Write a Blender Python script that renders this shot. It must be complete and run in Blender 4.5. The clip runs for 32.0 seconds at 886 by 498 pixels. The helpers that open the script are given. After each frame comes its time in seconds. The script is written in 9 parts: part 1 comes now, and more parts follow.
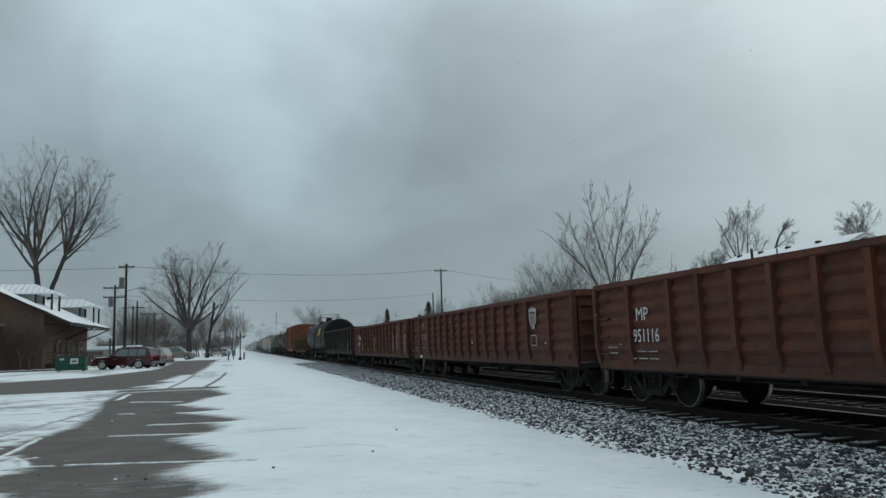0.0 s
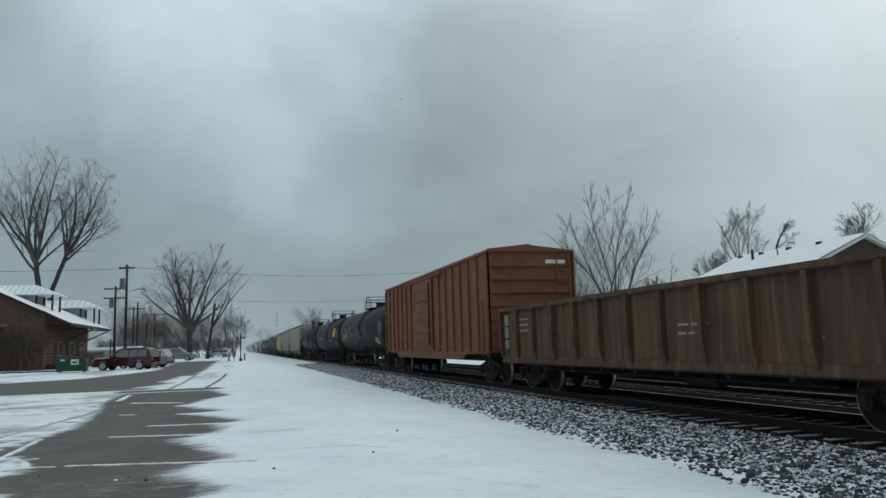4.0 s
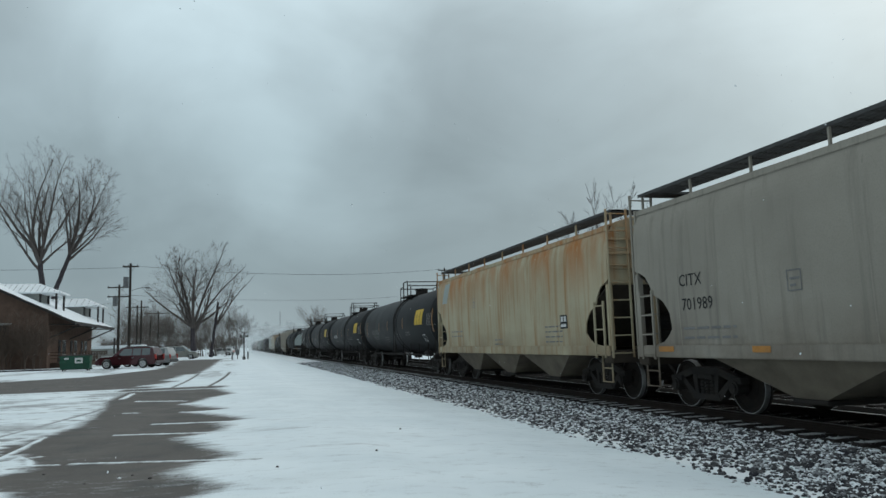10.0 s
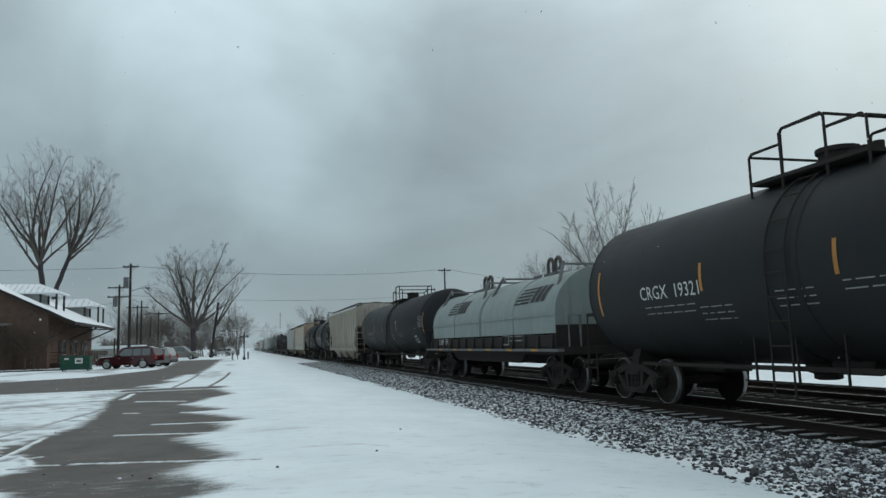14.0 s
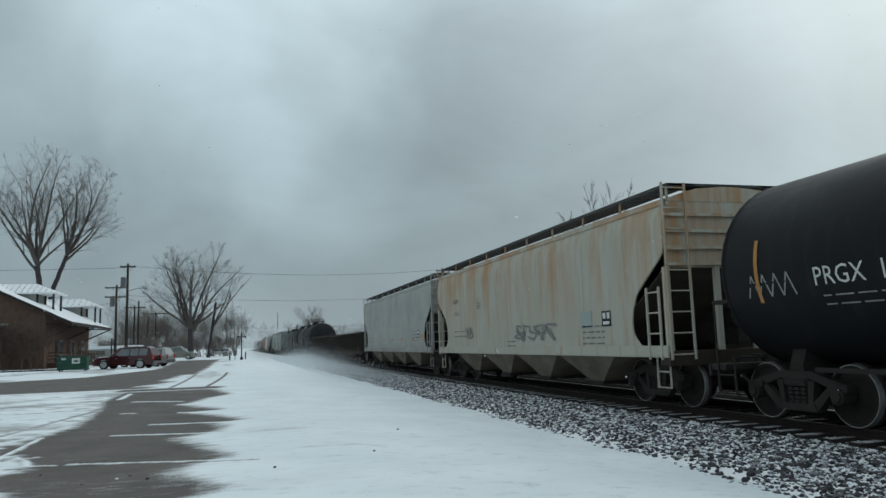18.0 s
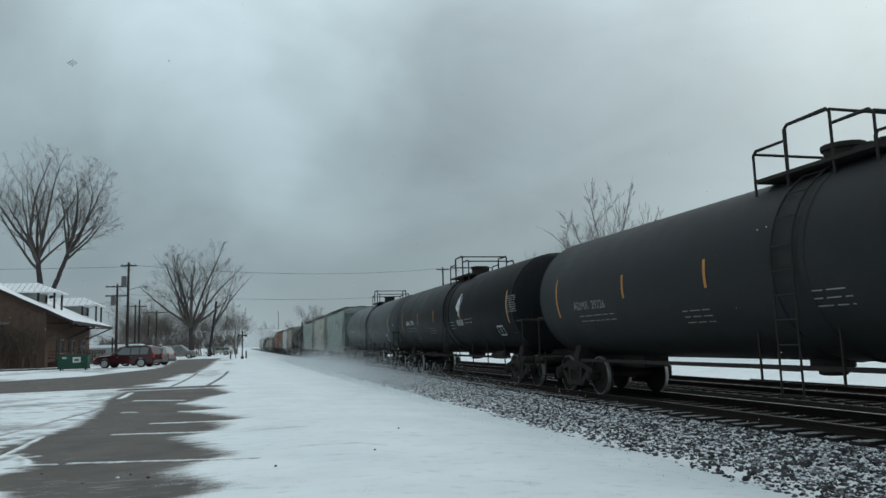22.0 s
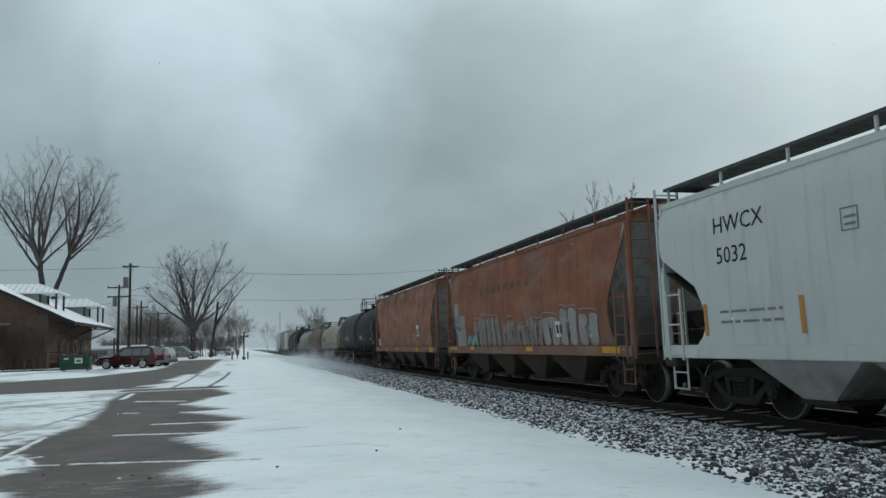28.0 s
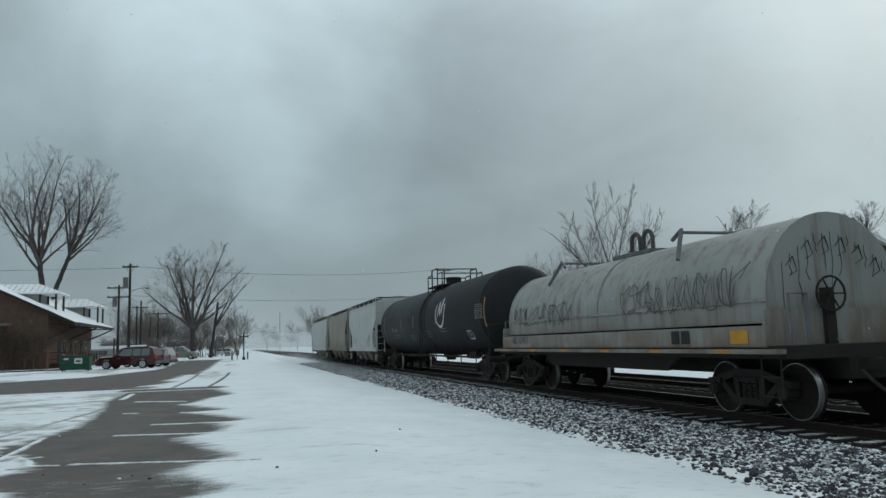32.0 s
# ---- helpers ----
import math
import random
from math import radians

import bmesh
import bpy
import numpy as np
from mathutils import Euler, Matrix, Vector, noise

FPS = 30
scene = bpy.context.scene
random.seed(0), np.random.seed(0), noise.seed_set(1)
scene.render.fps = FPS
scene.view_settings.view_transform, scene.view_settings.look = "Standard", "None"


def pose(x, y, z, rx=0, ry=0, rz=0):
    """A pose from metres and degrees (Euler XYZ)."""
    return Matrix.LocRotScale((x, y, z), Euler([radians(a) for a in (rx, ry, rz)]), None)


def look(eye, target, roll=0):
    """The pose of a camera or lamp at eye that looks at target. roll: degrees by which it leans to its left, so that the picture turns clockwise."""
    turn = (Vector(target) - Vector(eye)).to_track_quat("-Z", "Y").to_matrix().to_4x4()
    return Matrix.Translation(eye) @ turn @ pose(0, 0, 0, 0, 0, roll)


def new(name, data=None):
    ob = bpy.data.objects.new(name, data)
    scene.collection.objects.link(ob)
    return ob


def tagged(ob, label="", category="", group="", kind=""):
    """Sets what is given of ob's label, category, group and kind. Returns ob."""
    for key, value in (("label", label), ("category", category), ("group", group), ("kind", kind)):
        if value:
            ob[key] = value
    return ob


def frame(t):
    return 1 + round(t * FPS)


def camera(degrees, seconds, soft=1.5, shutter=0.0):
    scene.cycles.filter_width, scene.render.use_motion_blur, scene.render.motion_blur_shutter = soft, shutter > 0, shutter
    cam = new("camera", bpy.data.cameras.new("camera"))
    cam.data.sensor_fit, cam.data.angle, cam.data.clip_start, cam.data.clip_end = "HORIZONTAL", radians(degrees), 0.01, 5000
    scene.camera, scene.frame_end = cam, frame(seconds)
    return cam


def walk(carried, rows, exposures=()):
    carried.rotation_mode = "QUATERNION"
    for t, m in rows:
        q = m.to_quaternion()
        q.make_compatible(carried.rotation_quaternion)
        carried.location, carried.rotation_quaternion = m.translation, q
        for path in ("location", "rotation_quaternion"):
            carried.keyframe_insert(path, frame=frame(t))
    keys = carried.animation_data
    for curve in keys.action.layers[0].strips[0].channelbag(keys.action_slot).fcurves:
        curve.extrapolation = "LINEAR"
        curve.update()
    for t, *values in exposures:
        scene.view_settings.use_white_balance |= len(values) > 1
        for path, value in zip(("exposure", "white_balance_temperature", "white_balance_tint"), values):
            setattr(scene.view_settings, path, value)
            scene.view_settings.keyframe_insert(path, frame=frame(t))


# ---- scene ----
cam = camera(62.1, 32.0)
EYE = Vector((0.0, 0.0, 1.42))


def aim(turn, tilt, lean=-1.8):
    """The eye at its stand, turned right of the track and tilted up, in degrees."""
    a, b = radians(turn), radians(tilt)
    way = Vector((math.sin(a) * math.cos(b), math.cos(a) * math.cos(b), math.sin(b)))
    return look(EYE, EYE + way, lean)


walk(cam, [(t, aim(a, b)) for t, a, b in [
    (0, 15.800, 7.210), (0.5, 15.808, 7.229), (1, 15.826, 7.238), (1.5, 15.808, 7.238),
    (2, 15.808, 7.238), (2.5, 15.800, 7.239), (3, 15.791, 7.239), (3.5, 15.782, 7.268),
    (5.5, 15.710, 7.298), (6, 15.692, 7.317), (6.5, 15.622, 7.329), (7, 15.568, 7.340),
    (7.5, 15.533, 7.295), (8, 15.524, 7.267), (8.5, 15.569, 7.246), (9, 15.569, 7.199),
    (9.5, 15.550, 7.171), (10, 15.524, 7.171), (10.5, 15.489, 7.201), (11, 15.480, 7.211),
    (11.5, 15.480, 7.192), (12, 15.453, 7.193), (12.5, 15.462, 7.183), (13, 15.462, 7.202),
    (13.5, 15.471, 7.201), (14, 15.515, 7.191), (14.5, 15.569, 7.190), (16.5, 15.711, 7.175),
    (17, 15.719, 7.184), (17.5, 15.729, 7.174), (18, 15.702, 7.194), (18.5, 15.693, 7.232),
    (19, 15.648, 7.196), (19.5, 15.587, 7.188), (20, 15.587, 7.179), (20.5, 15.587, 7.150),
    (21, 15.587, 7.113), (21.5, 15.640, 7.120), (22, 15.649, 7.111), (22.5, 15.649, 7.111),
    (23, 15.648, 7.167), (23.5, 15.711, 7.175), (24, 15.711, 7.242), (24.5, 15.773, 7.240),
    (25, 15.773, 7.240), (25.5, 15.773, 7.240), (27.5, 15.596, 7.236), (28, 15.533, 7.181),
    (28.5, 15.516, 7.162), (29, 15.516, 7.162), (29.5, 15.507, 7.125), (30, 15.507, 7.153),
    (30.5, 15.533, 7.124), (31, 15.533, 7.124), (31.5, 15.524, 7.143), (32, 15.542, 7.200),
]], exposures=[(0, -0.05), (3.5, -0.04), (6, 0.05), (14, 0.06), (17, 0.03), (25, 0.03), (30, 0.04), (32, -0.05)])

# ---- sky and light ----
world = bpy.data.worlds.new("overcast_sky")
scene.world = world
world.use_nodes = True
wn, wl = world.node_tree.nodes, world.node_tree.links
wn.clear()
w_out = wn.new("ShaderNodeOutputWorld")
w_bg = wn.new("ShaderNodeBackground")
w_sky = wn.new("ShaderNodeTexSky")
w_sky.sky_type = "NISHITA"
w_sky.sun_disc = False
w_sky.sun_elevation = radians(32)
w_sky.sun_rotation = radians(58)
w_sky.dust_density = 6.0
w_tc = wn.new("ShaderNodeTexCoord")
w_sep = wn.new("ShaderNodeSeparateXYZ")
wl.new(w_tc.outputs["Generated"], w_sep.inputs[0])
w_ramp = wn.new("ShaderNodeValToRGB")
wl.new(w_sep.outputs["Z"], w_ramp.inputs[0])
w_ramp.color_ramp.elements[0].position = 0.0
w_ramp.color_ramp.elements[0].color = (0.275, 0.34, 0.365, 1)
w_ramp.color_ramp.elements[1].position = 1.0
w_ramp.color_ramp.elements[1].color = (0.70, 0.77, 0.80, 1)
for pos, col in ((0.10, (0.235, 0.305, 0.333)), (0.25, (0.28, 0.362, 0.395)), (0.36, (0.36, 0.455, 0.495)), (0.48, (0.49, 0.605, 0.65)), (0.66, (0.62, 0.72, 0.76))):
    e = w_ramp.color_ramp.elements.new(pos)
    e.color = (*col, 1)
w_map = wn.new("ShaderNodeMapping")
w_map.inputs["Scale"].default_value = (1.0, 0.7, 1.6)
w_map.inputs["Location"].default_value = (0.35, 0.1, 0.2)
wl.new(w_tc.outputs["Generated"], w_map.inputs[0])
w_noise = wn.new("ShaderNodeTexNoise")
w_noise.inputs["Scale"].default_value = 3.4
w_noise.inputs["Detail"].default_value = 7
w_noise.inputs["Roughness"].default_value = 0.5
w_noise.inputs["Distortion"].default_value = 0.5
wl.new(w_map.outputs[0], w_noise.inputs["Vector"])
w_rng = wn.new("ShaderNodeMapRange")
w_rng.inputs["From Min"].default_value = 0.30
w_rng.inputs["From Max"].default_value = 0.70
w_rng.inputs["To Min"].default_value = 0.88
w_rng.inputs["To Max"].default_value = 1.20
wl.new(w_noise.outputs["Fac"], w_rng.inputs["Value"])
w_mul = wn.new("ShaderNodeMix")
w_mul.data_type, w_mul.blend_type = "RGBA", "MULTIPLY"
w_mul.inputs["Factor"].default_value = 1.0
wl.new(w_ramp.outputs[0], w_mul.inputs["A"])
wl.new(w_rng.outputs[0], w_mul.inputs["B"])
# the cloud glows broadly round the hidden sun
w_dot = wn.new("ShaderNodeVectorMath")
w_dot.operation = "DOT_PRODUCT"
wl.new(w_tc.outputs["Generated"], w_dot.inputs[0])
SUN_WAY = Vector((math.sin(radians(58)) * math.cos(radians(32)), math.cos(radians(58)) * math.cos(radians(32)), math.sin(radians(32))))
w_dot.inputs[1].default_value = SUN_WAY
w_glow = wn.new("ShaderNodeMapRange")
w_glow.interpolation_type = "SMOOTHERSTEP"
w_glow.inputs["From Min"].default_value = 0.72
w_glow.inputs["From Max"].default_value = 1.0
w_glow.inputs["To Min"].default_value = 1.0
w_glow.inputs["To Max"].default_value = 1.36
wl.new(w_dot.outputs["Value"], w_glow.inputs["Value"])
w_mul2 = wn.new("ShaderNodeMix")
w_mul2.data_type, w_mul2.blend_type = "RGBA", "MULTIPLY"
w_mul2.inputs["Factor"].default_value = 1.0
wl.new(w_mul.outputs["Result"], w_mul2.inputs["A"])


def w_math(op, a, b):
    k = wn.new("ShaderNodeMath")
    k.operation = op
    for i, v in enumerate((a, b)):
        if isinstance(v, float):
            k.inputs[i].default_value = v
        else:
            wl.new(v, k.inputs[i])
    return k.outputs[0]


def w_map_range(v, a, b, p, q):
    k = wn.new("ShaderNodeMapRange")
    k.interpolation_type = "SMOOTHERSTEP"
    for i, x in zip((1, 2, 3, 4), (a, b, p, q)):
        k.inputs[i].default_value = x
    wl.new(v, k.inputs[0])
    return k.outputs[0]


def w_towards(vec, way):
    k = wn.new("ShaderNodeVectorMath")
    k.operation = "DOT_PRODUCT"
    wl.new(vec, k.inputs[0])
    k.inputs[1].default_value = Vector(way).normalized()
    return k.outputs["Value"]


# thin places and thick banks of the cloud, ragged at their edges
w_rag = wn.new("ShaderNodeTexNoise")
w_rag.inputs["Scale"].default_value, w_rag.inputs["Detail"].default_value, w_rag.inputs["Roughness"].default_value = 3.0, 5, 0.5
wl.new(w_tc.outputs["Generated"], w_rag.inputs["Vector"])
w_bent = wn.new("ShaderNodeVectorMath")
w_bent.operation = "MULTIPLY_ADD"
wl.new(w_rag.outputs["Color"], w_bent.inputs[0])
w_bent.inputs[1].default_value = (0.34, 0.34, 0.34)
w_off = wn.new("ShaderNodeVectorMath")
w_off.operation = "SUBTRACT"
wl.new(w_tc.outputs["Generated"], w_off.inputs[0])
w_off.inputs[1].default_value = (0.17, 0.17, 0.17)
wl.new(w_off.outputs[0], w_bent.inputs[2])
w_norm = wn.new("ShaderNodeVectorMath")
w_norm.operation = "NORMALIZE"
wl.new(w_bent.outputs[0], w_norm.inputs[0])
w_sum = w_glow.outputs[0]
for way, reach, gain in (((0.03, 0.91, 0.41), 0.16, 0.22), ((-0.08, 0.95, 0.30), 0.14, 0.14), ((0.09, 0.96, 0.25), 0.12, 0.10), ((0.69, 0.67, 0.26), 0.24, 0.14), ((-0.10, 0.98, 0.17), 0.24, 0.16),
                         ((0.20, 0.90, 0.38), 0.20, -0.10), ((0.63, 0.68, 0.38), 0.19, -0.22), ((-0.22, 0.91, 0.36), 0.24, -0.12), ((0.41, 0.85, 0.33), 0.24, -0.08)):
    w_sum = w_math("ADD", w_sum, w_map_range(w_towards(w_norm.outputs[0], way), math.cos(reach * 1.5), 1.0, 0.0, gain))
# near the horizon the cloud is lighter on the sun's side
w_side = w_map_range(w_towards(w_tc.outputs["Generated"], (0.94, 0.34, 0.0)), -0.1, 1.0, -0.04, 0.13)
w_low = w_map_range(w_sep.outputs["Z"], 0.05, 0.42, 1.0, 0.0)
w_sum = w_math("ADD", w_sum, w_math("MULTIPLY", w_side, w_low))
wl.new(w_sum, w_mul2.inputs["B"])
w_mix = wn.new("ShaderNodeMix")
w_mix.data_type = "RGBA"
w_mix.inputs["Factor"].default_value = 0.93
w_dim = wn.new("ShaderNodeMix")
w_dim.data_type, w_dim.blend_type = "RGBA", "MULTIPLY"
w_dim.inputs["Factor"].default_value = 1.0
w_dim.inputs["B"].default_value = (0.07, 0.07, 0.07, 1)
wl.new(w_sky.outputs[0], w_dim.inputs["A"])
wl.new(w_dim.outputs["Result"], w_mix.inputs["A"])
wl.new(w_mul2.outputs["Result"], w_mix.inputs["B"])
wl.new(w_mix.outputs["Result"], w_bg.inputs["Color"])
w_bg.inputs["Strength"].default_value = 1.0
wl.new(w_bg.outputs[0], w_out.inputs[0])

sun = new("sun", bpy.data.lights.new("sun", "SUN"))
sun.data.energy = 0.5
sun.data.angle = radians(30)
sun.data.color = (1.0, 0.97, 0.93)
sun.matrix_world = look(SUN_WAY * 60, (0, 0, 0))

# ---- materials ----
def material(name, base, other=None, scale=1.5, rough=0.7, metal=0.0, bump=0.15, grain=40.0, streak=None, amount=0.5, grime=None, snow=0.0, coat=0.0, spec=0.35, top=None, low=None):
    """A painted, weathered or natural surface: two colours mixed by a coarse and a fine noise, vertical streaks of a third colour,
    blotches of grime, a dusting of snow on faces that look up."""
    m = bpy.data.materials.new(name)
    m.use_nodes = True
    n, l = m.node_tree.nodes, m.node_tree.links
    b = n["Principled BSDF"]
    b.inputs["Metallic"].default_value = metal
    b.inputs["Coat Weight"].default_value = coat
    b.inputs["Specular IOR Level"].default_value = spec
    tc, info = n.new("ShaderNodeTexCoord"), n.new("ShaderNodeObjectInfo")
    off = n.new("ShaderNodeVectorMath")
    off.operation = "MULTIPLY_ADD"
    l.new(info.outputs["Random"], off.inputs[0])
    off.inputs[1].default_value = (37.0, 53.0, 11.0)
    l.new(tc.outputs["Object"], off.inputs[2])

    def noise_of(sc, detail, stretch=None):
        t = n.new("ShaderNodeTexNoise")
        t.inputs["Scale"].default_value, t.inputs["Detail"].default_value = sc, detail
        t.inputs["Roughness"].default_value = 0.6
        if stretch:
            mp = n.new("ShaderNodeMapping")
            mp.inputs["Scale"].default_value = stretch
            l.new(off.outputs[0], mp.inputs[0])
            l.new(mp.outputs[0], t.inputs["Vector"])
        else:
            l.new(off.outputs[0], t.inputs["Vector"])
        return t.outputs["Fac"]

    def mixed(fac, a, c):
        x = n.new("ShaderNodeMix")
        x.data_type = "RGBA"
        l.new(fac, x.inputs["Factor"])
        for k, v in (("A", a), ("B", c)):
            if isinstance(v, tuple):
                x.inputs[k].default_value = (*v, 1)
            else:
                l.new(v, x.inputs[k])
        return x.outputs["Result"]

    def band(fac, lo, hi, top=1.0):
        r = n.new("ShaderNodeMapRange")
        r.inputs["From Min"].default_value, r.inputs["From Max"].default_value, r.inputs["To Max"].default_value = lo, hi, top
        l.new(fac, r.inputs["Value"])
        return r.outputs[0]

    other = other or tuple(c * 0.75 for c in base)
    coarse, fine = noise_of(scale, 4), noise_of(grain, 3)
    col = mixed(band(coarse, 0.35, 0.68), base, other)
    col = mixed(band(fine, 0.45, 0.75, 0.35), col, tuple(c * 0.6 for c in base))
    if streak:
        s1 = band(noise_of(1.0, 5, (5.0, 5.0, 0.35)), 0.62 - 0.25 * amount, 0.80 - 0.15 * amount)
        col = mixed(s1, col, streak)
    if top:
        sz = n.new("ShaderNodeSeparateXYZ")
        l.new(tc.outputs["Object"], sz.inputs[0])
        hung = n.new("ShaderNodeMath")
        hung.operation = "MULTIPLY"
        l.new(band(sz.outputs["Z"], top[1], top[2]), hung.inputs[0])
        l.new(band(noise_of(1.0, 6, (3.0, 1.3, 0.28)), 0.40, 0.66), hung.inputs[1])
        col = mixed(hung.outputs[0], col, top[0])
    # low: thrown-up dirt on hoppers and coil cars, a darker bottom on tanks
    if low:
        sl, low_mask = n.new("ShaderNodeSeparateXYZ"), n.new("ShaderNodeMath")
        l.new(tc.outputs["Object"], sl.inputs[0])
        low_mask.operation = "MULTIPLY"
        l.new(band(sl.outputs["Z"], low[2], low[1]), low_mask.inputs[0])
        l.new(band(noise_of(1.0, 6, (2.2, 0.9, 1.1)), 0.30, 0.62), low_mask.inputs[1])
        col = mixed(low_mask.outputs[0], col, low[0])
    if grime:
        col = mixed(band(noise_of(0.9, 6, (1.0, 0.6, 1.6)), 0.5, 0.8, 0.8), col, grime)
    if snow:
        geo, sep = n.new("ShaderNodeNewGeometry"), n.new("ShaderNodeSeparateXYZ")
        l.new(geo.outputs["Normal"], sep.inputs[0])
        mul = n.new("ShaderNodeMath")
        mul.operation = "MULTIPLY"
        l.new(band(sep.outputs["Z"], 0.45, 0.85), mul.inputs[0])
        l.new(band(noise_of(grain * 0.4, 4), 0.62 - 0.4 * snow, 0.75 - 0.35 * snow), mul.inputs[1])
        col = mixed(mul.outputs[0], col, (0.78, 0.82, 0.84))
    l.new(col, b.inputs["Base Color"])
    r = n.new("ShaderNodeMapRange")
    r.inputs["To Min"].default_value, r.inputs["To Max"].default_value = max(0.05, rough - 0.13), min(1.0, rough + 0.13)
    l.new(coarse, r.inputs["Value"])
    l.new(r.outputs[0], b.inputs["Roughness"])
    if bump:
        bp = n.new("ShaderNodeBump")
        bp.inputs["Strength"].default_value, bp.inputs["Distance"].default_value = bump, 0.01
        l.new(fine, bp.inputs["Height"])
        l.new(bp.outputs[0], b.inputs["Normal"])
    return m


RUST = (0.16, 0.065, 0.03)
M = {}
M["steel_dark"] = material("grimy_steel", (0.03, 0.028, 0.0275), (0.042, 0.037, 0.033), 3.0, 0.85, 0, 0.3, grime=(0.03, 0.024, 0.02), spec=0.12)
M["wheel"] = material("wheel_steel", (0.022, 0.019, 0.0175), (0.032, 0.026, 0.022), 4.0, 0.8, 0, 0.2, spec=0.12)
M["tread"] = material("bright_tread", (0.42, 0.42, 0.42), (0.28, 0.275, 0.27), 4.0, 0.45, 0.8, 0.05)
M["rail"] = material("rail_steel", (0.022, 0.017, 0.015), (0.032, 0.023, 0.019), 5.0, 0.8, 0, 0.2, spec=0.15)
M["rail_head"] = material("rail_head_steel", (0.09, 0.088, 0.088), (0.06, 0.055, 0.053), 3.0, 0.5, 0.7, 0.03)
M["tie"] = material("weathered_tie", (0.028, 0.025, 0.025), (0.045, 0.039, 0.036), 5.0, 0.95, 0, 0.5, snow=0.08, spec=0.1)
M["gravel_bed"] = material("ballast_bed", (0.035, 0.036, 0.04), (0.022, 0.022, 0.025), 6.0, 0.95, 0, 1.0, grain=24, snow=0.66, spec=0.1)
M["track_bed"] = material("oily_track_bed", (0.026, 0.0235, 0.022), (0.038, 0.034, 0.031), 5.0, 0.95, 0, 1.0, grain=35, snow=0.05, spec=0.1)
M["snow"] = material("snow_cover", (0.735, 0.80, 0.825), (0.665, 0.735, 0.765), 0.6, 0.9, 0, 0.25, grain=18, spec=0.15)
M["thin_snow"] = material("thin_trodden_snow", (0.50, 0.52, 0.53), (0.16, 0.16, 0.165), 9.0, 0.9, 0, 0.2, grain=30, spec=0.1)
M["roof_snow"] = material("roof_snow", (0.82, 0.86, 0.88), (0.76, 0.80, 0.83), 1.0, 0.9, 0, 0.2, grain=12, spec=0.15)
M["bark"] = material("bark", (0.075, 0.065, 0.07), (0.05, 0.044, 0.05), 3.0, 0.95, 0, 0.6, grain=25, snow=0.1, spec=0.1)
M["twig"] = material("twigs", (0.115, 0.10, 0.094), (0.09, 0.078, 0.073), 3.0, 0.95, 0, 0.0, spec=0.1)
M["shrub_twig"] = material("brown_shrub_twigs", (0.13, 0.10, 0.082), (0.10, 0.076, 0.063), 3.0, 0.95, 0, 0.0, spec=0.1)
# haze of distance put into the colour: paler than the near twigs
M["hazed_twig"] = material("haze_paled_twigs", (0.15, 0.13, 0.118), (0.12, 0.104, 0.094), 3.0, 0.95, 0, 0.0, spec=0.1)
M["pole_wood"] = material("pole_wood", (0.06, 0.052, 0.046), (0.042, 0.037, 0.033), 2.0, 0.95, 0, 0.4, streak=(0.03, 0.028, 0.026), spec=0.1)
M["grey_metal"] = material("galvanised_metal", (0.17, 0.175, 0.18), (0.12, 0.125, 0.13), 4, 0.7, 0.2, 0.1, spec=0.25)
M["bracket_iron"] = material("dark_bracket_iron", (0.10, 0.095, 0.09), (0.065, 0.058, 0.052), 4, 0.8, 0, 0.1, spec=0.2)
M["wire"] = material("cable", (0.03, 0.03, 0.032), None, 2, 0.6, 0, 0)
M["brick"] = material("brown_brick", (0.15, 0.098, 0.075), (0.11, 0.073, 0.058), 2.0, 0.9, 0, 0.5, grain=14, spec=0.15)
M["trim"] = material("dark_trim", (0.035, 0.03, 0.03), None, 2, 0.7, 0, 0.1)
M["dormer"] = material("grey_dormer_siding", (0.30, 0.30, 0.28), (0.25, 0.25, 0.24), 2, 0.8, 0, 0.1)
M["siding"] = material("brown_siding", (0.085, 0.056, 0.042), (0.065, 0.043, 0.033), 2.5, 0.85, 0, 0.2, spec=0.2)
M["glass"] = material("dark_glass", (0.02, 0.025, 0.03), (0.03, 0.035, 0.04), 1, 0.08, 0, 0)
M["white"] = material("white_paint", (0.62, 0.63, 0.62), (0.5, 0.51, 0.5), 3, 0.6, 0, 0.05, grime=(0.35, 0.33, 0.3))
M["stencil"] = material("white_stencil", (0.66, 0.67, 0.66), (0.5, 0.51, 0.5), 4, 0.6, 0, 0.0)
M["worn_white"] = material("worn_white_stencil", (0.46, 0.44, 0.43), (0.22, 0.17, 0.16), 5, 0.75, 0, 0.0)
M["faded"] = material("faded_stencil", (0.3, 0.3, 0.29), (0.2, 0.2, 0.19), 4, 0.7, 0, 0.0)
M["black_stencil"] = material("black_stencil", (0.015, 0.015, 0.016), None, 4, 0.6, 0, 0)
M["dark_stencil"] = material("dark_grey_stencil", (0.07, 0.068, 0.065), None, 4, 0.6, 0, 0)
M["grey_stencil"] = material("grey_stencil", (0.2, 0.2, 0.2), None, 4, 0.6, 0, 0)
M["emblem_yellow"] = material("bright_yellow_paint", (0.58, 0.39, 0.025), (0.47, 0.31, 0.03), 2, 0.55, 0, 0, streak=(0.33, 0.23, 0.05), amount=0.2)
M["yellow"] = material("yellow_paint", (0.55, 0.275, 0.025), (0.42, 0.2, 0.025), 5, 0.6, 0, 0, grime=(0.16, 0.11, 0.05))
M["reflector"] = material("amber_reflector", (0.46, 0.205, 0.04), (0.33, 0.15, 0.04), 3, 0.4, 0, 0)
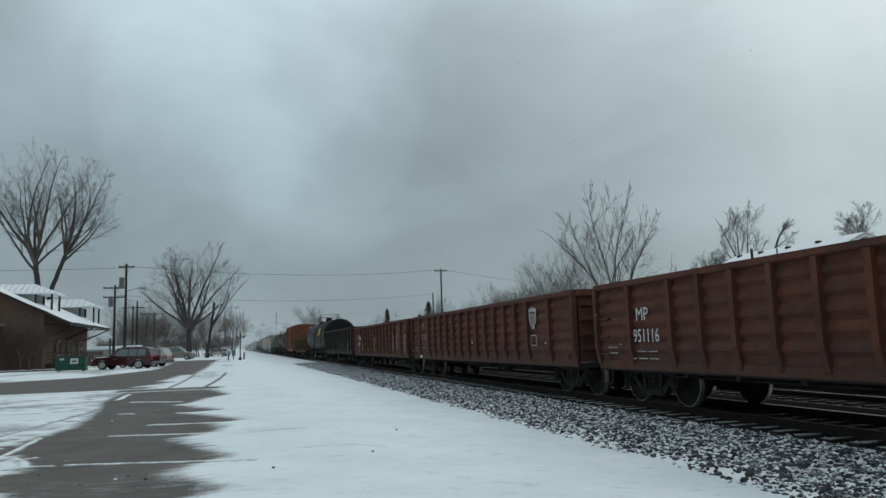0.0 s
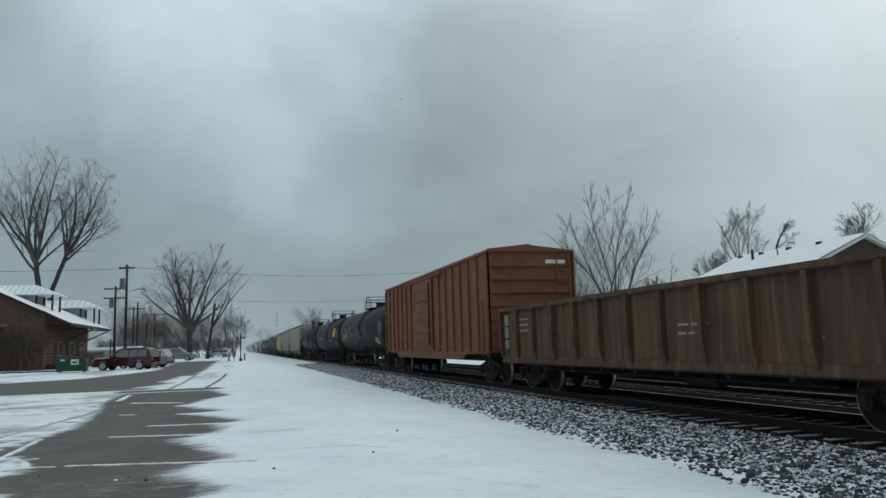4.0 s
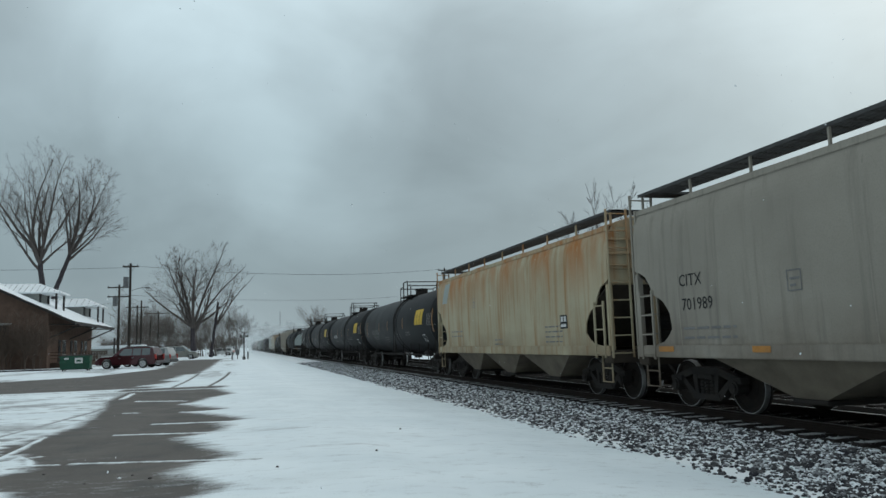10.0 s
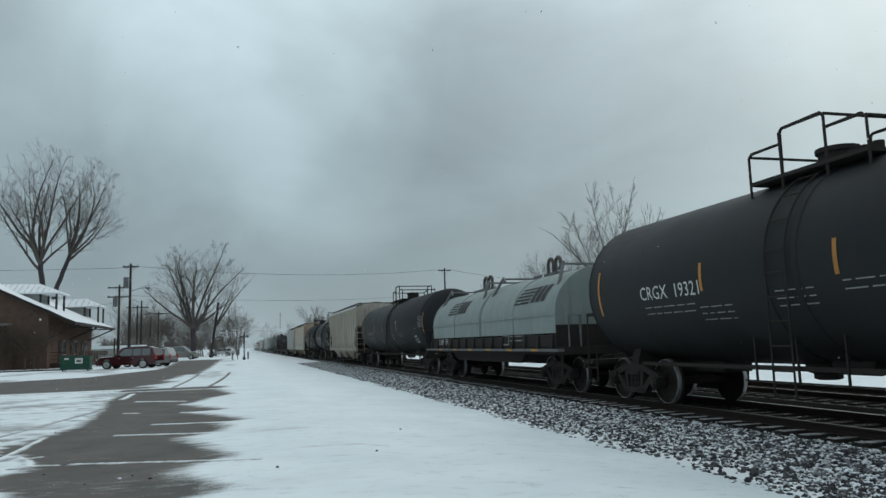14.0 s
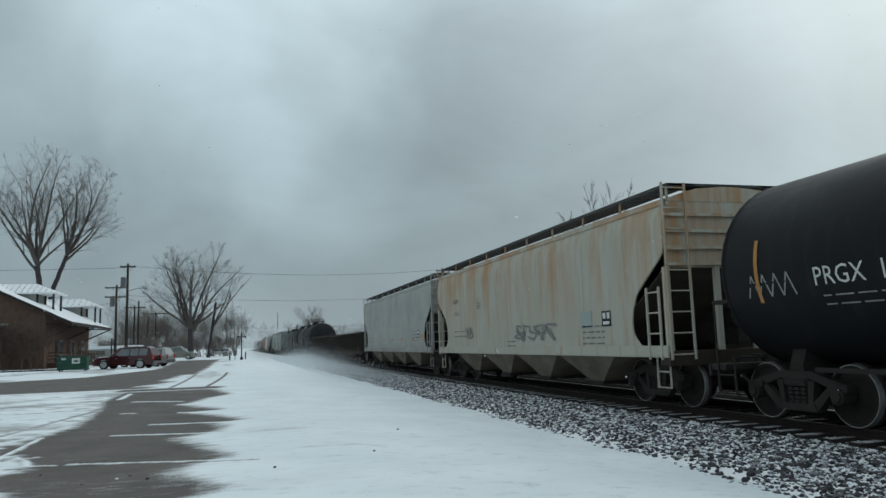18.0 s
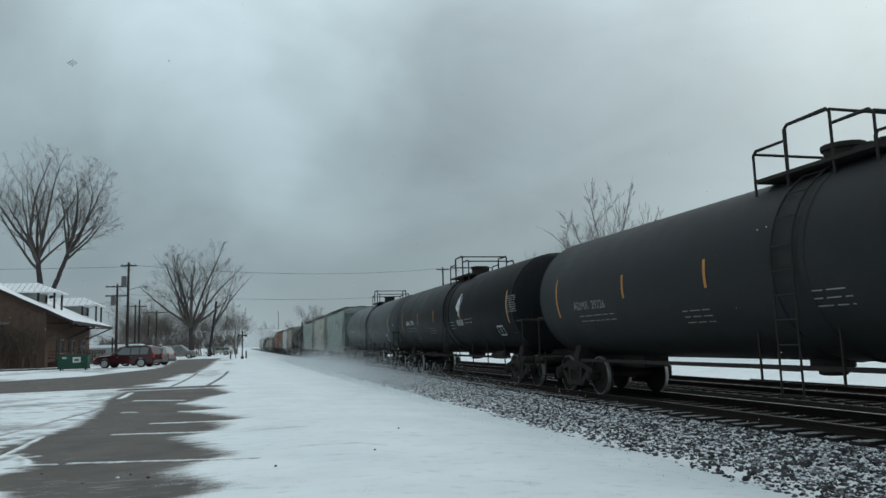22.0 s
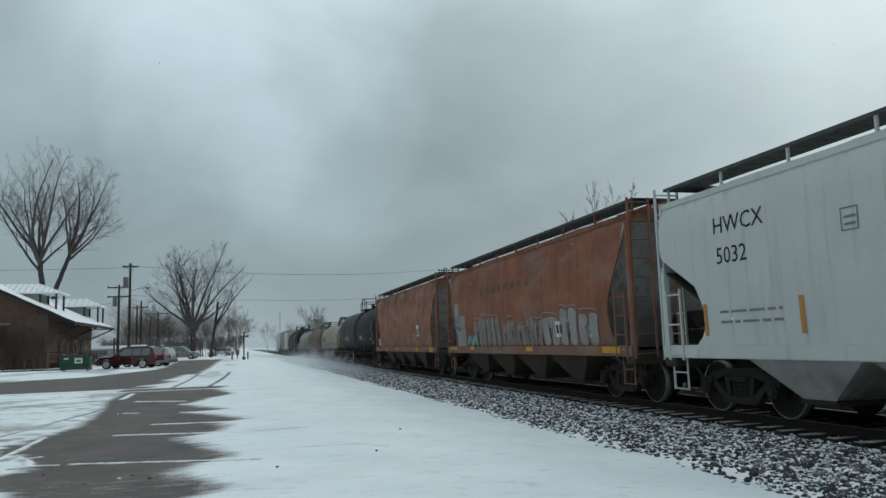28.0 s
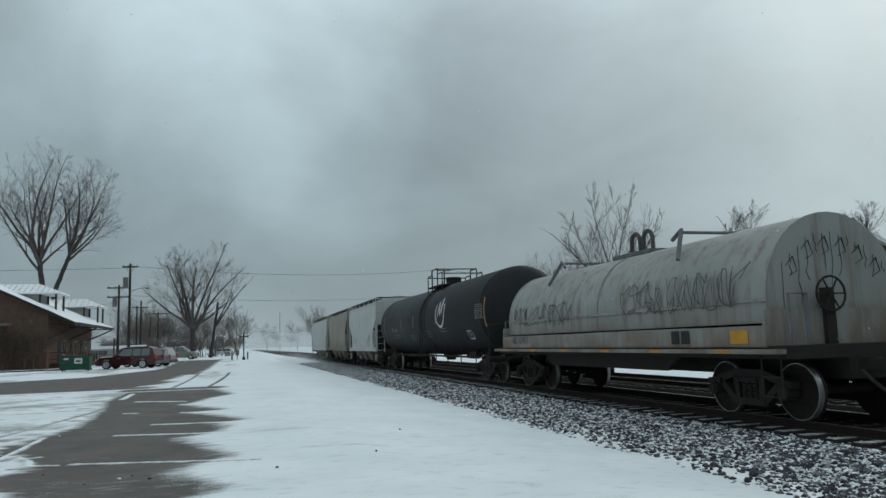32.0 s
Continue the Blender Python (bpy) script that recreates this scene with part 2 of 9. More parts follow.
M["cream_plate"] = material("weathered_cream_plate", (0.30, 0.29, 0.20), (0.22, 0.21, 0.15), 4, 0.6, 0, 0)
M["tan_strip"] = material("worn_tan_reflector", (0.42, 0.34, 0.20), (0.36, 0.31, 0.22), 4, 0.7, 0, 0)
M["pale_yellow"] = material("pale_reflector", (0.62, 0.5, 0.12), (0.5, 0.4, 0.1), 3, 0.4, 0, 0)
M["pink_tag"] = material("faded_pink_paint", (0.40, 0.25, 0.26), (0.34, 0.24, 0.25), 4, 0.7, 0, 0)
M["red_tag"] = material("red_tag", (0.5, 0.05, 0.04), None, 3, 0.5, 0, 0)
M["blue_tag"] = material("blue_shield", (0.03, 0.05, 0.16), None, 3, 0.5, 0, 0)
M["green_tag"] = material("green_spray", (0.045, 0.20, 0.125), (0.025, 0.06, 0.045), 3, 0.6, 0, 0)
M["teal_tag"] = material("teal_spray", (0.13, 0.34, 0.36), None, 3, 0.6, 0, 0)
M["ghost_teal"] = material("faded_teal_paint", (0.30, 0.36, 0.36), (0.34, 0.36, 0.33), 3, 0.7, 0, 0)
M["ghost_blue"] = material("ghost_blue_paint", (0.13, 0.135, 0.135), (0.15, 0.12, 0.1), 3, 0.7, 0, 0)
M["worn_tag"] = material("worn_grey_spray", (0.15, 0.147, 0.14), (0.06, 0.057, 0.053), 4, 0.7, 0, 0.05)
M["dull_silver"] = material("dull_silver_spray", (0.205, 0.19, 0.175), (0.17, 0.12, 0.095), 3, 0.6, 0, 0.03)
M["worn_black"] = material("worn_black_paint", (0.09, 0.055, 0.042), (0.17, 0.08, 0.052), 4, 0.8, 0, 0)
M["pale_patch"] = material("pale_grey_patch_paint", (0.28, 0.28, 0.27), (0.21, 0.19, 0.17), 2.5, 0.7, 0, 0.03)
M["silver_tag"] = material("silver_spray", (0.36, 0.38, 0.40), (0.28, 0.29, 0.3), 3, 0.5, 0, 0)

# paints of the freight cars
M["brown_gon"] = material("boxcar_red_paint", (0.128, 0.038, 0.021), (0.074, 0.023, 0.016), 1.6, 0.78, 0, 0.2, streak=(0.058, 0.028, 0.021), amount=0.7, grime=(0.052, 0.03, 0.024), low=((0.066, 0.036, 0.027), 0.7, 1.5))
M["dark_gon"] = material("sooty_black_paint", (0.037, 0.031, 0.0285), (0.05, 0.041, 0.036), 1.2, 0.75, 0, 0.15, streak=(0.033, 0.026, 0.022), amount=0.5, spec=0.15)
M["rust_gon"] = material("rusty_brown_paint", (0.085, 0.05, 0.034), (0.05, 0.036, 0.03), 1.0, 0.85, 0, 0.25, streak=(0.16, 0.09, 0.04), amount=0.6)
M["red_patch"] = material("dull_red_repaint", (0.15, 0.044, 0.034), (0.10, 0.034, 0.028), 2.0, 0.75, 0, 0.1)
M["boxcar"] = material("faded_orange_brown_paint", (0.205, 0.078, 0.042), (0.165, 0.062, 0.036), 1.0, 0.75, 0, 0.15, streak=(0.12, 0.05, 0.03), amount=0.4)
M["tank_black"] = material("black_tank_paint", (0.0088, 0.0098, 0.011), (0.0125, 0.0135, 0.0148), 0.8, 0.5, 0, 0.04, streak=(0.018, 0.018, 0.018), amount=0.35, spec=0.09)
# the dull and grey tank paints turn darker towards the bottom
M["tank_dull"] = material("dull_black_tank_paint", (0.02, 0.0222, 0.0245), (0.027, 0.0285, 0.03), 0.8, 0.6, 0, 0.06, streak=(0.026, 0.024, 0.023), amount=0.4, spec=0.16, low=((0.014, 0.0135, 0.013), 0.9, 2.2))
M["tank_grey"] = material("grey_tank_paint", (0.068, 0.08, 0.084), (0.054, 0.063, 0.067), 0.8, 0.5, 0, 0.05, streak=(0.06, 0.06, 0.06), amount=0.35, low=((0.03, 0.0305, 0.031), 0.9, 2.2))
M["hop_grey"] = material("light_grey_hopper_paint", (0.315, 0.292, 0.25), (0.265, 0.245, 0.21), 0.5, 0.75, 0, 0.05, streak=(0.20, 0.185, 0.16), amount=0.4, spec=0.2, low=((0.13, 0.10, 0.075), 0.6, 1.9))
M["hop_yellow"] = material("rust_stained_cream_paint", (0.43, 0.385, 0.27), (0.38, 0.33, 0.225), 0.8, 0.75, 0, 0.06, streak=(0.30, 0.17, 0.07), amount=0.5, top=((0.36, 0.14, 0.035), 2.3, 3.7), low=((0.17, 0.12, 0.075), 0.6, 1.7))
M["hop_white"] = material("off_white_hopper_paint", (0.50, 0.52, 0.50), (0.44, 0.46, 0.45), 0.7, 0.65, 0, 0.04, streak=(0.35, 0.35, 0.33), amount=0.3)
M["hop_cold"] = material("cool_grey_hopper_paint", (0.355, 0.365, 0.345), (0.29, 0.298, 0.282), 0.7, 0.65, 0, 0.04, streak=(0.22, 0.225, 0.22), amount=0.35, low=((0.15, 0.13, 0.11), 0.5, 1.5))
M["hop_green"] = material("grey_green_hopper_paint", (0.285, 0.33, 0.31), (0.245, 0.285, 0.268), 0.7, 0.7, 0, 0.04, streak=(0.20, 0.21, 0.19), amount=0.4, spec=0.2, low=((0.14, 0.13, 0.11), 0.5, 1.5))
M["hop_orange"] = material("faded_orange_hopper_paint", (0.27, 0.105, 0.06), (0.19, 0.076, 0.048), 0.9, 0.85, 0, 0.1, streak=(0.14, 0.068, 0.045), amount=0.55, grime=(0.25, 0.18, 0.145), spec=0.2, top=((0.115, 0.05, 0.036), 2.9, 4.0), low=((0.16, 0.12, 0.095), 0.9, 2.2))
M["hop_rust"] = material("rusted_orange_hopper_paint", (0.28, 0.115, 0.068), (0.14, 0.07, 0.048), 1.9, 0.85, 0, 0.2, streak=(0.31, 0.19, 0.135), amount=0.3, grime=(0.33, 0.19, 0.135), top=((0.06, 0.032, 0.027), 3.0, 3.8), low=((0.14, 0.085, 0.06), 0.9, 2.1))
M["bare_sheet"] = material("grey_slope_sheet_paint", (0.33, 0.33, 0.31), (0.22, 0.215, 0.20), 1.2, 0.8, 0, 0.1, streak=(0.14, 0.10, 0.08), amount=0.35)
M["hop_ribbed"] = material("dirty_white_ribbed_paint", (0.43, 0.40, 0.345), (0.37, 0.34, 0.29), 0.8, 0.75, 0, 0.05, streak=(0.25, 0.22, 0.19), amount=0.45, low=((0.15, 0.11, 0.08), 0.5, 1.7))
M["coil_grey"] = material("grey_green_hood_paint", (0.25, 0.295, 0.285), (0.21, 0.25, 0.245), 0.7, 0.6, 0, 0.04, streak=(0.16, 0.17, 0.165), amount=0.35)
M["coil_cream"] = material("rust_streaked_cream_hood", (0.33, 0.31, 0.25), (0.28, 0.262, 0.212), 0.8, 0.75, 0, 0.06, streak=(0.19, 0.125, 0.075), amount=0.55, grime=(0.17, 0.13, 0.095), low=((0.10, 0.08, 0.062), 0.5, 2.1))
M["coil_brown"] = material("brown_rusty_hood", (0.15, 0.115, 0.092), (0.115, 0.088, 0.072), 0.8, 0.8, 0, 0.08, streak=(0.1, 0.065, 0.045), amount=0.5)
M["coil_pale"] = material("pale_grey_hood", (0.30, 0.315, 0.30), (0.25, 0.265, 0.25), 0.7, 0.65, 0, 0.05, streak=(0.17, 0.14, 0.115), amount=0.5, low=((0.15, 0.10, 0.07), 1.0, 2.3))
M["underbay"] = material("dusty_bay_paint", (0.17, 0.145, 0.11), (0.115, 0.096, 0.073), 1.5, 0.85, 0, 0.1, grime=(0.06, 0.05, 0.04))
# near-black brown for recessed hopper ends, end sills and some bays
M["dark_bay"] = material("dark_bay_paint", (0.06, 0.048, 0.038), (0.04, 0.033, 0.028), 1.5, 0.9, 0, 0.1, grime=(0.03, 0.026, 0.022), spec=0.15)
M["catwalk"] = material("catwalk_grating", (0.05, 0.05, 0.05), (0.08, 0.08, 0.08), 6, 0.8, 0.2, 0.3)


# ---- mesh tools ----
class Geo:
    """Vertices and faces of one mesh."""

    def __init__(self):
        self.v, self.f = [], []

    def add(self, verts, faces):
        k = len(self.v)
        self.v += [tuple(p) for p in verts]
        self.f += [tuple(i + k for i in q) for q in faces]
        return self

    def box(self, x0, x1, y0, y1, z0, z1, c=0.0):
        if x0 > x1: x0, x1 = x1, x0
        if y0 > y1: y0, y1 = y1, y0
        if c <= 0:
            return self.add([(x, y, z) for z in (z0, z1) for y in (y0, y1) for x in (x0, x1)],
                            [(0, 2, 3, 1), (4, 5, 7, 6), (0, 1, 5, 4), (2, 6, 7, 3), (0, 4, 6, 2), (1, 3, 7, 5)])
        bm = bmesh.new()
        bmesh.ops.create_cube(bm, size=1, matrix=Matrix.Translation(((x0 + x1) / 2, (y0 + y1) / 2, (z0 + z1) / 2)) @ Matrix.Diagonal((x1 - x0, y1 - y0, z1 - z0, 1)))
        bmesh.ops.bevel(bm, geom=bm.edges[:], offset=c, segments=2, affect="EDGES")
        self.take(bm)
        return self

    def take(self, bm, m=Matrix()):
        bm.verts.index_update()
        self.add([m @ v.co for v in bm.verts], [[v.index for v in q.verts] for q in bm.faces])
        bm.free()

    def rod(self, a, b, r, n=8, r2=None, caps=True):
        """A round bar from a to b."""
        a, b = Vector(a), Vector(b)
        d = b - a
        if d.length < 1e-6:
            return self
        q = d.to_track_quat("Z", "Y")
        r2 = r if r2 is None else r2
        ring = [Vector((math.cos(2 * math.pi * i / n), math.sin(2 * math.pi * i / n), 0)) for i in range(n)]
        vs = [a + q @ (p * r) for p in ring] + [b + q @ (p * r2) for p in ring]
        fs = [(i, (i + 1) % n, n + (i + 1) % n, n + i) for i in range(n)]
        if caps:
            fs += [tuple(range(n - 1, -1, -1)), tuple(range(n, 2 * n))]
        return self.add(vs, fs)

    def pipe(self, pts, r, n=6):
        """One bent tube through the points."""
        pts = [Vector(p) for p in pts]
        rings = []
        u = None
        for i, p in enumerate(pts):
            d = (pts[min(i + 1, len(pts) - 1)] - pts[max(i - 1, 0)]).normalized()
            u = d.orthogonal().normalized() if u is None else (u - d * u.dot(d)).normalized()
            w = d.cross(u)
            k = 1.0
            if 0 < i < len(pts) - 1:
                k = 1 / max(0.5, (pts[i] - pts[i - 1]).normalized().dot(d))
            rings.append([p + (u * math.cos(2 * math.pi * j / n) + w * math.sin(2 * math.pi * j / n)) * r * k for j in range(n)])
        return self.loft(rings)

    def grate(self, xs, ys, z0, z1):
        """A lattice in one piece: every second column and row of cells is open."""
        nx, ny = len(xs), len(ys)
        top = [(i, j) for j in range(ny - 1) for i in range(nx - 1) if i % 2 == 0 or j % 2 == 0]
        vs = [(x, y, z) for z in (z0, z1) for y in ys for x in xs]
        at = lambda i, j, k: k * nx * ny + j * nx + i
        fs, have = [], set(top)
        for i, j in top:
            for k in (0, 1):
                fs.append((at(i, j, k), at(i + 1, j, k), at(i + 1, j + 1, k), at(i, j + 1, k)))
            for (a, b), (p, q) in (((i, j - 1), ((i, j), (i + 1, j))), ((i, j + 1), ((i, j + 1), (i + 1, j + 1))), ((i - 1, j), ((i, j), (i, j + 1))), ((i + 1, j), ((i + 1, j), (i + 1, j + 1)))):
                if (a, b) not in have:
                    fs.append((at(*p, 0), at(*q, 0), at(*q, 1), at(*p, 1)))
        return self.add(vs, fs)

    def extrude_y(self, profile, y0, y1, caps=True):
        """A closed profile of (x, z) drawn out from y0 to y1."""
        n = len(profile)
        vs = [(x, y0, z) for x, z in profile] + [(x, y1, z) for x, z in profile]
        fs = [(i, (i + 1) % n, n + (i + 1) % n, n + i) for i in range(n)]
        if caps:
            fs += [tuple(range(n - 1, -1, -1)), tuple(range(n, 2 * n))]
        return self.add(vs, fs)

    def extrude_x(self, profile, x0, x1):
        """A closed profile of (y, z) drawn out from x0 to x1."""
        n = len(profile)
        vs = [(x0, y, z) for y, z in profile] + [(x1, y, z) for y, z in profile]
        fs = [(i, (i + 1) % n, n + (i + 1) % n, n + i) for i in range(n)]
        return self.add(vs, fs + [tuple(range(n - 1, -1, -1)), tuple(range(n, 2 * n))])

    def loft(self, rings, closed=True, caps=True):
        n = len(rings[0])
        vs, fs = [p for r in rings for p in r], []
        for k in range(len(rings) - 1):
            for i in range(n if closed else n - 1):
                j = (i + 1) % n
                fs.append((k * n + i, k * n + j, (k + 1) * n + j, (k + 1) * n + i))
        if caps:
            fs += [tuple(range(n - 1, -1, -1)), tuple((len(rings) - 1) * n + i for i in range(n))]
        return self.add(vs, fs)

    def mesh(self, name, mat, smooth=False):
        me = bpy.data.meshes.new(name)
        me.from_pydata(self.v, [], self.f)
        bm = bmesh.new()
        bm.from_mesh(me)
        bmesh.ops.recalc_face_normals(bm, faces=bm.faces[:])
        bm.to_mesh(me)
        bm.free()
        if mat:
            me.materials.append(mat)
        if smooth:
            me.polygons.foreach_set("use_smooth", [True] * len(me.polygons))
            me.set_sharp_from_angle(angle=radians(40))
        me.update()
        return me


def part(name, geo, mat, parent, label="", smooth=False, at=None):
    """Links a Geo, or a mesh already made, as one part under its thing."""
    me = geo.mesh(name, mat, smooth) if isinstance(geo, Geo) else geo
    ob = new(name, me)
    ob.parent = parent
    if at is not None:
        ob.matrix_basis = at
    if label:
        ob["label"] = label
    return ob


def thing(name, label, category, m=None, group="", kind=""):
    ob = new(name)
    if m is not None:
        ob.matrix_basis = m
    return tagged(ob, label, category, group, kind)


def solid(name, geo, mat, label, category, m=None, group="", kind="", smooth=False):
    """A thing of one mesh."""
    ob = new(name, geo.mesh(name, mat, smooth))
    if m is not None:
        ob.matrix_basis = m
    return tagged(ob, label, category, group, kind)


_letters = {}


def letters(text, size):
    """Triangles of a line of text, as (points, faces, width), lower left at 0, 0."""
    if text not in _letters:
        cu = bpy.data.curves.new("text", "FONT")
        cu.body, cu.resolution_u, cu.size = text, 2, 1.0
        ob = bpy.data.objects.new("text", cu)
        scene.collection.objects.link(ob)
        me = bpy.data.meshes.new_from_object(ob.evaluated_get(bpy.context.evaluated_depsgraph_get()))
        _letters[text] = ([tuple(v.co) for v in me.vertices], [tuple(p.vertices) for p in me.polygons])
        bpy.data.objects.remove(ob)
        bpy.data.meshes.remove(me)
    v, f = _letters[text]
    k = size / 0.72
    return [(x * k, y * k) for x, y, _ in v], f, max((x for x, _, _ in v), default=0) * k


class Decal:
    """Paint on the near side of a car: flat on x = side, or wrapped on a tank of radius r about the height zc."""

    def __init__(self, side=None, r=None, zc=None, lift=0.004):
        self.side, self.r, self.zc, self.lift, self.g, self.cuts = side, r, zc, lift, Geo(), []

    def put(self, y, z):
        if self.r:
            a = (z - self.zc) / self.r
            rr = self.r + self.lift
            return (-rr * math.cos(a), y, self.zc + rr * math.sin(a))
        if callable(self.side):
            return (self.side(z) - self.lift, y, z)
        return (self.side - self.lift, y, z)

    def text(self, y, z, size, text, squeeze=1.0):
        v, f, w = letters(text, size)
        self.g.add([self.put(y - a * squeeze, z + b) for a, b in v], f)
        return self

    def quad(self, y, z, w, h, slant=0.0, steps=3):
        vs, fs = [], []
        for i in range(steps + 1):
            b = h * i / steps
            vs += [self.put(y - slant * b, z + b), self.put(y - w - slant * b, z + b)]
        for i in range(steps):
            fs.append((2 * i, 2 * i + 1, 2 * i + 3, 2 * i + 2))
        self.g.add(vs, fs)
        return self

    def patch(self, pts):
        """A filled flat shape, fanned from its middle."""
        cy, cz = sum(p[0] for p in pts) / len(pts), sum(p[1] for p in pts) / len(pts)
        n = len(pts)
        ring = [(cy + (y - cy) * k, cz + (z - cz) * k) for k in (0.5, 1.0) for y, z in pts]
        self.g.add([self.put(cy, cz)] + [self.put(y, z) for y, z in ring], [(0, 1 + i, 1 + (i + 1) % n) for i in range(n)] + [(1 + i, 1 + n + i, 1 + n + (i + 1) % n, 1 + (i + 1) % n) for i in range(n)])
        return self

    def lines(self, y, z, w, rows, step=0.12, h=0.05, seed=0):
        """Small print: rows of short bars."""
        self.cuts.append((len(self.g.v), len(self.g.f)))
        rnd = random.Random(seed)
        for k in range(rows):
            a = 0.0
            while a < w - 0.05:
                b = min(rnd.uniform(0.12, 0.4), w - a)
                self.quad(y - a, z - k * step, b, h if h > 0.1 else h * 0.6, steps=1)
                a += b + 0.07
        return self

    def frame_box(self, y, z, w, h, t=0.03):
        self.quad(y, z, w, t, steps=1), self.quad(y, z + h - t, w, t, steps=1)
        self.quad(y, z, t, h), self.quad(y - w + t, z, t, h)
        return self

    def ribbon(self, pts, w):
        """A smooth sprayed line through the points, round at both ends; each pass lies a little above the last."""
        self.cuts.append((len(self.g.v), len(self.g.f)))
        q = [pts[0]] + list(pts) + [pts[-1]]
        path = []
        for a, b, c, d in zip(q, q[1:], q[2:], q[3:]):
            for s in (0.0, 0.25, 0.5, 0.75):
                path.append(tuple(0.5 * (2 * b[i] + (c[i] - a[i]) * s + (2 * a[i] - 5 * b[i] + 4 * c[i] - d[i]) * s * s + (3 * b[i] - a[i] - 3 * c[i] + d[i]) * s ** 3) for i in (0, 1)))
        path.append(tuple(pts[-1]))
        n = len(path)
        vs, fs = [], []
        for i, (y, z) in enumerate(path):
            (a, b), (c, d) = path[max(i - 1, 0)], path[min(i + 1, n - 1)]
            e = math.hypot(c - a, d - b) or 1
            k = w / 2 * (0.55 if i in (0, n - 1) else 1.0)
            nx, nz = -(d - b) / e * k, (c - a) / e * k
            vs += [self.put(y + nx, z + nz), self.put(y - nx, z - nz)]
            self.lift += 0.00012
        for i in range(n - 1):
            fs.append((2 * i, 2 * i + 1, 2 * i + 3, 2 * i + 2))
        self.g.add(vs, fs)
        return self

    def stroke(self, pts, w):
        for (a, b), (c, d) in zip(pts, pts[1:]):
            e = math.hypot(c - a, d - b) or 1
            nx, nz = -(d - b) / e * w / 2, (c - a) / e * w / 2
            self.lift += 0.0003
            self.g.add([self.put(a + nx, b + nz), self.put(a - nx, b - nz), self.put(c - nx, d - nz), self.put(c + nx, d + nz)], [(0, 1, 2, 3)])
        return self

    def scrawl(self, y, z, w, h, seed, t=0.05, n=6):
        """Sprayed loops and zigzags with no letters in them."""
        rnd = random.Random(seed)
        for i in range(n):
            y0 = y - w * i / n
            pts, a = [], rnd.uniform(0, 6)
            for k in range(9):
                pts.append((y0 - w / n * (0.55 + 0.6 * math.sin(a + k * rnd.uniform(0.5, 1.3))), z + h * (0.5 + 0.5 * math.sin(a * 1.7 + k * rnd.uniform(0.6, 1.6)))))
            self.ribbon(pts, t)
        return self

    def done(self, name, mat, parent, label=""):
        if name in ("small_print", "graffiti", "data_panel", "slogan_bars") and len(self.cuts) > 1:
            ends = self.cuts[1:] + [(len(self.g.v), len(self.g.f))]
            first = (0, 0)
            for end in ends:
                piece = Geo()
                piece.v = self.g.v[first[0]:end[0]]
                piece.f = [tuple(i - first[0] for i in q) for q in self.g.f[first[1]:end[1]]]
                if piece.v:
                    part(name, piece, mat, parent, label)
                first = end
        elif self.g.v:
            return part(name, self.g, mat, parent, label)

# ---- the freight train ----
XC = 9.42  # centre line of the near track
WHEEL_R = 0.457


def lathe_x(geo, x_r, y, z, n=24, caps=True):
    """Turn a profile of (x, radius) about the cross axis."""
    rings = [[(x, y + r * math.cos(2 * math.pi * i / n), z + r * math.sin(2 * math.pi * i / n)) for i in range(n)] for x, r in x_r]
    return geo.loft(rings, caps=caps)


def wheel_mesh():
    g = Geo()
    lathe_x(g, [(-0.68, 0.12), (-0.68, 0.43), (-0.70, 0.485), (-0.72, 0.47), (-0.735, 0.462), (-0.825, 0.452), (-0.825, 0.40), (-0.79, 0.37), (-0.78, 0.22), (-0.83, 0.16), (-0.83, 0.02)], 0, WHEEL_R, 28)
    return g.mesh("wheel", M["wheel"], True)


def rim_mesh():
    g = Geo()
    lathe_x(g, [(-0.74, 0.459), (-0.74, 0.464), (-0.822, 0.4565), (-0.828, 0.452), (-0.828, 0.440), (-0.815, 0.44)], 0, WHEEL_R, 28, False)
    return g.mesh("tread", M["tread"], True)


def side_frame_mesh():
    """Cast side frame with two triangular windows, a spring nest and two journal boxes."""
    g = Geo()
    x0, x1 = -1.06, -0.92
    top = [(-1.05, 0.52), (-1.05, 0.62), (-0.72, 0.70), (-0.35, 0.80), (0.35, 0.80), (0.72, 0.70), (1.05, 0.62), (1.05, 0.52), (0.72, 0.56), (0.40, 0.66), (-0.40, 0.66), (-0.72, 0.56)]
    g.extrude_x(top, x0, x1)
    for s in (-1, 1):
        g.extrude_x([(s * 0.80, 0.58), (s * 0.68, 0.60), (s * 0.30, 0.30), (s * 0.34, 0.20), (s * 0.42, 0.20)], x0, x1)
        g.extrude_x([(s * 0.40, 0.66), (s * 0.27, 0.70), (s * 0.24, 0.28), (s * 0.33, 0.28)], x0, x1)
    g.extrude_x([(-0.44, 0.20), (0.44, 0.20), (0.38, 0.31), (-0.38, 0.31)], x0 - 0.02, x1)
    for s in (-0.14, 0.0, 0.14):
        for k in range(4):
            g.rod((-1.0, s, 0.31 + 0.065 * k), (-1.0, s, 0.36 + 0.065 * k), 0.062, 8)
    g.box(-1.08, -0.90, -0.24, 0.24, 0.57, 0.68, 0.02)
    return g.mesh("side_frame", M["steel_dark"])


def bolster_mesh():
    g = Geo()
    g.box(-0.9, 0.9, -0.2, 0.2, 0.50, 0.74, 0.03)
    for s in (-1, 1):
        g.box(-0.72, 0.72, s * 0.42 - 0.06, s * 0.42 + 0.06, 0.38, 0.48)
    return g.mesh("bolster", M["steel_dark"])


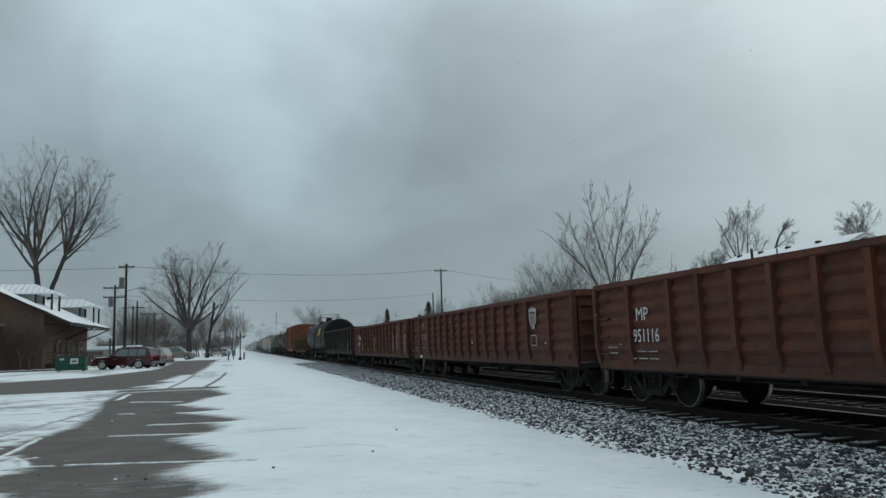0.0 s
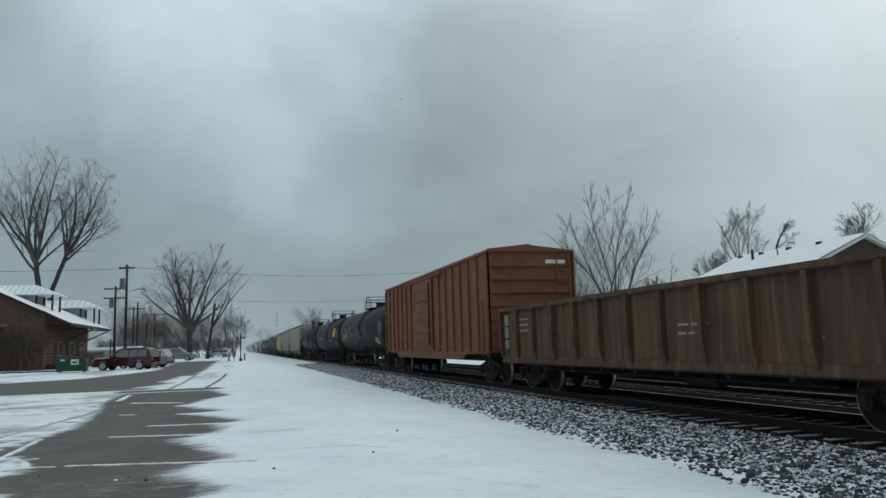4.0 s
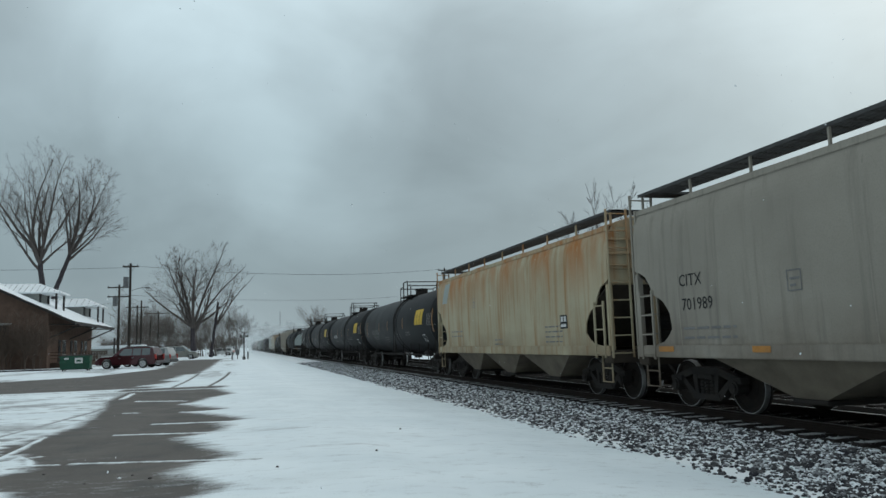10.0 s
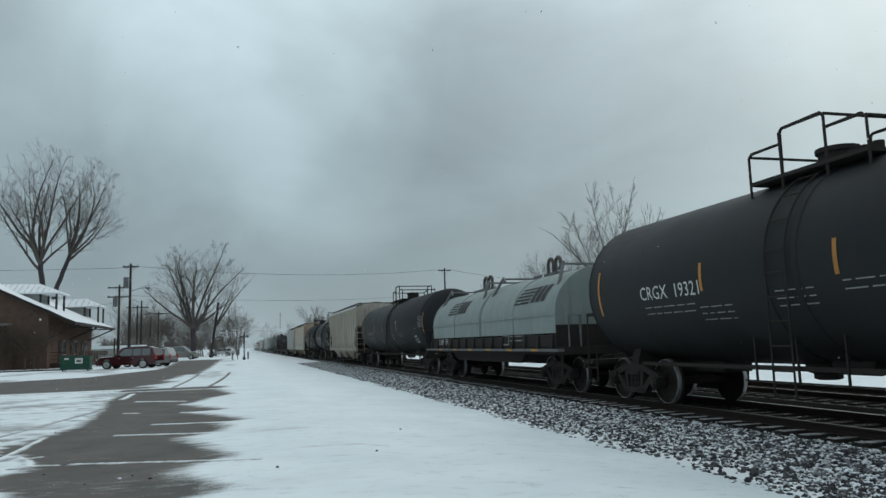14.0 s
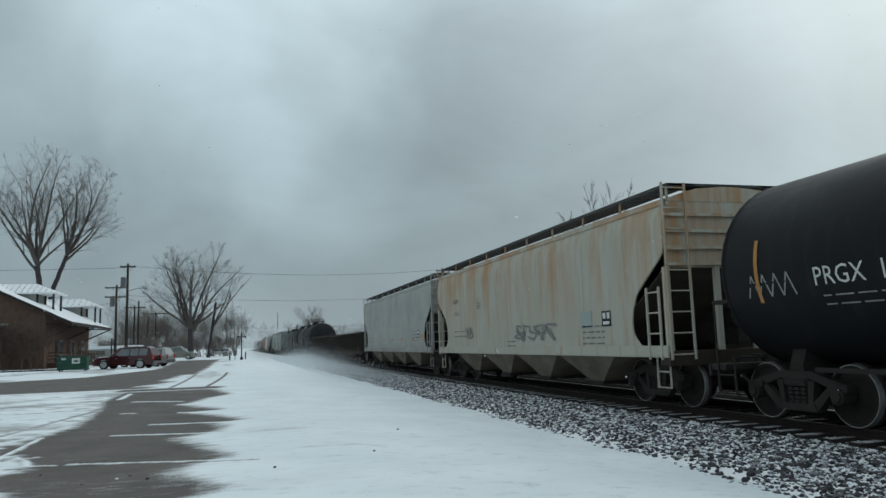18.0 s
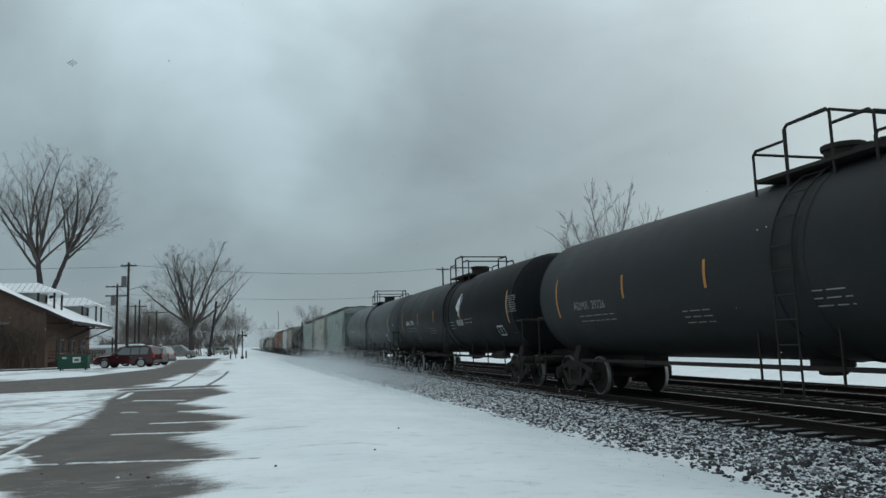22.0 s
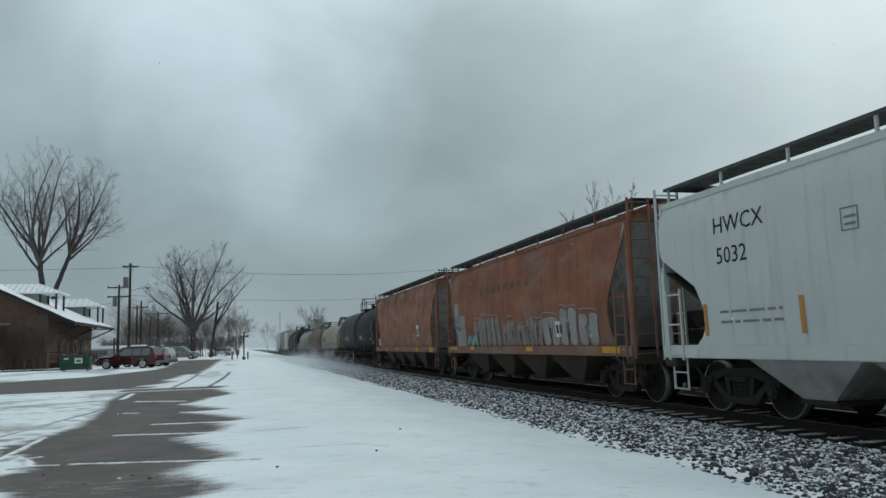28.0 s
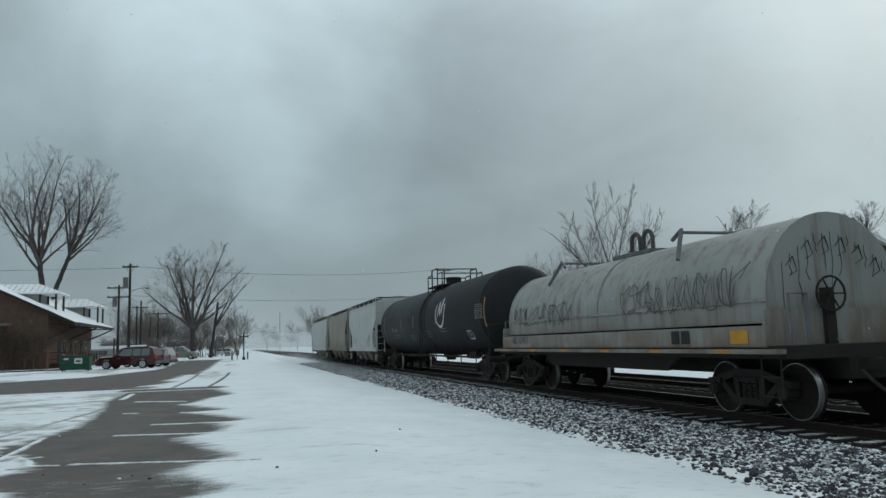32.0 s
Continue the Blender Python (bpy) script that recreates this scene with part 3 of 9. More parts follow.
def axle_mesh():
    g = Geo()
    g.rod((-1.0, 0, WHEEL_R), (1.0, 0, WHEEL_R), 0.085, 10)
    return g.mesh("axle", M["wheel"], True)


def journal_mesh():
    g = Geo()
    g.rod((-0.90, 0, WHEEL_R), (-1.13, 0, WHEEL_R), 0.125, 12)
    g.rod((-1.13, 0, WHEEL_R), (-1.16, 0, WHEEL_R), 0.085, 8)
    g.box(-1.10, -0.92, -0.17, 0.17, WHEEL_R + 0.07, WHEEL_R + 0.17)
    return g.mesh("bearing_cap", M["steel_dark"])


def coupler_mesh():
    g = Geo()
    g.box(-0.11, 0.11, -0.45, 0.52, 0.76, 0.98, 0.03)
    g.box(-0.17, 0.17, 0.45, 0.68, 0.72, 1.02, 0.04)
    g.pipe([(0.28, 0.2, 0.80), (0.30, 0.45, 0.62), (0.28, 0.62, 0.50), (0.24, 0.72, 0.48)], 0.03, 6)
    g.pipe([(-0.25, 0.2, 0.98), (-0.95, 0.24, 0.98), (-1.25, 0.24, 0.72)], 0.017, 5)
    return g.mesh("coupler", M["steel_dark"])


WHEEL, RIM, SIDE_FRAME, BOLSTER, AXLE, JOURNAL, COUPLER = wheel_mesh(), rim_mesh(), side_frame_mesh(), bolster_mesh(), axle_mesh(), journal_mesh(), coupler_mesh()
HALF_TURN = pose(0, 0, 0, 0, 0, 180)


def running_gear(car, length, inset):
    """Two four-wheel trucks and two couplers under a car of that coupled length."""
    for s in (-1, 1):
        y = s * (length / 2 - inset)
        truck = part("truck", BOLSTER, None, car, at=Matrix.Translation((0, y, 0)))
        for m in (Matrix(), HALF_TURN):
            part("side_frame", SIDE_FRAME, None, truck, at=m)
        for a in (-0.889, 0.889):
            part("axle", AXLE, None, truck, at=Matrix.Translation((0, a, 0)))
            for m in (Matrix(), HALF_TURN):
                part("wheel", WHEEL, None, truck, at=Matrix.Translation((0, a, 0)) @ m)
                part("wheel_tread", RIM, None, truck, at=Matrix.Translation((0, a, 0)) @ m)
                part("bearing_cap", JOURNAL, None, truck, at=Matrix.Translation((0, a, 0)) @ m)
        part("coupler", COUPLER, None, car, at=Matrix.Translation((0, s * (length / 2 - 0.66), 0)) @ (Matrix() if s > 0 else HALF_TURN))


def ladder(car, mat, x, y, z0, z1, w, across=False, rungs=0, r=0.016):
    """Two stiles with rungs, along the side, or across the end."""
    g = Geo()
    n = rungs or max(2, round((z1 - z0) / 0.38))
    ends = [(x, y - w / 2), (x, y + w / 2)] if not across else [(x - w / 2, y), (x + w / 2, y)]
    for a, b in ends:
        g.box(a - 0.02, a + 0.02, b - 0.02, b + 0.02, z0, z1)
    for k in range(n):
        z = z0 + 0.1 + (z1 - z0 - 0.2) * k / max(1, n - 1)
        g.rod((*ends[0], z), (*ends[1], z), r, 5)
    return part("ladder", g, mat, car)


def grab_irons(car, mat, x, y, zs, w=0.45):
    for z in zs:
        part("grab_iron", Geo().pipe([(x, y - w / 2, z), (x - 0.06, y - w / 2, z), (x - 0.06, y + w / 2, z), (x, y + w / 2, z)], 0.014, 5), mat, car)


def step_iron(car, mat, y):
    for s in (-1, 1):
        g = Geo()
        x = s * 1.5
        g.pipe([(x, y - 0.22, 1.05), (x, y - 0.22, 0.42), (x, y + 0.22, 0.42), (x, y + 0.22, 1.05)], 0.018, 5)
        g.rod((x, y - 0.22, 0.72), (x, y + 0.22, 0.72), 0.016, 5)
        part("step", g, mat, car)


def gondola(car, length, mat, z_top=2.62, ribs=13, z_floor=0.90, drop=0.0, bands=True, inset=1.9):
    """Open gondola: side sheets with pressed ribs between posts, a top chord, ribbed ends."""
    h, w = length / 2 - 0.55, 1.50
    for s in (-1, 1):
        g = Geo()
        g.box(s * w, s * (w - 0.03), -h, h, z_floor - 0.02, z_top - 0.05)
        part("side_panel", g, mat, car)
        for i in range(5 if bands else 0):
            z = z_floor + 0.2 + (z_top - z_floor - 0.35) * i / 5
            part("pressed_band", Geo().extrude_y([(s * (w + 0.002), z), (s * (w + 0.045), z + 0.08), (s * (w + 0.045), z + 0.14), (s * (w + 0.002), z + 0.22)], -h + 0.08, h - 0.08), mat, car)
        part("top_chord", Geo().box(s * (w - 0.05), s * (w + 0.11), -h, h, z_top - 0.12, z_top, 0.02), mat, car)
        g = Geo()
        if drop:
            g.extrude_x([(-h, z_floor - 0.12), (-h, z_floor + 0.06), (h, z_floor + 0.06), (h, z_floor - 0.12), (h - 2.9, z_floor - 0.12), (h - 3.9, z_floor - drop), (-h + 3.9, z_floor - drop), (-h + 2.9, z_floor - 0.12)], s * (w - 0.02), s * (w + 0.04))
        else:
            g.box(s * (w - 0.02), s * (w + 0.03), -h, h, z_floor - 0.12, z_floor + 0.06, 0.01)
        part("side_sill", g, mat, car)
    rib = Geo()
    rib.extrude_y([(-w, z_floor - 0.06), (-w - 0.05, z_floor - 0.02), (-w - 0.13, z_floor + 0.35), (-w - 0.13, z_top - 0.12), (-w, z_top - 0.12)], -0.06, 0.06)
    rib = rib.mesh("rib", mat)
    for s in (0, 1):
        mid = max(2, round((2 * h - 6.1) / 0.93)) if bands else 0
        ys = [-h + 0.06, -h + 1.5] + [-h + 3.0 + (2 * h - 6.0) * i / mid for i in range(mid + 1)] + [h - 1.5, h - 0.06] if bands else [-h + 0.06 + (2 * h - 0.12) * i / (ribs - 1) for i in range(ribs)]
        for y in ys:
            part("rib", rib, None, car, at=Matrix.Translation((0, y, 0)) @ (HALF_TURN if s else Matrix()))
    for s in (-1, 1):
        g = Geo().box(-w, w, s * h, s * (h - 0.05), z_floor, z_top)
        for k in range(4):
            z = z_floor + 0.25 + (z_top - z_floor - 0.3) * k / 4
            part("end_rib", Geo().box(-w + 0.05, w - 0.05, s * (h + 0.002), s * (h + 0.09), z, z + 0.16, 0.03), mat, car)
        part("end_chord", Geo().box(-w, w, s * (h + 0.002), s * (h + 0.1), z_top - 0.14, z_top + 0.01), mat, car)
        part("end_panel", g, mat, car)
        grab_irons(car, mat, -w - 0.01, s * (h - 0.35), [z_floor + 0.2 + 0.38 * k for k in range(4)])
        step_iron(car, M["steel_dark"], s * (h - 0.3))
    part("floor", Geo().box(-w, w, -h, h, z_floor - 0.15, z_floor - 0.03), M["steel_dark"], car)
    part("centre_sill", Geo().box(-0.3, 0.3, -h, h, 0.50, z_floor - 0.152), M["steel_dark"], car)
    for k in range(7):
        y = -h + 3.2 + (2 * h - 6.4) * k / 6
        part("cross_bearer", Geo().extrude_y([(-w + 0.03, z_floor - 0.152), (-w + 0.03, z_floor - 0.22), (-0.3, 0.52), (-0.302, z_floor - 0.152)], y - 0.05, y + 0.05), M["steel_dark"], car)
    part("brake_reservoir", Geo().rod((-0.75, -1.9, 0.60), (-0.75, -0.9, 0.60), 0.16, 12), M["steel_dark"], car)
    part("brake_cylinder", Geo().rod((-0.7, 1.2, 0.60), (-0.7, 1.9, 0.60), 0.13, 12), M["steel_dark"], car)
    part("brake_pipe", Geo().pipe([(-1.2, -h + 2.6, 0.62), (-1.2, h - 2.6, 0.62)], 0.018, 6), M["steel_dark"], car)
    running_gear(car, length, inset)


def tank_car(car, length, mat, r=1.50, zc=2.42, ends=0.72, seam=True, platform=2.5, mid=-0.9, inset=2.0):
    """Tank with dished heads, saddle, platform with rails, valves and belly outlet."""
    half = length / 2 - ends
    n, g = 40, Geo()

    def ring(y, q):
        return [(q * math.cos(2 * math.pi * i / n), y, zc + q * math.sin(2 * math.pi * i / n)) for i in range(n)]

    head = 0.42
    prof = [(-half, 0.02)] + [(-half + head * (1 - math.cos(a)), r * math.sin(a) ** 0.8) for a in (0.25, 0.5, 0.75, 1.0, 1.25, math.pi / 2)]
    body = prof + [(-y, q) for y, q in prof[::-1]]
    if seam:
        i = len(prof)
        body[i:i] = [(mid + d, r + e) for d, e in ((-0.42, 0), (-0.40, 0.022), (-0.30, 0.022), (-0.28, 0), (0.28, 0), (0.30, 0.022), (0.40, 0.022), (0.42, 0))]
    g.loft([ring(y, q) for y, q in body])
    part("tank", g, mat, car, smooth=True)
    for s in (-1, 1):
        part("weld_band", Geo().loft([ring(s * (half - head) + d, r + 0.008) for d in (-0.03, 0.03)], caps=False), mat, car)
        y = s * (length / 2 - inset)
        g = Geo()
        g.extrude_y([(-0.88, zc - 1.20), (-1.0, 0.90), (-1.0, 0.78), (1.0, 0.78), (1.0, 0.90), (0.88, zc - 1.20), (0.6, zc - 1.36), (0, zc - 1.47), (-0.6, zc - 1.36)], y - 0.14, y + 0.14)
        part("saddle", g, M["steel_dark"], car)
        part("stub_sill", Geo().box(-0.32, 0.32, s * (length / 2 - 0.75), s * (length / 2 - 4.2), 0.66, 1.06, 0.02), M["steel_dark"], car)
        g = Geo()
        e = s * (length / 2 - 0.62)
        g.box(-1.48, 1.48, e - 0.28, e + 0.1, 0.80, 0.90)
        part("end_platform", g, M["steel_dark"], car)
        part("end_sill", Geo().box(-1.5, 1.5, e + s * 0.102, e + s * 0.16, 0.70, 0.90), M["steel_dark"], car)
        part("end_rail", Geo().pipe([(-1.42, e - s * 1.0, 1.95), (-1.42, e, 1.95), (1.42, e, 1.95), (1.42, e - s * 1.0, 1.95)], 0.02, 6), M["steel_dark"], car)
        for x in (-1.42, 1.42):
            part("rail_post", Geo().rod((x, e, 0.9), (x, e, 1.95), 0.02, 6), M["steel_dark"], car)
        step_iron(car, M["steel_dark"], s * (length / 2 - 0.95))
    top = zc + r
    p = platform / 2
    q0, q1 = mid - p * 0.38, mid + p * 0.38
    part("platform", Geo().box(-0.95, 0.95, mid - p, mid + p, top - 0.10, top - 0.04), M["steel_dark"], car)
    for s in (-1, 1):
        x = s * 0.92
        part("platform_rail", Geo().pipe([(x, q0, top - 0.45), (x, q0, top + 0.64), (x, q0 + 0.06, top + 0.70), (x, q1 - 0.06, top + 0.70), (x, q1, top + 0.64), (x, q1, top - 0.45)], 0.026, 6), M["steel_dark"], car)
        for e, f in ((mid - p, q0), (mid + p, q1)):
            part("platform_rail", Geo().pipe([(x, e, top - 0.45), (x, e, top + 0.40), (x, e + (f - e) * 0.1, top + 0.46), (x, f - (f - e) * 0.02, top + 0.46)], 0.024, 6), M["steel_dark"], car)
    for e in (mid - p, mid + p):
        part("platform_rail", Geo().pipe([(-0.92, e, top + 0.42), (0.92, e, top + 0.42)], 0.024, 6), M["steel_dark"], car)
    part("platform_rail", Geo().pipe([(-0.92, q0, top + 0.68), (0.92, q0, top + 0.68)], 0.024, 6), M["steel_dark"], car)
    g = Geo()
    lathe = [(0.30, top - 0.1), (0.30, top + 0.28), (0.34, top + 0.28), (0.34, top + 0.36), (0.05, top + 0.38)]
    g.loft([[(u * math.cos(math.pi * i / 8), mid + 0.25 + u * math.sin(math.pi * i / 8), z) for i in range(16)] for u, z in lathe])
    part("manway", g, M["steel_dark"], car, smooth=True)
    g = Geo()
    part("valve", g.rod((0.1, mid - 0.45, top - 0.1), (0.1, mid - 0.45, top + 0.30), 0.09, 10), M["steel_dark"], car)
    part("valve_box", Geo().box(-0.45, -0.05, mid - 0.72, mid - 0.34, top - 0.06, top + 0.16, 0.03), M["steel_dark"], car)
    for s in (-1, 1):
        g = Geo()
        a0 = [(s * (r + 0.06) * math.cos(a), zc + (r + 0.06) * math.sin(a)) for a in [i * 1.15 / 8 for i in range(9)]]
        for y in (mid - 0.22, mid + 0.22):
            pts = [(s * (r + 0.05), y, 0.42), (s * (r + 0.05), y, zc)] + [(x, y, z) for x, z in a0[1:]]
            g.pipe(pts, 0.018, 5)
        for z in [0.46 + 0.37 * k for k in range(int((zc - 0.5) / 0.37) + 1)]:
            g.rod((s * (r + 0.05), mid - 0.22, z), (s * (r + 0.05), mid + 0.22, z), 0.014, 5)
        for x, z in a0[1::2]:
            g.rod((x, mid - 0.22, z), (x, mid + 0.22, z), 0.014, 5)
        part("ladder", g, M["steel_dark"], car)
    lathe = [(0.16, zc - r - 0.24), (0.22, zc - r - 0.22), (0.22, zc - r - 0.14), (0.34, zc - r - 0.10), (0.34, zc - r + 0.1)]
    part("bottom_outlet", Geo().loft([[(u * math.cos(math.pi * i / 8), u * math.sin(math.pi * i / 8), z) for i in range(16)] for u, z in lathe]), M["steel_dark"], car)
    part("brake_cylinder", Geo().rod((-0.9, -half + 2.7, 0.90), (-0.9, -half + 3.5, 0.90), 0.13, 12), M["steel_dark"], car)
    part("air_reservoir", Geo().rod((-0.5, -half + 4.2, 0.86), (-0.5, -half + 5.0, 0.86), 0.13, 12), M["steel_dark"], car)
    part("side_rail", Geo().box(-1.13, -1.08, -half + 1.8, half - 1.8, 0.80, 0.87), M["steel_dark"], car)
    for x, z, e in ((-0.75, 0.84, half - 2.2), (-1.15, 0.62, 0.6)):
        part("brake_pipe", Geo().pipe([(x, -half + 2.0, z), (x, e, z)], 0.014, 6), M["steel_dark"], car)
    for k in range(5):
        y = -half + 2.2 + (half - 1.9) * k / 4
        part("hanger", Geo().box(-1.165, -1.135, y - 0.015, y + 0.015, 0.60, zc - math.sqrt(r * r - 1.15 ** 2) + 0.03), M["steel_dark"], car)
    running_gear(car, length, inset)


def hopper_side(z_top, z_sill, cut):
    """The outline of a hopper's side at one end, measured from the end."""
    if cut == "slope":
        return [(0.0, z_top), (0.0, z_top - 0.85), (0.06, z_top - 1.05), (1.08, z_sill + 1.2), (1.26, z_sill + 0.85), (1.30, z_sill + 0.65), (1.28, z_sill + 0.45), (1.15, z_sill + 0.26), (0.9, z_sill + 0.16)]
    if cut == "open":
        return [(0.0, z_top), (0.0, z_top - 0.12), (0.28, z_top - 0.55), (0.62, z_top - 1.1), (0.95, z_top - 1.65), (1.06, z_top - 1.95), (1.08, z_sill + 0.8), (1.0, z_sill + 0.4), (0.8, z_sill + 0.16)]
    if cut == "round":
        return [(0.0, z_top), (0.0, z_top - 0.18), (0.35, z_top - 0.55), (0.85, z_top - 1.05), (1.2, z_top - 1.6), (1.3, z_top - 2.0), (1.25, z_sill + 0.65), (1.05, z_sill + 0.35), (0.8, z_sill + 0.16)]
    return [(0.0, z_top), (0.0, z_top - 1.22), (0.34, z_top - 1.32), (0.54, z_top - 1.55), (0.62, z_top - 1.74), (0.95, z_top - 1.86), (1.16, z_top - 2.1), (1.22, z_top - 2.4), (1.16, z_sill + 0.42), (0.95, z_sill + 0.24), (0.0, z_sill + 0.16)]


def covered_hopper(car, length, mat, z_top=4.05, bays=4, ribs=0, seams=8, bulge=0.0, inset=2.0, walk_mat=None, z_sill=1.05, rust_top=None, post=True, cut="step", lift=0.5, sill_drop=0.06, bay_mat=None, sheet_mat=None):
    """Covered hopper: sides cut away at the slope sheets, roof with hatches and running boards, sills, bays, ladders."""
    h, w = length / 2 - 0.6, 1.58
    walk_mat = walk_mat or mat

    def half_width(z):
        t = (z - z_sill) / (z_top - z_sill)
        return w - bulge * (2 * t - 1) ** 2 - 0.10 * max(0.0, (t - 0.80) / 0.20) ** 2 * (ribs == 0)

    end = hopper_side(z_top, z_sill, cut)
    zs = [z_sill + 0.16 + (z_top - z_sill - 0.16) * i / 36 for i in range(37)]

    def reach(z):
        best = 0.0
        for (d0, a), (d1, b) in zip(end, end[1:]):
            if min(a, b) <= z <= max(a, b) and a != b:
                best = d0 + (d1 - d0) * (z - a) / (b - a)
        return best

    for s in (-1, 1):
        g = Geo()
        vs, fs = [], []
        for z in zs:
            d = reach(min(max(z, z_sill + 0.2), z_top - 0.001))
            x = s * half_width(z)
            vs += [(x, -h + d, z), (x, h - d, z)]
        m = len(zs)
        vs += [(p[0] - s * 0.03, p[1], p[2]) for p in vs]
        for i in range(m - 1):
            a, b, c, e = 2 * i, 2 * i + 1, 2 * i + 3, 2 * i + 2
            fs += [(a, b, c, e), (a + 2 * m, e + 2 * m, c + 2 * m, b + 2 * m), (a, e, e + 2 * m, a + 2 * m), (b, b + 2 * m, c + 2 * m, c)]
        fs += [(0, 2 * m, 2 * m + 1, 1), (2 * m - 2, 2 * m - 1, 4 * m - 1, 4 * m - 2)]
        g.add(vs, fs)
        part("side_panel", g, mat, car)
        for i in range(seams):
            y = (-h + 1.5) + (2 * h - 3.0) * i / max(1, seams - 1)
            line = [(s * (half_width(z) + 0.004), y + e, z) for z in zs[::4] for e in (-0.014, 0.014)]
            g = Geo().add(line, [(2 * k, 2 * k + 1, 2 * k + 3, 2 * k + 2) for k in range(len(line) // 2 - 1)])
            part("weld_seam", g, mat, car)
        part("side_sill", Geo().box(s * (w - 0.06), s * (w + 0.03), -h, h, z_sill - sill_drop, z_sill + 0.17, 0.015), mat, car)
        part("top_chord", Geo().box(s * (half_width(z_top) - 0.10), s * (half_width(z_top) + 0.05), -h, h, z_top - 0.09, z_top + 0.04, 0.02), mat, car)
        for i in range(ribs):
            y = -h + 0.1 + (2 * h - 0.2) * i / (ribs - 1)
            d = min(h - abs(y), 1.3)
            zb = z_sill + 0.1 if d >= 1.24 else [z for dd, z in end[:6] if dd <= d + 0.06][-1]
            part("rib", Geo().extrude_y([(s * w, zb), (s * (w + 0.075), zb + 0.05), (s * (w + 0.075), z_top - 0.1), (s * w, z_top - 0.06)], y - 0.05, y + 0.05), mat, car)
    # roof, hatch trough, running boards
    xt = half_width(z_top)
    part("roof", Geo().extrude_y([(-xt, z_top), (-xt, z_top + 0.04), (-0.75, z_top + 0.26), (0, z_top + 0.32), (0.75, z_top + 0.26), (xt, z_top + 0.04), (xt, z_top)], -h, h), rust_top or mat, car)
    nh = 4 if length < 16 else 6
    hatch = Geo().box(-0.35, 0.35, -0.9, 0.9, z_top + 0.30, z_top + 0.42, 0.04).mesh("hatch", mat)
    for i in range(nh):
        y = -h + h / nh + 2 * h * i / nh
        part("hatch", hatch, None, car, at=Matrix.Translation((0, y, 0)))
    zw = z_top + lift * 0.78
    for s in (-1, 1):
        nb = max(2, round(2 * h / 0.36))
        rows = []
        for i in range(nb):
            rows += [-h + (2 * h - 0.04) * i / (nb - 1), -h + (2 * h - 0.04) * i / (nb - 1) + 0.04]
        cols = []
        for i in range(7):
            cols += [s * (0.78 + 0.094 * i), s * (0.78 + 0.094 * i + 0.036)]
        part("running_board", Geo().grate(cols, rows, zw - 0.035, zw), M["catwalk"], car)
        part("board_edge", Geo().box(s * 1.385, s * 1.40, -h, h, zw - 0.055, zw + 0.005), M["catwalk"], car)
        k = max(6, round(length / 1.7))
        for i in range(k):
            y = -h + 0.1 + (2 * h - 0.2) * i / (k - 1)
            g = Geo().box(s * 1.33, s * 1.37, y - 0.02, y + 0.02, z_top + 0.05, zw - 0.02)
            part("board_bracket", g, walk_mat, car)
    for s in (-1, 1):
        part("end_board", Geo().box(-1.36, 1.36, s * h, s * (h - 0.45), zw - 0.045, zw + 0.006), M["catwalk"], car)
    # ends: upper sheet, slope sheet, posts, ladders
    for s in (-1, 1):
        g = Geo()
        x = w - 0.05
        lip = {"round": 0.30, "open": 0.16}.get(cut, 1.3)
        part("end_sheet", Geo().box(-x, x, s * (h - 0.01), s * (h - 0.05), z_top - lip, z_top + 0.05), mat, car)
        y1, z1, y2, z2 = s * (h - {"round": 0.40, "open": 0.12}.get(cut, 0.05)), z_top - lip, s * (h - {"round": 2.2, "open": 1.9}.get(cut, 2.6)), z_sill + 0.1
        g.add([(-x, y1, z1), (x, y1, z1), (x, y2, z2), (-x, y2, z2), (-x, y1 - s * 0.05, z1), (x, y1 - s * 0.05, z1), (x, y2 - s * 0.05, z2), (-x, y2 - s * 0.05, z2)], [(0, 1, 2, 3), (4, 7, 6, 5), (0, 4, 5, 1), (2, 6, 7, 3), (0, 3, 7, 4), (1, 5, 6, 2)])
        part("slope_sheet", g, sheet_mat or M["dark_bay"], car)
        for k in range({"round": 1, "open": 0}.get(cut, 4)):
            z = z_top - 0.3 - 0.32 * k
            part("end_rib", Geo().box(-x, x, s * h, s * (h + 0.05), z, z + 0.06), mat, car)
        for sx in (-1, 1):
            if post:
                part("corner_post", Geo().box(sx * (w - 0.12), sx * w, s * (h - 0.10), s * (h + 0.01), z_sill - 0.05, z_top - lip + 0.02, 0.01), mat, car)
            g = Geo().box(sx * 0.35, sx * 0.45, s * (h - 0.1), s * h, z_sill, z_top - lip + 0.02)
            part("end_post", g, mat, car)
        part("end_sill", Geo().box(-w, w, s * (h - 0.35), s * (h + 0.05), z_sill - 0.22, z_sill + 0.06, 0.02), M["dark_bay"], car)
        ladder(car, walk_mat, -w + 0.02 + 0.25, s * (h + 0.06), z_sill - 0.1, zw, 0.5, across=True)
        ladder(car, walk_mat, -w - 0.03, s * (h - 0.42), z_sill - 0.1, z_top - 1.3 - 0.35, 0.44)
        ladder(car, walk_mat, w + 0.03, s * (h - 0.42), z_sill - 0.1, z_top - 1.3 - 0.35, 0.44)
        step_iron(car, walk_mat, s * (h - 0.35))
        g = Geo()
        part("brake_reservoir", g.rod((0.55, s * (h - 0.7), 1.75), (0.55, s * (h - 1.5), 1.75), 0.2, 12), M["steel_dark"], car)
        part("equipment_box", Geo().box(0.4, 0.7, s * (h - 1.6), s * (h - 0.6), 1.2, 1.53, 0.03), M["steel_dark"], car)
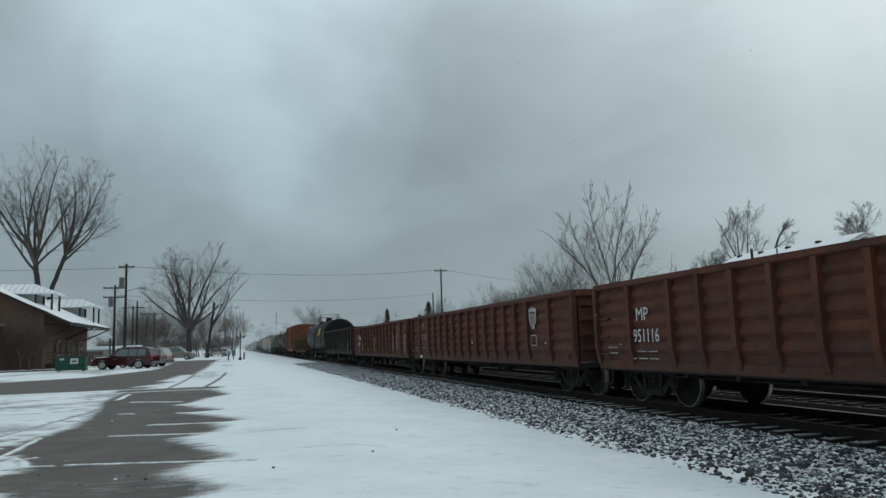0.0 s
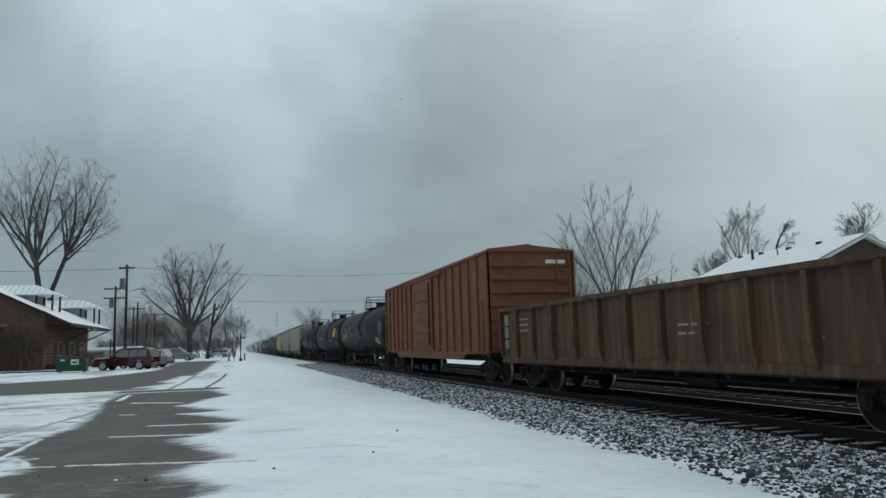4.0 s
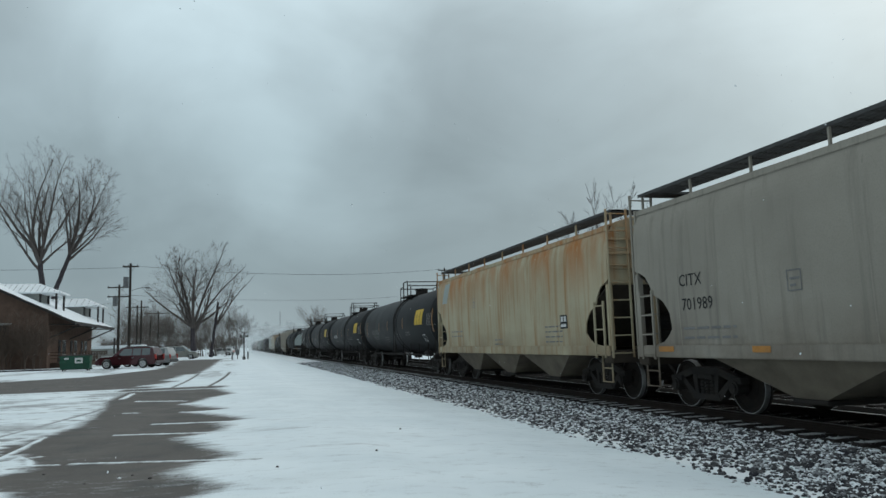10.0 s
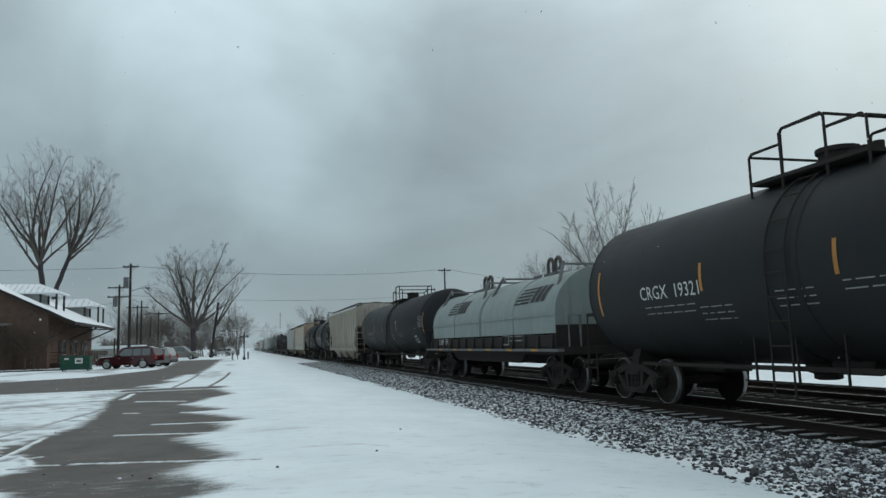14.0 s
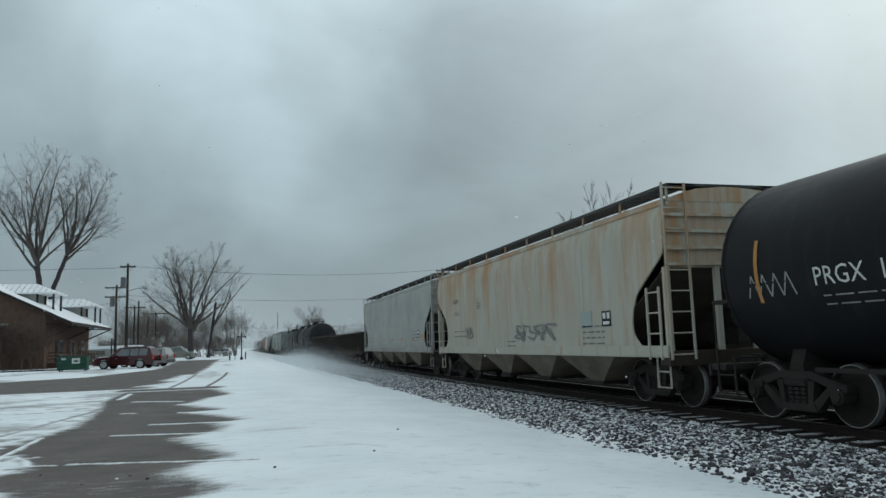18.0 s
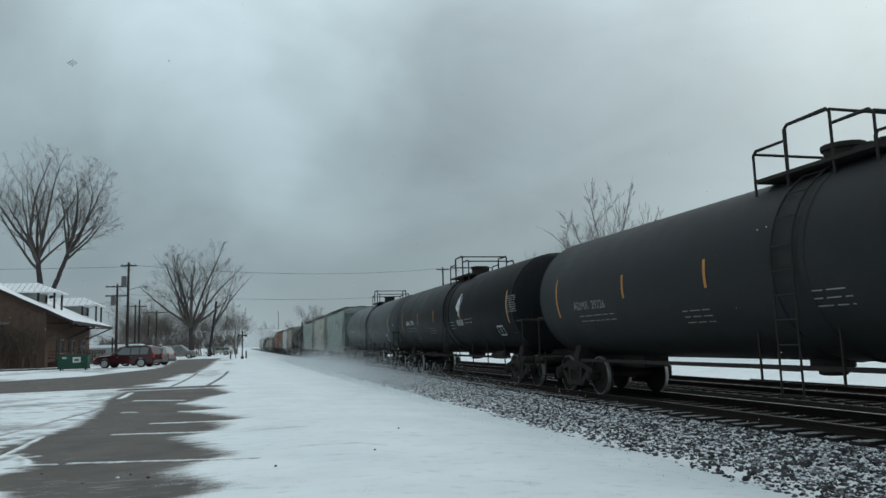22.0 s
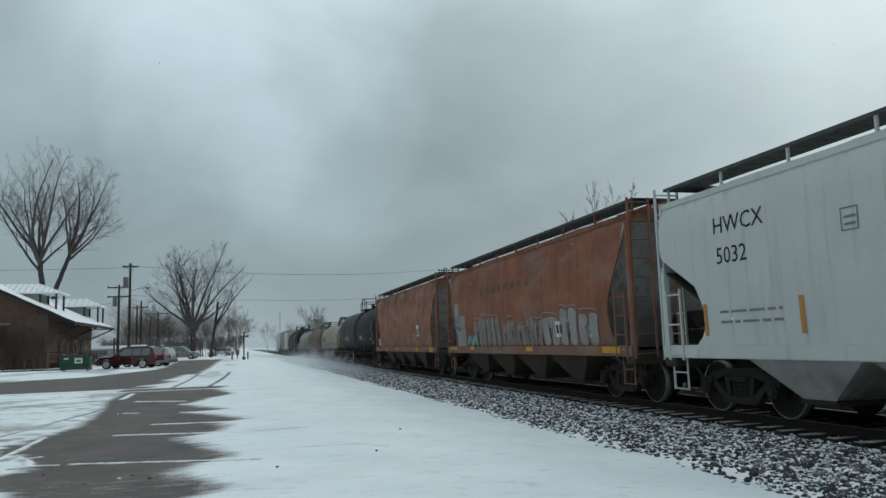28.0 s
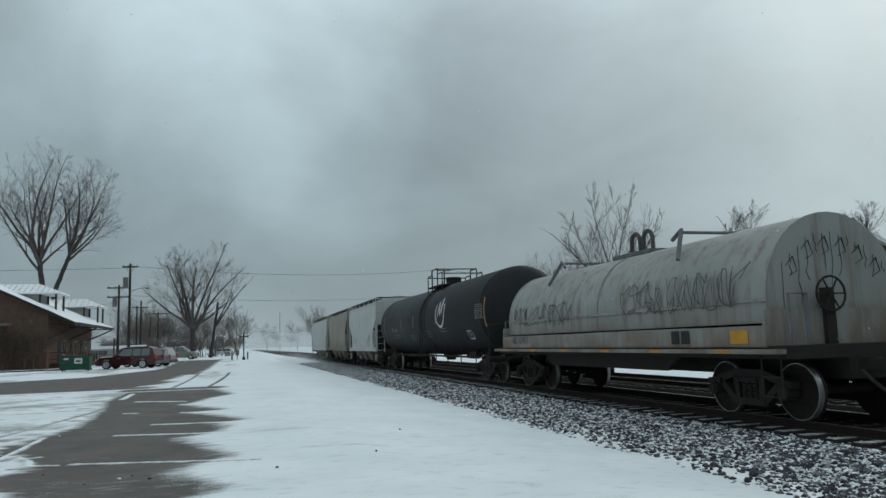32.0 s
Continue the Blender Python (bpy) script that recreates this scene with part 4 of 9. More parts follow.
    # bays
    span = 2 * h - 4.4
    bw = span / bays
    for i in range(bays):
        y0 = -span / 2 + bw * i
        yc = y0 + bw / 2
        g = Geo()
        t, b, gate = z_sill - 0.02, 0.40, min(0.32, bw * 0.14)
        top_pts = [(-w + 0.06, y0 + 0.02, t), (w - 0.06, y0 + 0.02, t), (w - 0.06, y0 + bw - 0.02, t), (-w + 0.06, y0 + bw - 0.02, t)]
        low_pts = [(-1.22, yc - gate, b), (1.22, yc - gate, b), (1.22, yc + gate, b), (-1.22, yc + gate, b)]
        g.loft([low_pts, top_pts])
        bay = part("bay", g, bay_mat or M["underbay"], car)
        part("gate", Geo().box(-1.25, 1.25, yc - gate - 0.05, yc + gate + 0.05, 0.32, 0.398, 0.02), M["steel_dark"], bay)
    part("centre_sill", Geo().box(-0.28, 0.28, -h, h, 0.70, 1.0), M["steel_dark"], car)
    running_gear(car, length, inset)
    return half_width


def boxcar(car, length, mat):
    h, w, z0, z1 = length / 2 - 0.6, 1.52, 1.05, 4.35
    for s in (-1, 1):
        part("side_panel", Geo().box(s * w, s * (w - 0.05), -h, h, z0, z1), mat, car)
        part("side_sill", Geo().extrude_x([(-h, z0 - 0.02), (-h, z0 + 0.1), (h, z0 + 0.1), (h, z0 - 0.02), (h - 2.6, z0 - 0.05), (h - 3.2, z0 - 0.25), (-h + 3.2, z0 - 0.25), (-h + 2.6, z0 - 0.05)], s * (w - 0.02), s * (w + 0.03)), mat, car)
        part("eave", Geo().box(s * (w - 0.05), s * (w + 0.07), -h, h, z1 - 0.05, z1 + 0.06, 0.015), mat, car)
        rib = Geo().extrude_y([(s * w, z0), (s * (w + 0.08), z0 + 0.05), (s * (w + 0.08), z1 - 0.1), (s * w, z1 - 0.05)], -0.06, 0.06).mesh("rib", mat)
        for i in range(18):
            y = -h + 0.08 + (2 * h - 0.16) * i / 17
            if abs(y) < 1.6:
                continue
            part("rib", rib, None, car, at=Matrix.Translation((0, y, 0)))
        door = Geo().box(s * (w + 0.04), s * (w + 0.09), -1.5, 1.5, z0 + 0.1, z1 - 0.18)
        door = part("door", door, mat, car)
        for k in range(6):
            part("door_rib", Geo().box(s * (w + 0.09), s * (w + 0.12), -1.4, 1.4, z0 + 0.4 + 0.45 * k, z0 + 0.5 + 0.45 * k), mat, door)
        part("door_latch", Geo().box(s * (w + 0.10), s * (w + 0.15), -1.2, -1.1, z0 + 0.3, z1 - 0.4), M["steel_dark"], door)
        part("door_track", Geo().box(s * (w + 0.01), s * (w + 0.14), -3.2, 3.2, z1 - 0.18, z1 - 0.10), mat, car)
    for s in (-1, 1):
        g = Geo().box(-w, w, s * h, s * (h - 0.06), z0, z1)
        for k in range(7):
            z = z0 + 0.15 + 0.44 * k
            part("end_rib", Geo().box(-w + 0.06, w - 0.06, s * (h + 0.002), s * (h + 0.08), z, z + 0.2, 0.03), mat, car)
        part("end_panel", g, mat, car)
        ladder(car, mat, -w - 0.05, s * (h - 0.35), z0 - 0.1, z1 - 1.6, 0.42)
        ladder(car, mat, w - 0.4, s * (h + 0.1), z0 - 0.1, z1 - 0.1, 0.45, across=True)
        step_iron(car, M["steel_dark"], s * (h - 0.35))
    g = Geo().extrude_y([(-w - 0.05, z1), (-w - 0.05, z1 + 0.05), (0, z1 + 0.22), (w + 0.05, z1 + 0.05), (w + 0.05, z1)], -h - 0.08, h + 0.08)
    part("roof", g, mat, car)
    for i in range(14):
        y = -h + 2 * h * i / 13
        part("roof_seam", Geo().extrude_y([(-w, z1 + 0.06), (0, z1 + 0.225), (0, z1 + 0.27), (-w, z1 + 0.10)], y - 0.03, y + 0.03), mat, car)
    part("centre_sill", Geo().box(-0.3, 0.3, -h, h, 0.70, 1.04), M["steel_dark"], car)
    running_gear(car, length, 2.0)


def coil_car(car, length, hood_mat, hoods=2, z_top=3.75, deck=1.55, frame_mat=None, belly=False, rings=True, skirt=0.55, nose=0.0, posts=14, wh=1.46, wheel_x=0.1):
    """Coil car: low frame with posts and a walkway, and rounded hoods with lifting brackets."""
    frame_mat = frame_mat or M["steel_dark"]
    h, w = length / 2 - 0.6, 1.50
    for s in (-1, 1):
        g = Geo().box(s * (w - 0.05), s * (w + 0.02), -h + 0.4, h - 0.4, 1.18, deck, 0.01)
        part("side_sill", g, frame_mat, car)
        k = 0 if belly else posts
        for i in range(k):
            y = -h + 0.6 + (2 * h - 1.2) * i / (k - 1)
            part("post", Geo().extrude_y([(s * w, 1.15), (s * (w + 0.12), 1.15), (s * (w + 0.05), deck + 0.02), (s * w, deck + 0.02)], y - 0.06, y + 0.06), frame_mat, car)
        part("walkway", Geo().box(s * (w - 0.02), s * (w + 0.17), -h, h, 1.08, 1.15), M["grey_metal"] if posts else frame_mat, car)
        if belly:
            g = Geo().extrude_x([(-h + 2.45, 1.07), (-h + 3.25, 0.42), (h - 3.25, 0.42), (h - 2.45, 1.07)], s * (w - 0.1), s * (w - 0.02))
        else:
            g = Geo().extrude_x([(-h + 3.0, 1.1), (-h + 3.6, 0.72), (h - 3.6, 0.72), (h - 3.0, 1.1)], s * (w - 0.3), s * (w - 0.2))
        part("fishbelly_sill", g, M["steel_dark"] if not posts else frame_mat if not belly else hood_mat, car)
    part("deck", Geo().box(-w, w, -h, h, 1.0, 1.2), M["steel_dark"], car)
    part("centre_sill", Geo().box(-0.35, 0.35, -h, h, 0.66, 1.0), M["steel_dark"], car)
    for s in (-1, 1):
        part("end_sheet", Geo().box(-w, w, s * (h - 0.42), s * (h - 0.48), 1.2, deck + 0.25), frame_mat, car)
        for x in (-1.3, 1.3):
            part("end_rail", Geo().pipe([(x, s * (h - 0.1), 1.1), (x, s * (h - 0.1), 2.0), (x * 0.75, s * (h - 0.1), 2.0), (x * 0.75, s * (h - 0.1), 1.1)], 0.022, 5), M["grey_metal"], car)
        step_iron(car, M["steel_dark"], s * (h - 0.35))
    g = Geo()
    wy = -h + 0.30
    for i in range(16):
        a, b = 2 * math.pi * i / 16, 2 * math.pi * (i + 1) / 16
        g.rod((wheel_x + 0.28 * math.cos(a), wy, 2.0 + 0.28 * math.sin(a)), (wheel_x + 0.28 * math.cos(b), wy, 2.0 + 0.28 * math.sin(b)), 0.02, 5)
    for i in range(6):
        a = 2 * math.pi * i / 6
        g.rod((wheel_x, wy, 2.0), (wheel_x + 0.28 * math.cos(a), wy, 2.0 + 0.28 * math.sin(a)), 0.014, 5)
    g.box(wheel_x - 0.09, wheel_x + 0.09, wy + 0.03, wy + 0.15, 1.2, 2.1)
    part("brake_wheel", g, M["steel_dark"], car)
    each = (2 * h - 1.0 - nose) / hoods
    zs = deck + skirt
    prof = [(-wh, deck + 0.04), (-wh, zs)]
    rise = z_top - zs
    prof += [(-wh * math.cos(a), zs + rise * math.sin(a)) for a in [math.pi * i / 20 for i in range(1, 20)]]
    prof += [(wh, zs), (wh, deck + 0.04)]

    def hood_x(z):
        if z <= zs:
            return -wh
        q = min(1.0, (z - zs) / rise)
        return -wh * math.cos(math.asin(q))

    for k in range(hoods):
        y0 = -h + 0.5 + nose + each * k + 0.03
        y1 = y0 + each - 0.06
        hood = part("hood", Geo().extrude_y(prof, y0, y1), hood_mat, car, smooth=True)
        for y in (y0 + 0.04, y1 - 0.04, (y0 + y1) / 2):
            band = [(x * 1.012, z + (0.018 if z > zs else 0)) for x, z in prof]
            part("hood_band", Geo().extrude_y(band, y - 0.03, y + 0.03), hood_mat, hood, smooth=True)
        part("hem", Geo().box(-wh - 0.03, -wh - 0.002, y0, y1, zs - 0.03, zs + 0.02), hood_mat, hood)
        yc = (y0 + y1) / 2
        iron = M["grey_metal"] if rings else M["bracket_iron"]
        far = (0.75 if hoods > 1 else 3.0) if rings else 2.2
        lift = 0.16 if rings else 0.34
        for y, d in ((y0 + far, 1), (y1 - far, -1)):
            for sx in (-1, 1):
                part("stacking_bracket", Geo().pipe([(sx * 1.12, y - 0.3 * d, z_top - 0.48), (sx * 0.80, y, z_top + lift), (sx * 0.86, y + 0.25 * d, z_top - 0.02)], 0.045, 6), iron, hood)
            part("tie_bar", Geo().rod((-0.80, y, z_top + lift - 0.05), (0.80, y, z_top + lift - 0.05), 0.035, 6), iron, hood)
        part("hood_saddle", Geo().box(-0.35, 0.35, yc - 0.9, yc + 0.9, z_top - 0.05, z_top + 0.06, 0.02), iron, hood)
        if rings:
            for dy in (-0.28, 0.28):
                pts = [(0, yc + dy - 0.2, z_top + 0.05)] + [(0, yc + dy - 0.2 * math.cos(a), z_top + 0.35 + 0.2 * math.sin(a)) for a in [math.pi * i / 8 for i in range(9)]] + [(0, yc + dy + 0.2, z_top + 0.05)]
                part("lifting_eye", Geo().pipe(pts, 0.055, 6), M["bracket_iron"], hood)
        else:
            for sx in (-1, 1):
                part("lifting_frame", Geo().pipe([(sx * 0.62, yc - 0.34, z_top - 0.14), (sx * 0.30, yc - 0.22, z_top + 0.56), (sx * 0.30, yc + 0.22, z_top + 0.56), (sx * 0.62, yc + 0.34, z_top - 0.14)], 0.055, 6), iron, hood)
            part("lifting_plate", Geo().box(-0.40, 0.40, yc - 0.26, yc + 0.26, z_top + 0.54, z_top + 0.64, 0.02), iron, hood)
            part("lifting_eye", Geo().pipe([(-0.2 * math.cos(a), yc, z_top + 0.30 + 0.2 * math.sin(a)) for a in [2 * math.pi * i / 12 for i in range(13)]], 0.04, 6), iron, hood)
    running_gear(car, length, 2.1)
    return hood_x

# ---- ground, lot and tracks ----
def ground_z(x):
    """Height of the ground across the track: the lot, the fall to the ballast, the flat beyond."""
    pts = [(-400, 0.3), (-30, 0.05), (-4, 0.0), (1.0, -0.01), (3.5, -0.10), (5.4, -0.26), (16.5, -0.30), (24, 0.0), (40, 0.3), (2500, 0.5)]
    for (a, p), (b, q) in zip(pts, pts[1:]):
        if x <= b:
            t = max(0.0, (x - a) / (b - a))
            return p + (q - p) * t
    return pts[-1][1]


def sheet(xs, ys, z_of):
    g = Geo()
    nx = len(xs)
    g.v = [(x, y, z_of(x, y)) for y in ys for x in xs]
    g.f = [(j * nx + i, j * nx + i + 1, (j + 1) * nx + i + 1, (j + 1) * nx + i) for j in range(len(ys) - 1) for i in range(nx - 1)]
    return g


def spread(*runs):
    out = []
    for a, b, step in runs:
        n = max(1, round((b - a) / step))
        out += [a + (b - a) * i / n for i in range(n)]
    return out + [runs[-1][1]]


xs = [-2500, -900, -400, -120, -60] + spread((-30, -8, 2.0), (-8, 6, 0.35), (6, 17, 1.0), (17, 40, 3.0)) + [70, 150, 400, 900, 2500]
ys = [-1500, -600, -200, -80, -40, -20] + spread((-10, 40, 0.4), (40, 120, 2.5), (120, 400, 20)) + [700, 1200, 2500]
ground = new("ground", sheet(xs, ys, lambda x, y: ground_z(x) + (0.018 * noise.noise((x * 0.55, y * 0.25, 0.3)) if -3 < x < 5 else 0.0)).mesh("ground", M["snow"], True))
tagged(ground, "flat ground under a thin cover of fresh snow", "snow", kind="structure")


def lot_material():
    m = bpy.data.materials.new("asphalt_with_drifted_snow")
    m.use_nodes = True
    n, l = m.node_tree.nodes, m.node_tree.links
    b = n["Principled BSDF"]
    at = n.new("ShaderNodeAttribute")
    at.attribute_name = "snow_depth"
    tc = n.new("ShaderNodeTexCoord")

    def nz(sc, detail=4, stretch=None):
        t = n.new("ShaderNodeTexNoise")
        t.inputs["Scale"].default_value, t.inputs["Detail"].default_value = sc, detail
        if stretch:
            mp = n.new("ShaderNodeMapping")
            mp.inputs["Scale"].default_value = stretch
            l.new(tc.outputs["Object"], mp.inputs[0])
            l.new(mp.outputs[0], t.inputs["Vector"])
        else:
            l.new(tc.outputs["Object"], t.inputs["Vector"])
        return t.outputs["Fac"]

    def mix(fac, a, c):
        x = n.new("ShaderNodeMix")
        x.data_type = "RGBA"
        l.new(fac, x.inputs["Factor"])
        for k, v in (("A", a), ("B", c)):
            if isinstance(v, tuple):
                x.inputs[k].default_value = (*v, 1)
            else:
                l.new(v, x.inputs[k])
        return x.outputs["Result"]

    def rng(v, a, c, p=0.0, q=1.0):
        r = n.new("ShaderNodeMapRange")
        r.inputs["From Min"].default_value, r.inputs["From Max"].default_value, r.inputs["To Min"].default_value, r.inputs["To Max"].default_value = a, c, p, q
        l.new(v, r.inputs["Value"])
        return r.outputs[0]

    asphalt = mix(rng(nz(0.7, 5), 0.35, 0.7), (0.066, 0.057, 0.050), (0.098, 0.087, 0.077))
    asphalt = mix(rng(nz(90, 2), 0.5, 0.75, 0, 0.5), asphalt, (0.13, 0.125, 0.12))
    asphalt = mix(rng(nz(1.6, 4), 0.52, 0.72, 0, 0.7), asphalt, (0.036, 0.040, 0.040))
    snow = mix(rng(nz(0.6, 4), 0.35, 0.68), (0.735, 0.80, 0.825), (0.65, 0.72, 0.75))
    snow = mix(rng(nz(0.8, 5, (0.6, 1.2, 1)), 0.54, 0.76, 0, 0.26), snow, (0.50, 0.545, 0.545))
    add = n.new("ShaderNodeMath")
    add.operation = "MULTIPLY_ADD"
    l.new(rng(nz(5, 6, (0.7, 1.3, 1)), 0.3, 0.7, -0.5, 0.5), add.inputs[0])
    add.inputs[1].default_value = 0.40
    l.new(at.outputs["Fac"], add.inputs[2])
    speck = n.new("ShaderNodeMath")
    speck.operation = "MULTIPLY_ADD"
    l.new(rng(nz(45, 3), 0.3, 0.7, -0.5, 0.5), speck.inputs[0])
    speck.inputs[1].default_value = 0.28
    l.new(add.outputs[0], speck.inputs[2])
    fac = rng(speck.outputs[0], 0.20, 0.92)
    l.new(mix(fac, asphalt, snow), b.inputs["Base Color"])
    b.inputs["Roughness"].default_value = 0.82
    bp = n.new("ShaderNodeBump")
    bp.inputs["Strength"].default_value, bp.inputs["Distance"].default_value = 0.3, 0.008
    l.new(nz(110, 2), bp.inputs["Height"])
    l.new(bp.outputs[0], b.inputs["Normal"])
    return m


def soft(a, lo, hi):
    t = np.clip((a - lo) / (hi - lo), 0, 1)
    return t * t * (3 - 2 * t)


def wavy(x, y, k, seed):
    """Smooth noise between about -1 and 1."""
    out = np.zeros_like(x)
    rs = np.random.RandomState(seed)
    amp = 1.0
    for o in range(4):
        for _ in range(3):
            a, p = rs.uniform(0, 2 * np.pi), rs.uniform(0, 6.28)
            out += amp * np.sin(k * (x * np.cos(a) + y * np.sin(a)) + p + 1.3 * np.sin(k * 0.7 * (x * np.sin(a) - y * np.cos(a)) + p * 2))
        k *= 2.1
        amp *= 0.55
    return out / 4.5


def near_line(x, y, x0, y0, x1, y1):
    """Distance from a stretch of straight line."""
    dx, dy = x1 - x0, y1 - y0
    t = np.clip(((x - x0) * dx + (y - y0) * dy) / (dx * dx + dy * dy), 0, 1)
    return np.hypot(x - x0 - t * dx, y - y0 - t * dy)


def snow_on_lot(x, y):
    """1 under snow, 0 on bare asphalt."""
    wob = wavy(x * 0.45, y * 1.6, 1.0, 3) * 0.45 + wavy(x, y, 2.4, 5) * 0.16
    fray = wavy(x, y * 1.8, 3.2, 7) * 0.05
    right = np.interp(y, (7.5, 8.0, 8.5, 9.2, 9.9, 10.2, 11.8, 12.7, 13.2, 14.0, 14.9, 15.3, 16.7, 17.7, 18.1, 20.2, 22.8, 24.0, 27.5),
                      (-0.50, -0.12, -0.32, -0.70, -0.42, -0.10, -0.58, -0.92, -0.45, -0.18, -0.42, 0.14, -0.48, -1.15, -0.28, -1.35, -0.74, -0.2, -0.8)) + fray
    left = np.interp(y, (7.5, 8.6, 9.0, 9.7, 10.0, 10.9, 11.4, 12.5, 13.6, 15.2, 16.8, 19.5, 22.5, 26.4),
                     (-2.05, -2.2, -2.9, -2.9, -2.45, -2.6, -2.8, -3.2, -3.3, -2.98, -2.98, -3.15, -3.55, -3.7)) + fray * 1.3
    near = soft(x, left - 0.28, left + 0.22) * (1 - soft(x, right - 0.42, right + 0.36)) * (1 - soft(y, 27.2, 28.0))
    top = np.interp(x, (-26, -11.8, -8.2, -5.7, -4.5), (39, 43, 46.5, 60, 62)) + 1.2 * wob
    cross = soft(y, 29.3 + 0.4 * wob, 30.4 + 0.4 * wob) * (1 - soft(y, top - 0.8, top + 0.8)) * (1 - soft(x, -3.6 + wob, -2.6 + wob))
    lane = soft(x, -6.3 - 0.05 * np.clip(y - 66, 0, 60) + wob, -5.5 - 0.05 * np.clip(y - 66, 0, 60) + wob) * (1 - soft(x, -2.6 + wob * 0.8, -1.9 + wob * 0.8)) * soft(y, 42 + 3 * wob, 46 + 3 * wob) * (1 - soft(y, 100, 106))
    bare = np.maximum(np.maximum(near, cross), lane)
    link = soft(-np.abs(y - 28.7), -1.0, -0.5) * soft(x, -4.3, -3.9) * (1 - soft(x, -0.9, -0.2))
    bare = np.maximum(bare, link)
    # drifts left lying across the lane
    drift = soft(wavy(x * 0.9, y * 0.35, 0.9, 17), 0.25, 0.6) * soft(y, 30.5, 32) * (1 - soft(y, 40, 44)) * soft(x, -5.6, -4.8)
    bare = bare * (1 - 0.85 * drift)
    for x0, bend, w, a in ((-2.5, 0.012, 0.13, 0.72), (-1.24, 0.036, 0.13, 0.85)):
        t = soft(-np.abs(x - (x0 + bend * (y - 27.3) + 0.14 * np.sin((y - 27.3) * 0.17))), -w, -w + 0.1) * soft(y, 27, 28.5) * (1 - soft(y, 44, 48))
        bare = np.maximum(bare, a * t)
    # scoured patches at the foot of the snowy bay
    scour = soft(wavy(x * 1.1, y * 0.7, 2.2, 14), -0.1, 0.3) * soft(-np.abs(x + 3.15), -0.75, -0.35) * soft(-np.abs(y - 12.2), -1.6, -0.8)
    bare = np.maximum(bare, 0.9 * scour)
    fleck = soft(wavy(x * 0.7, y * 1.1, 4.5, 31), 0.15, 0.7) * (1 - soft(x, -3.0, -2.4)) * (1 - soft(y, 26, 28))
    bare = np.maximum(bare, 0.65 * fleck)
    worn = soft(wavy(x * 0.5, y * 0.9, 2.0, 41), -0.3, 0.5) * (1 - soft(x, -3.4, -2.8)) * (1 - soft(y, 27, 28.5))
    bare = np.maximum(bare, 0.5 * worn)
    for p in ((-4.4, 11.6, -3.93, 14.47), (-3.93, 14.47, -3.31, 18.92), (-3.31, 18.92, -3.2, 21.0)):
        bare = np.maximum(bare, 0.6 * soft(-near_line(x, y, *p), -0.10, -0.03))
    thin = soft(wavy(x * 0.35, y * 1.3, 1.1, 21), 0.25, 0.75) * soft(x, -0.2, 0.6) * (1 - soft(x, 3.0, 4.5)) * (1 - soft(y, 15, 24))
    bare = np.maximum(bare, 0.34 * thin)
    # streaks of drift along joints and painted lines, and two ridges pushed up by wheels
    for x0, y0, x1, y1, w in ((-2.74, 22.28, -1.46, 21.56, 0.10), (-1.38, 20.36, -0.4, 20.3, 0.14), (-2.52, 18.28, -2.2, 18.19, 0.06), (-1.22, 17.74, -0.2, 17.5, 0.09),
                              (-1.59, 15.22, 0.2, 14.87, 0.06), (-2.0, 13.61, -0.2, 13.1, 0.055), (-2.05, 10.45, 0.2, 9.8, 0.035), (-3.2, 10.75, -2.2, 10.42, 0.035),
                              (-3.11, 11.3, -3.13, 13.87, 0.05), (-2.68, 11.06, -2.55, 10.6, 0.04), (-2.9, 11.5, -2.68, 11.06, 0.03), (-3.33, 23.66, -3.38, 26.4, 0.09), (-2.9, 11.2, -2.6, 11.35, 0.03)):
        d = near_line(x, y, x0, y0, x1, y1) + 0.006 * np.sin(x * 23 + y * 3)
        bare = bare * (1 - 0.92 * soft(-d, -w * 1.5, -w * 0.5))
    for x0, y0, x1, y1, w, a in ((-2.7, 10.32, 0.25, 9.74, 0.03, 0.95), (-2.3, 14.98, -0.4, 14.75, 0.03, 0.6), (-2.16, 18.07, -2.0, 20.15, 0.09, 0.5), (-30, 29.2, -3.4, 28.6, 0.10, 0.9)):
        bare = np.maximum(bare, a * soft(-near_line(x, y, x0, y0, x1, y1) - 0.01 * np.sin(x * 31 + y * 5), -w * 1.6, -w * 0.5))
    far = soft(wavy(x * 0.8, y * 0.22, 1.4, 51), -0.2, 0.5) * soft(y, 34, 42) * (1 - soft(x, -1.4, 0.4))
    bare = np.maximum(bare, 0.45 * far)
    dust = 0.14 * soft(wavy(x * 0.5, y, 1.3, 9), 0.1, 0.7)
    return np.clip(1 - bare * (1 - dust), 0, 1)


xs = spread((-26, -9, 0.3), (-9, -4.5, 0.08), (-4.5, 1.0, 0.04), (1.0, 2.4, 0.1))
ys = spread((3.5, 7.4, 0.3), (7.4, 16, 0.04), (16, 32, 0.09), (32, 112, 0.35))
gx, gy = np.meshgrid(np.array(xs), np.array(ys))
depth = snow_on_lot(gx, gy)
edge = np.minimum(soft(gx, -26, -24), 1)
g = sheet(xs, ys, lambda x, y: 0.0)
zz = np.array([ground_z(x) for x in xs])[None, :] + 0.03 + 0.02 * depth - 0.06 * soft(gx, 1.6, 2.4) - 0.06 * soft(gy, 108, 112) - 0.07 * (1 - soft(gx, -26, -24.5)) - 0.07 * (1 - soft(gy, 3.5, 5.0))
g.v = [(a, b, c) for a, b, c in zip(gx.ravel().tolist(), gy.ravel().tolist(), zz.ravel().tolist())]
me = bpy.data.meshes.new("parking_lot")
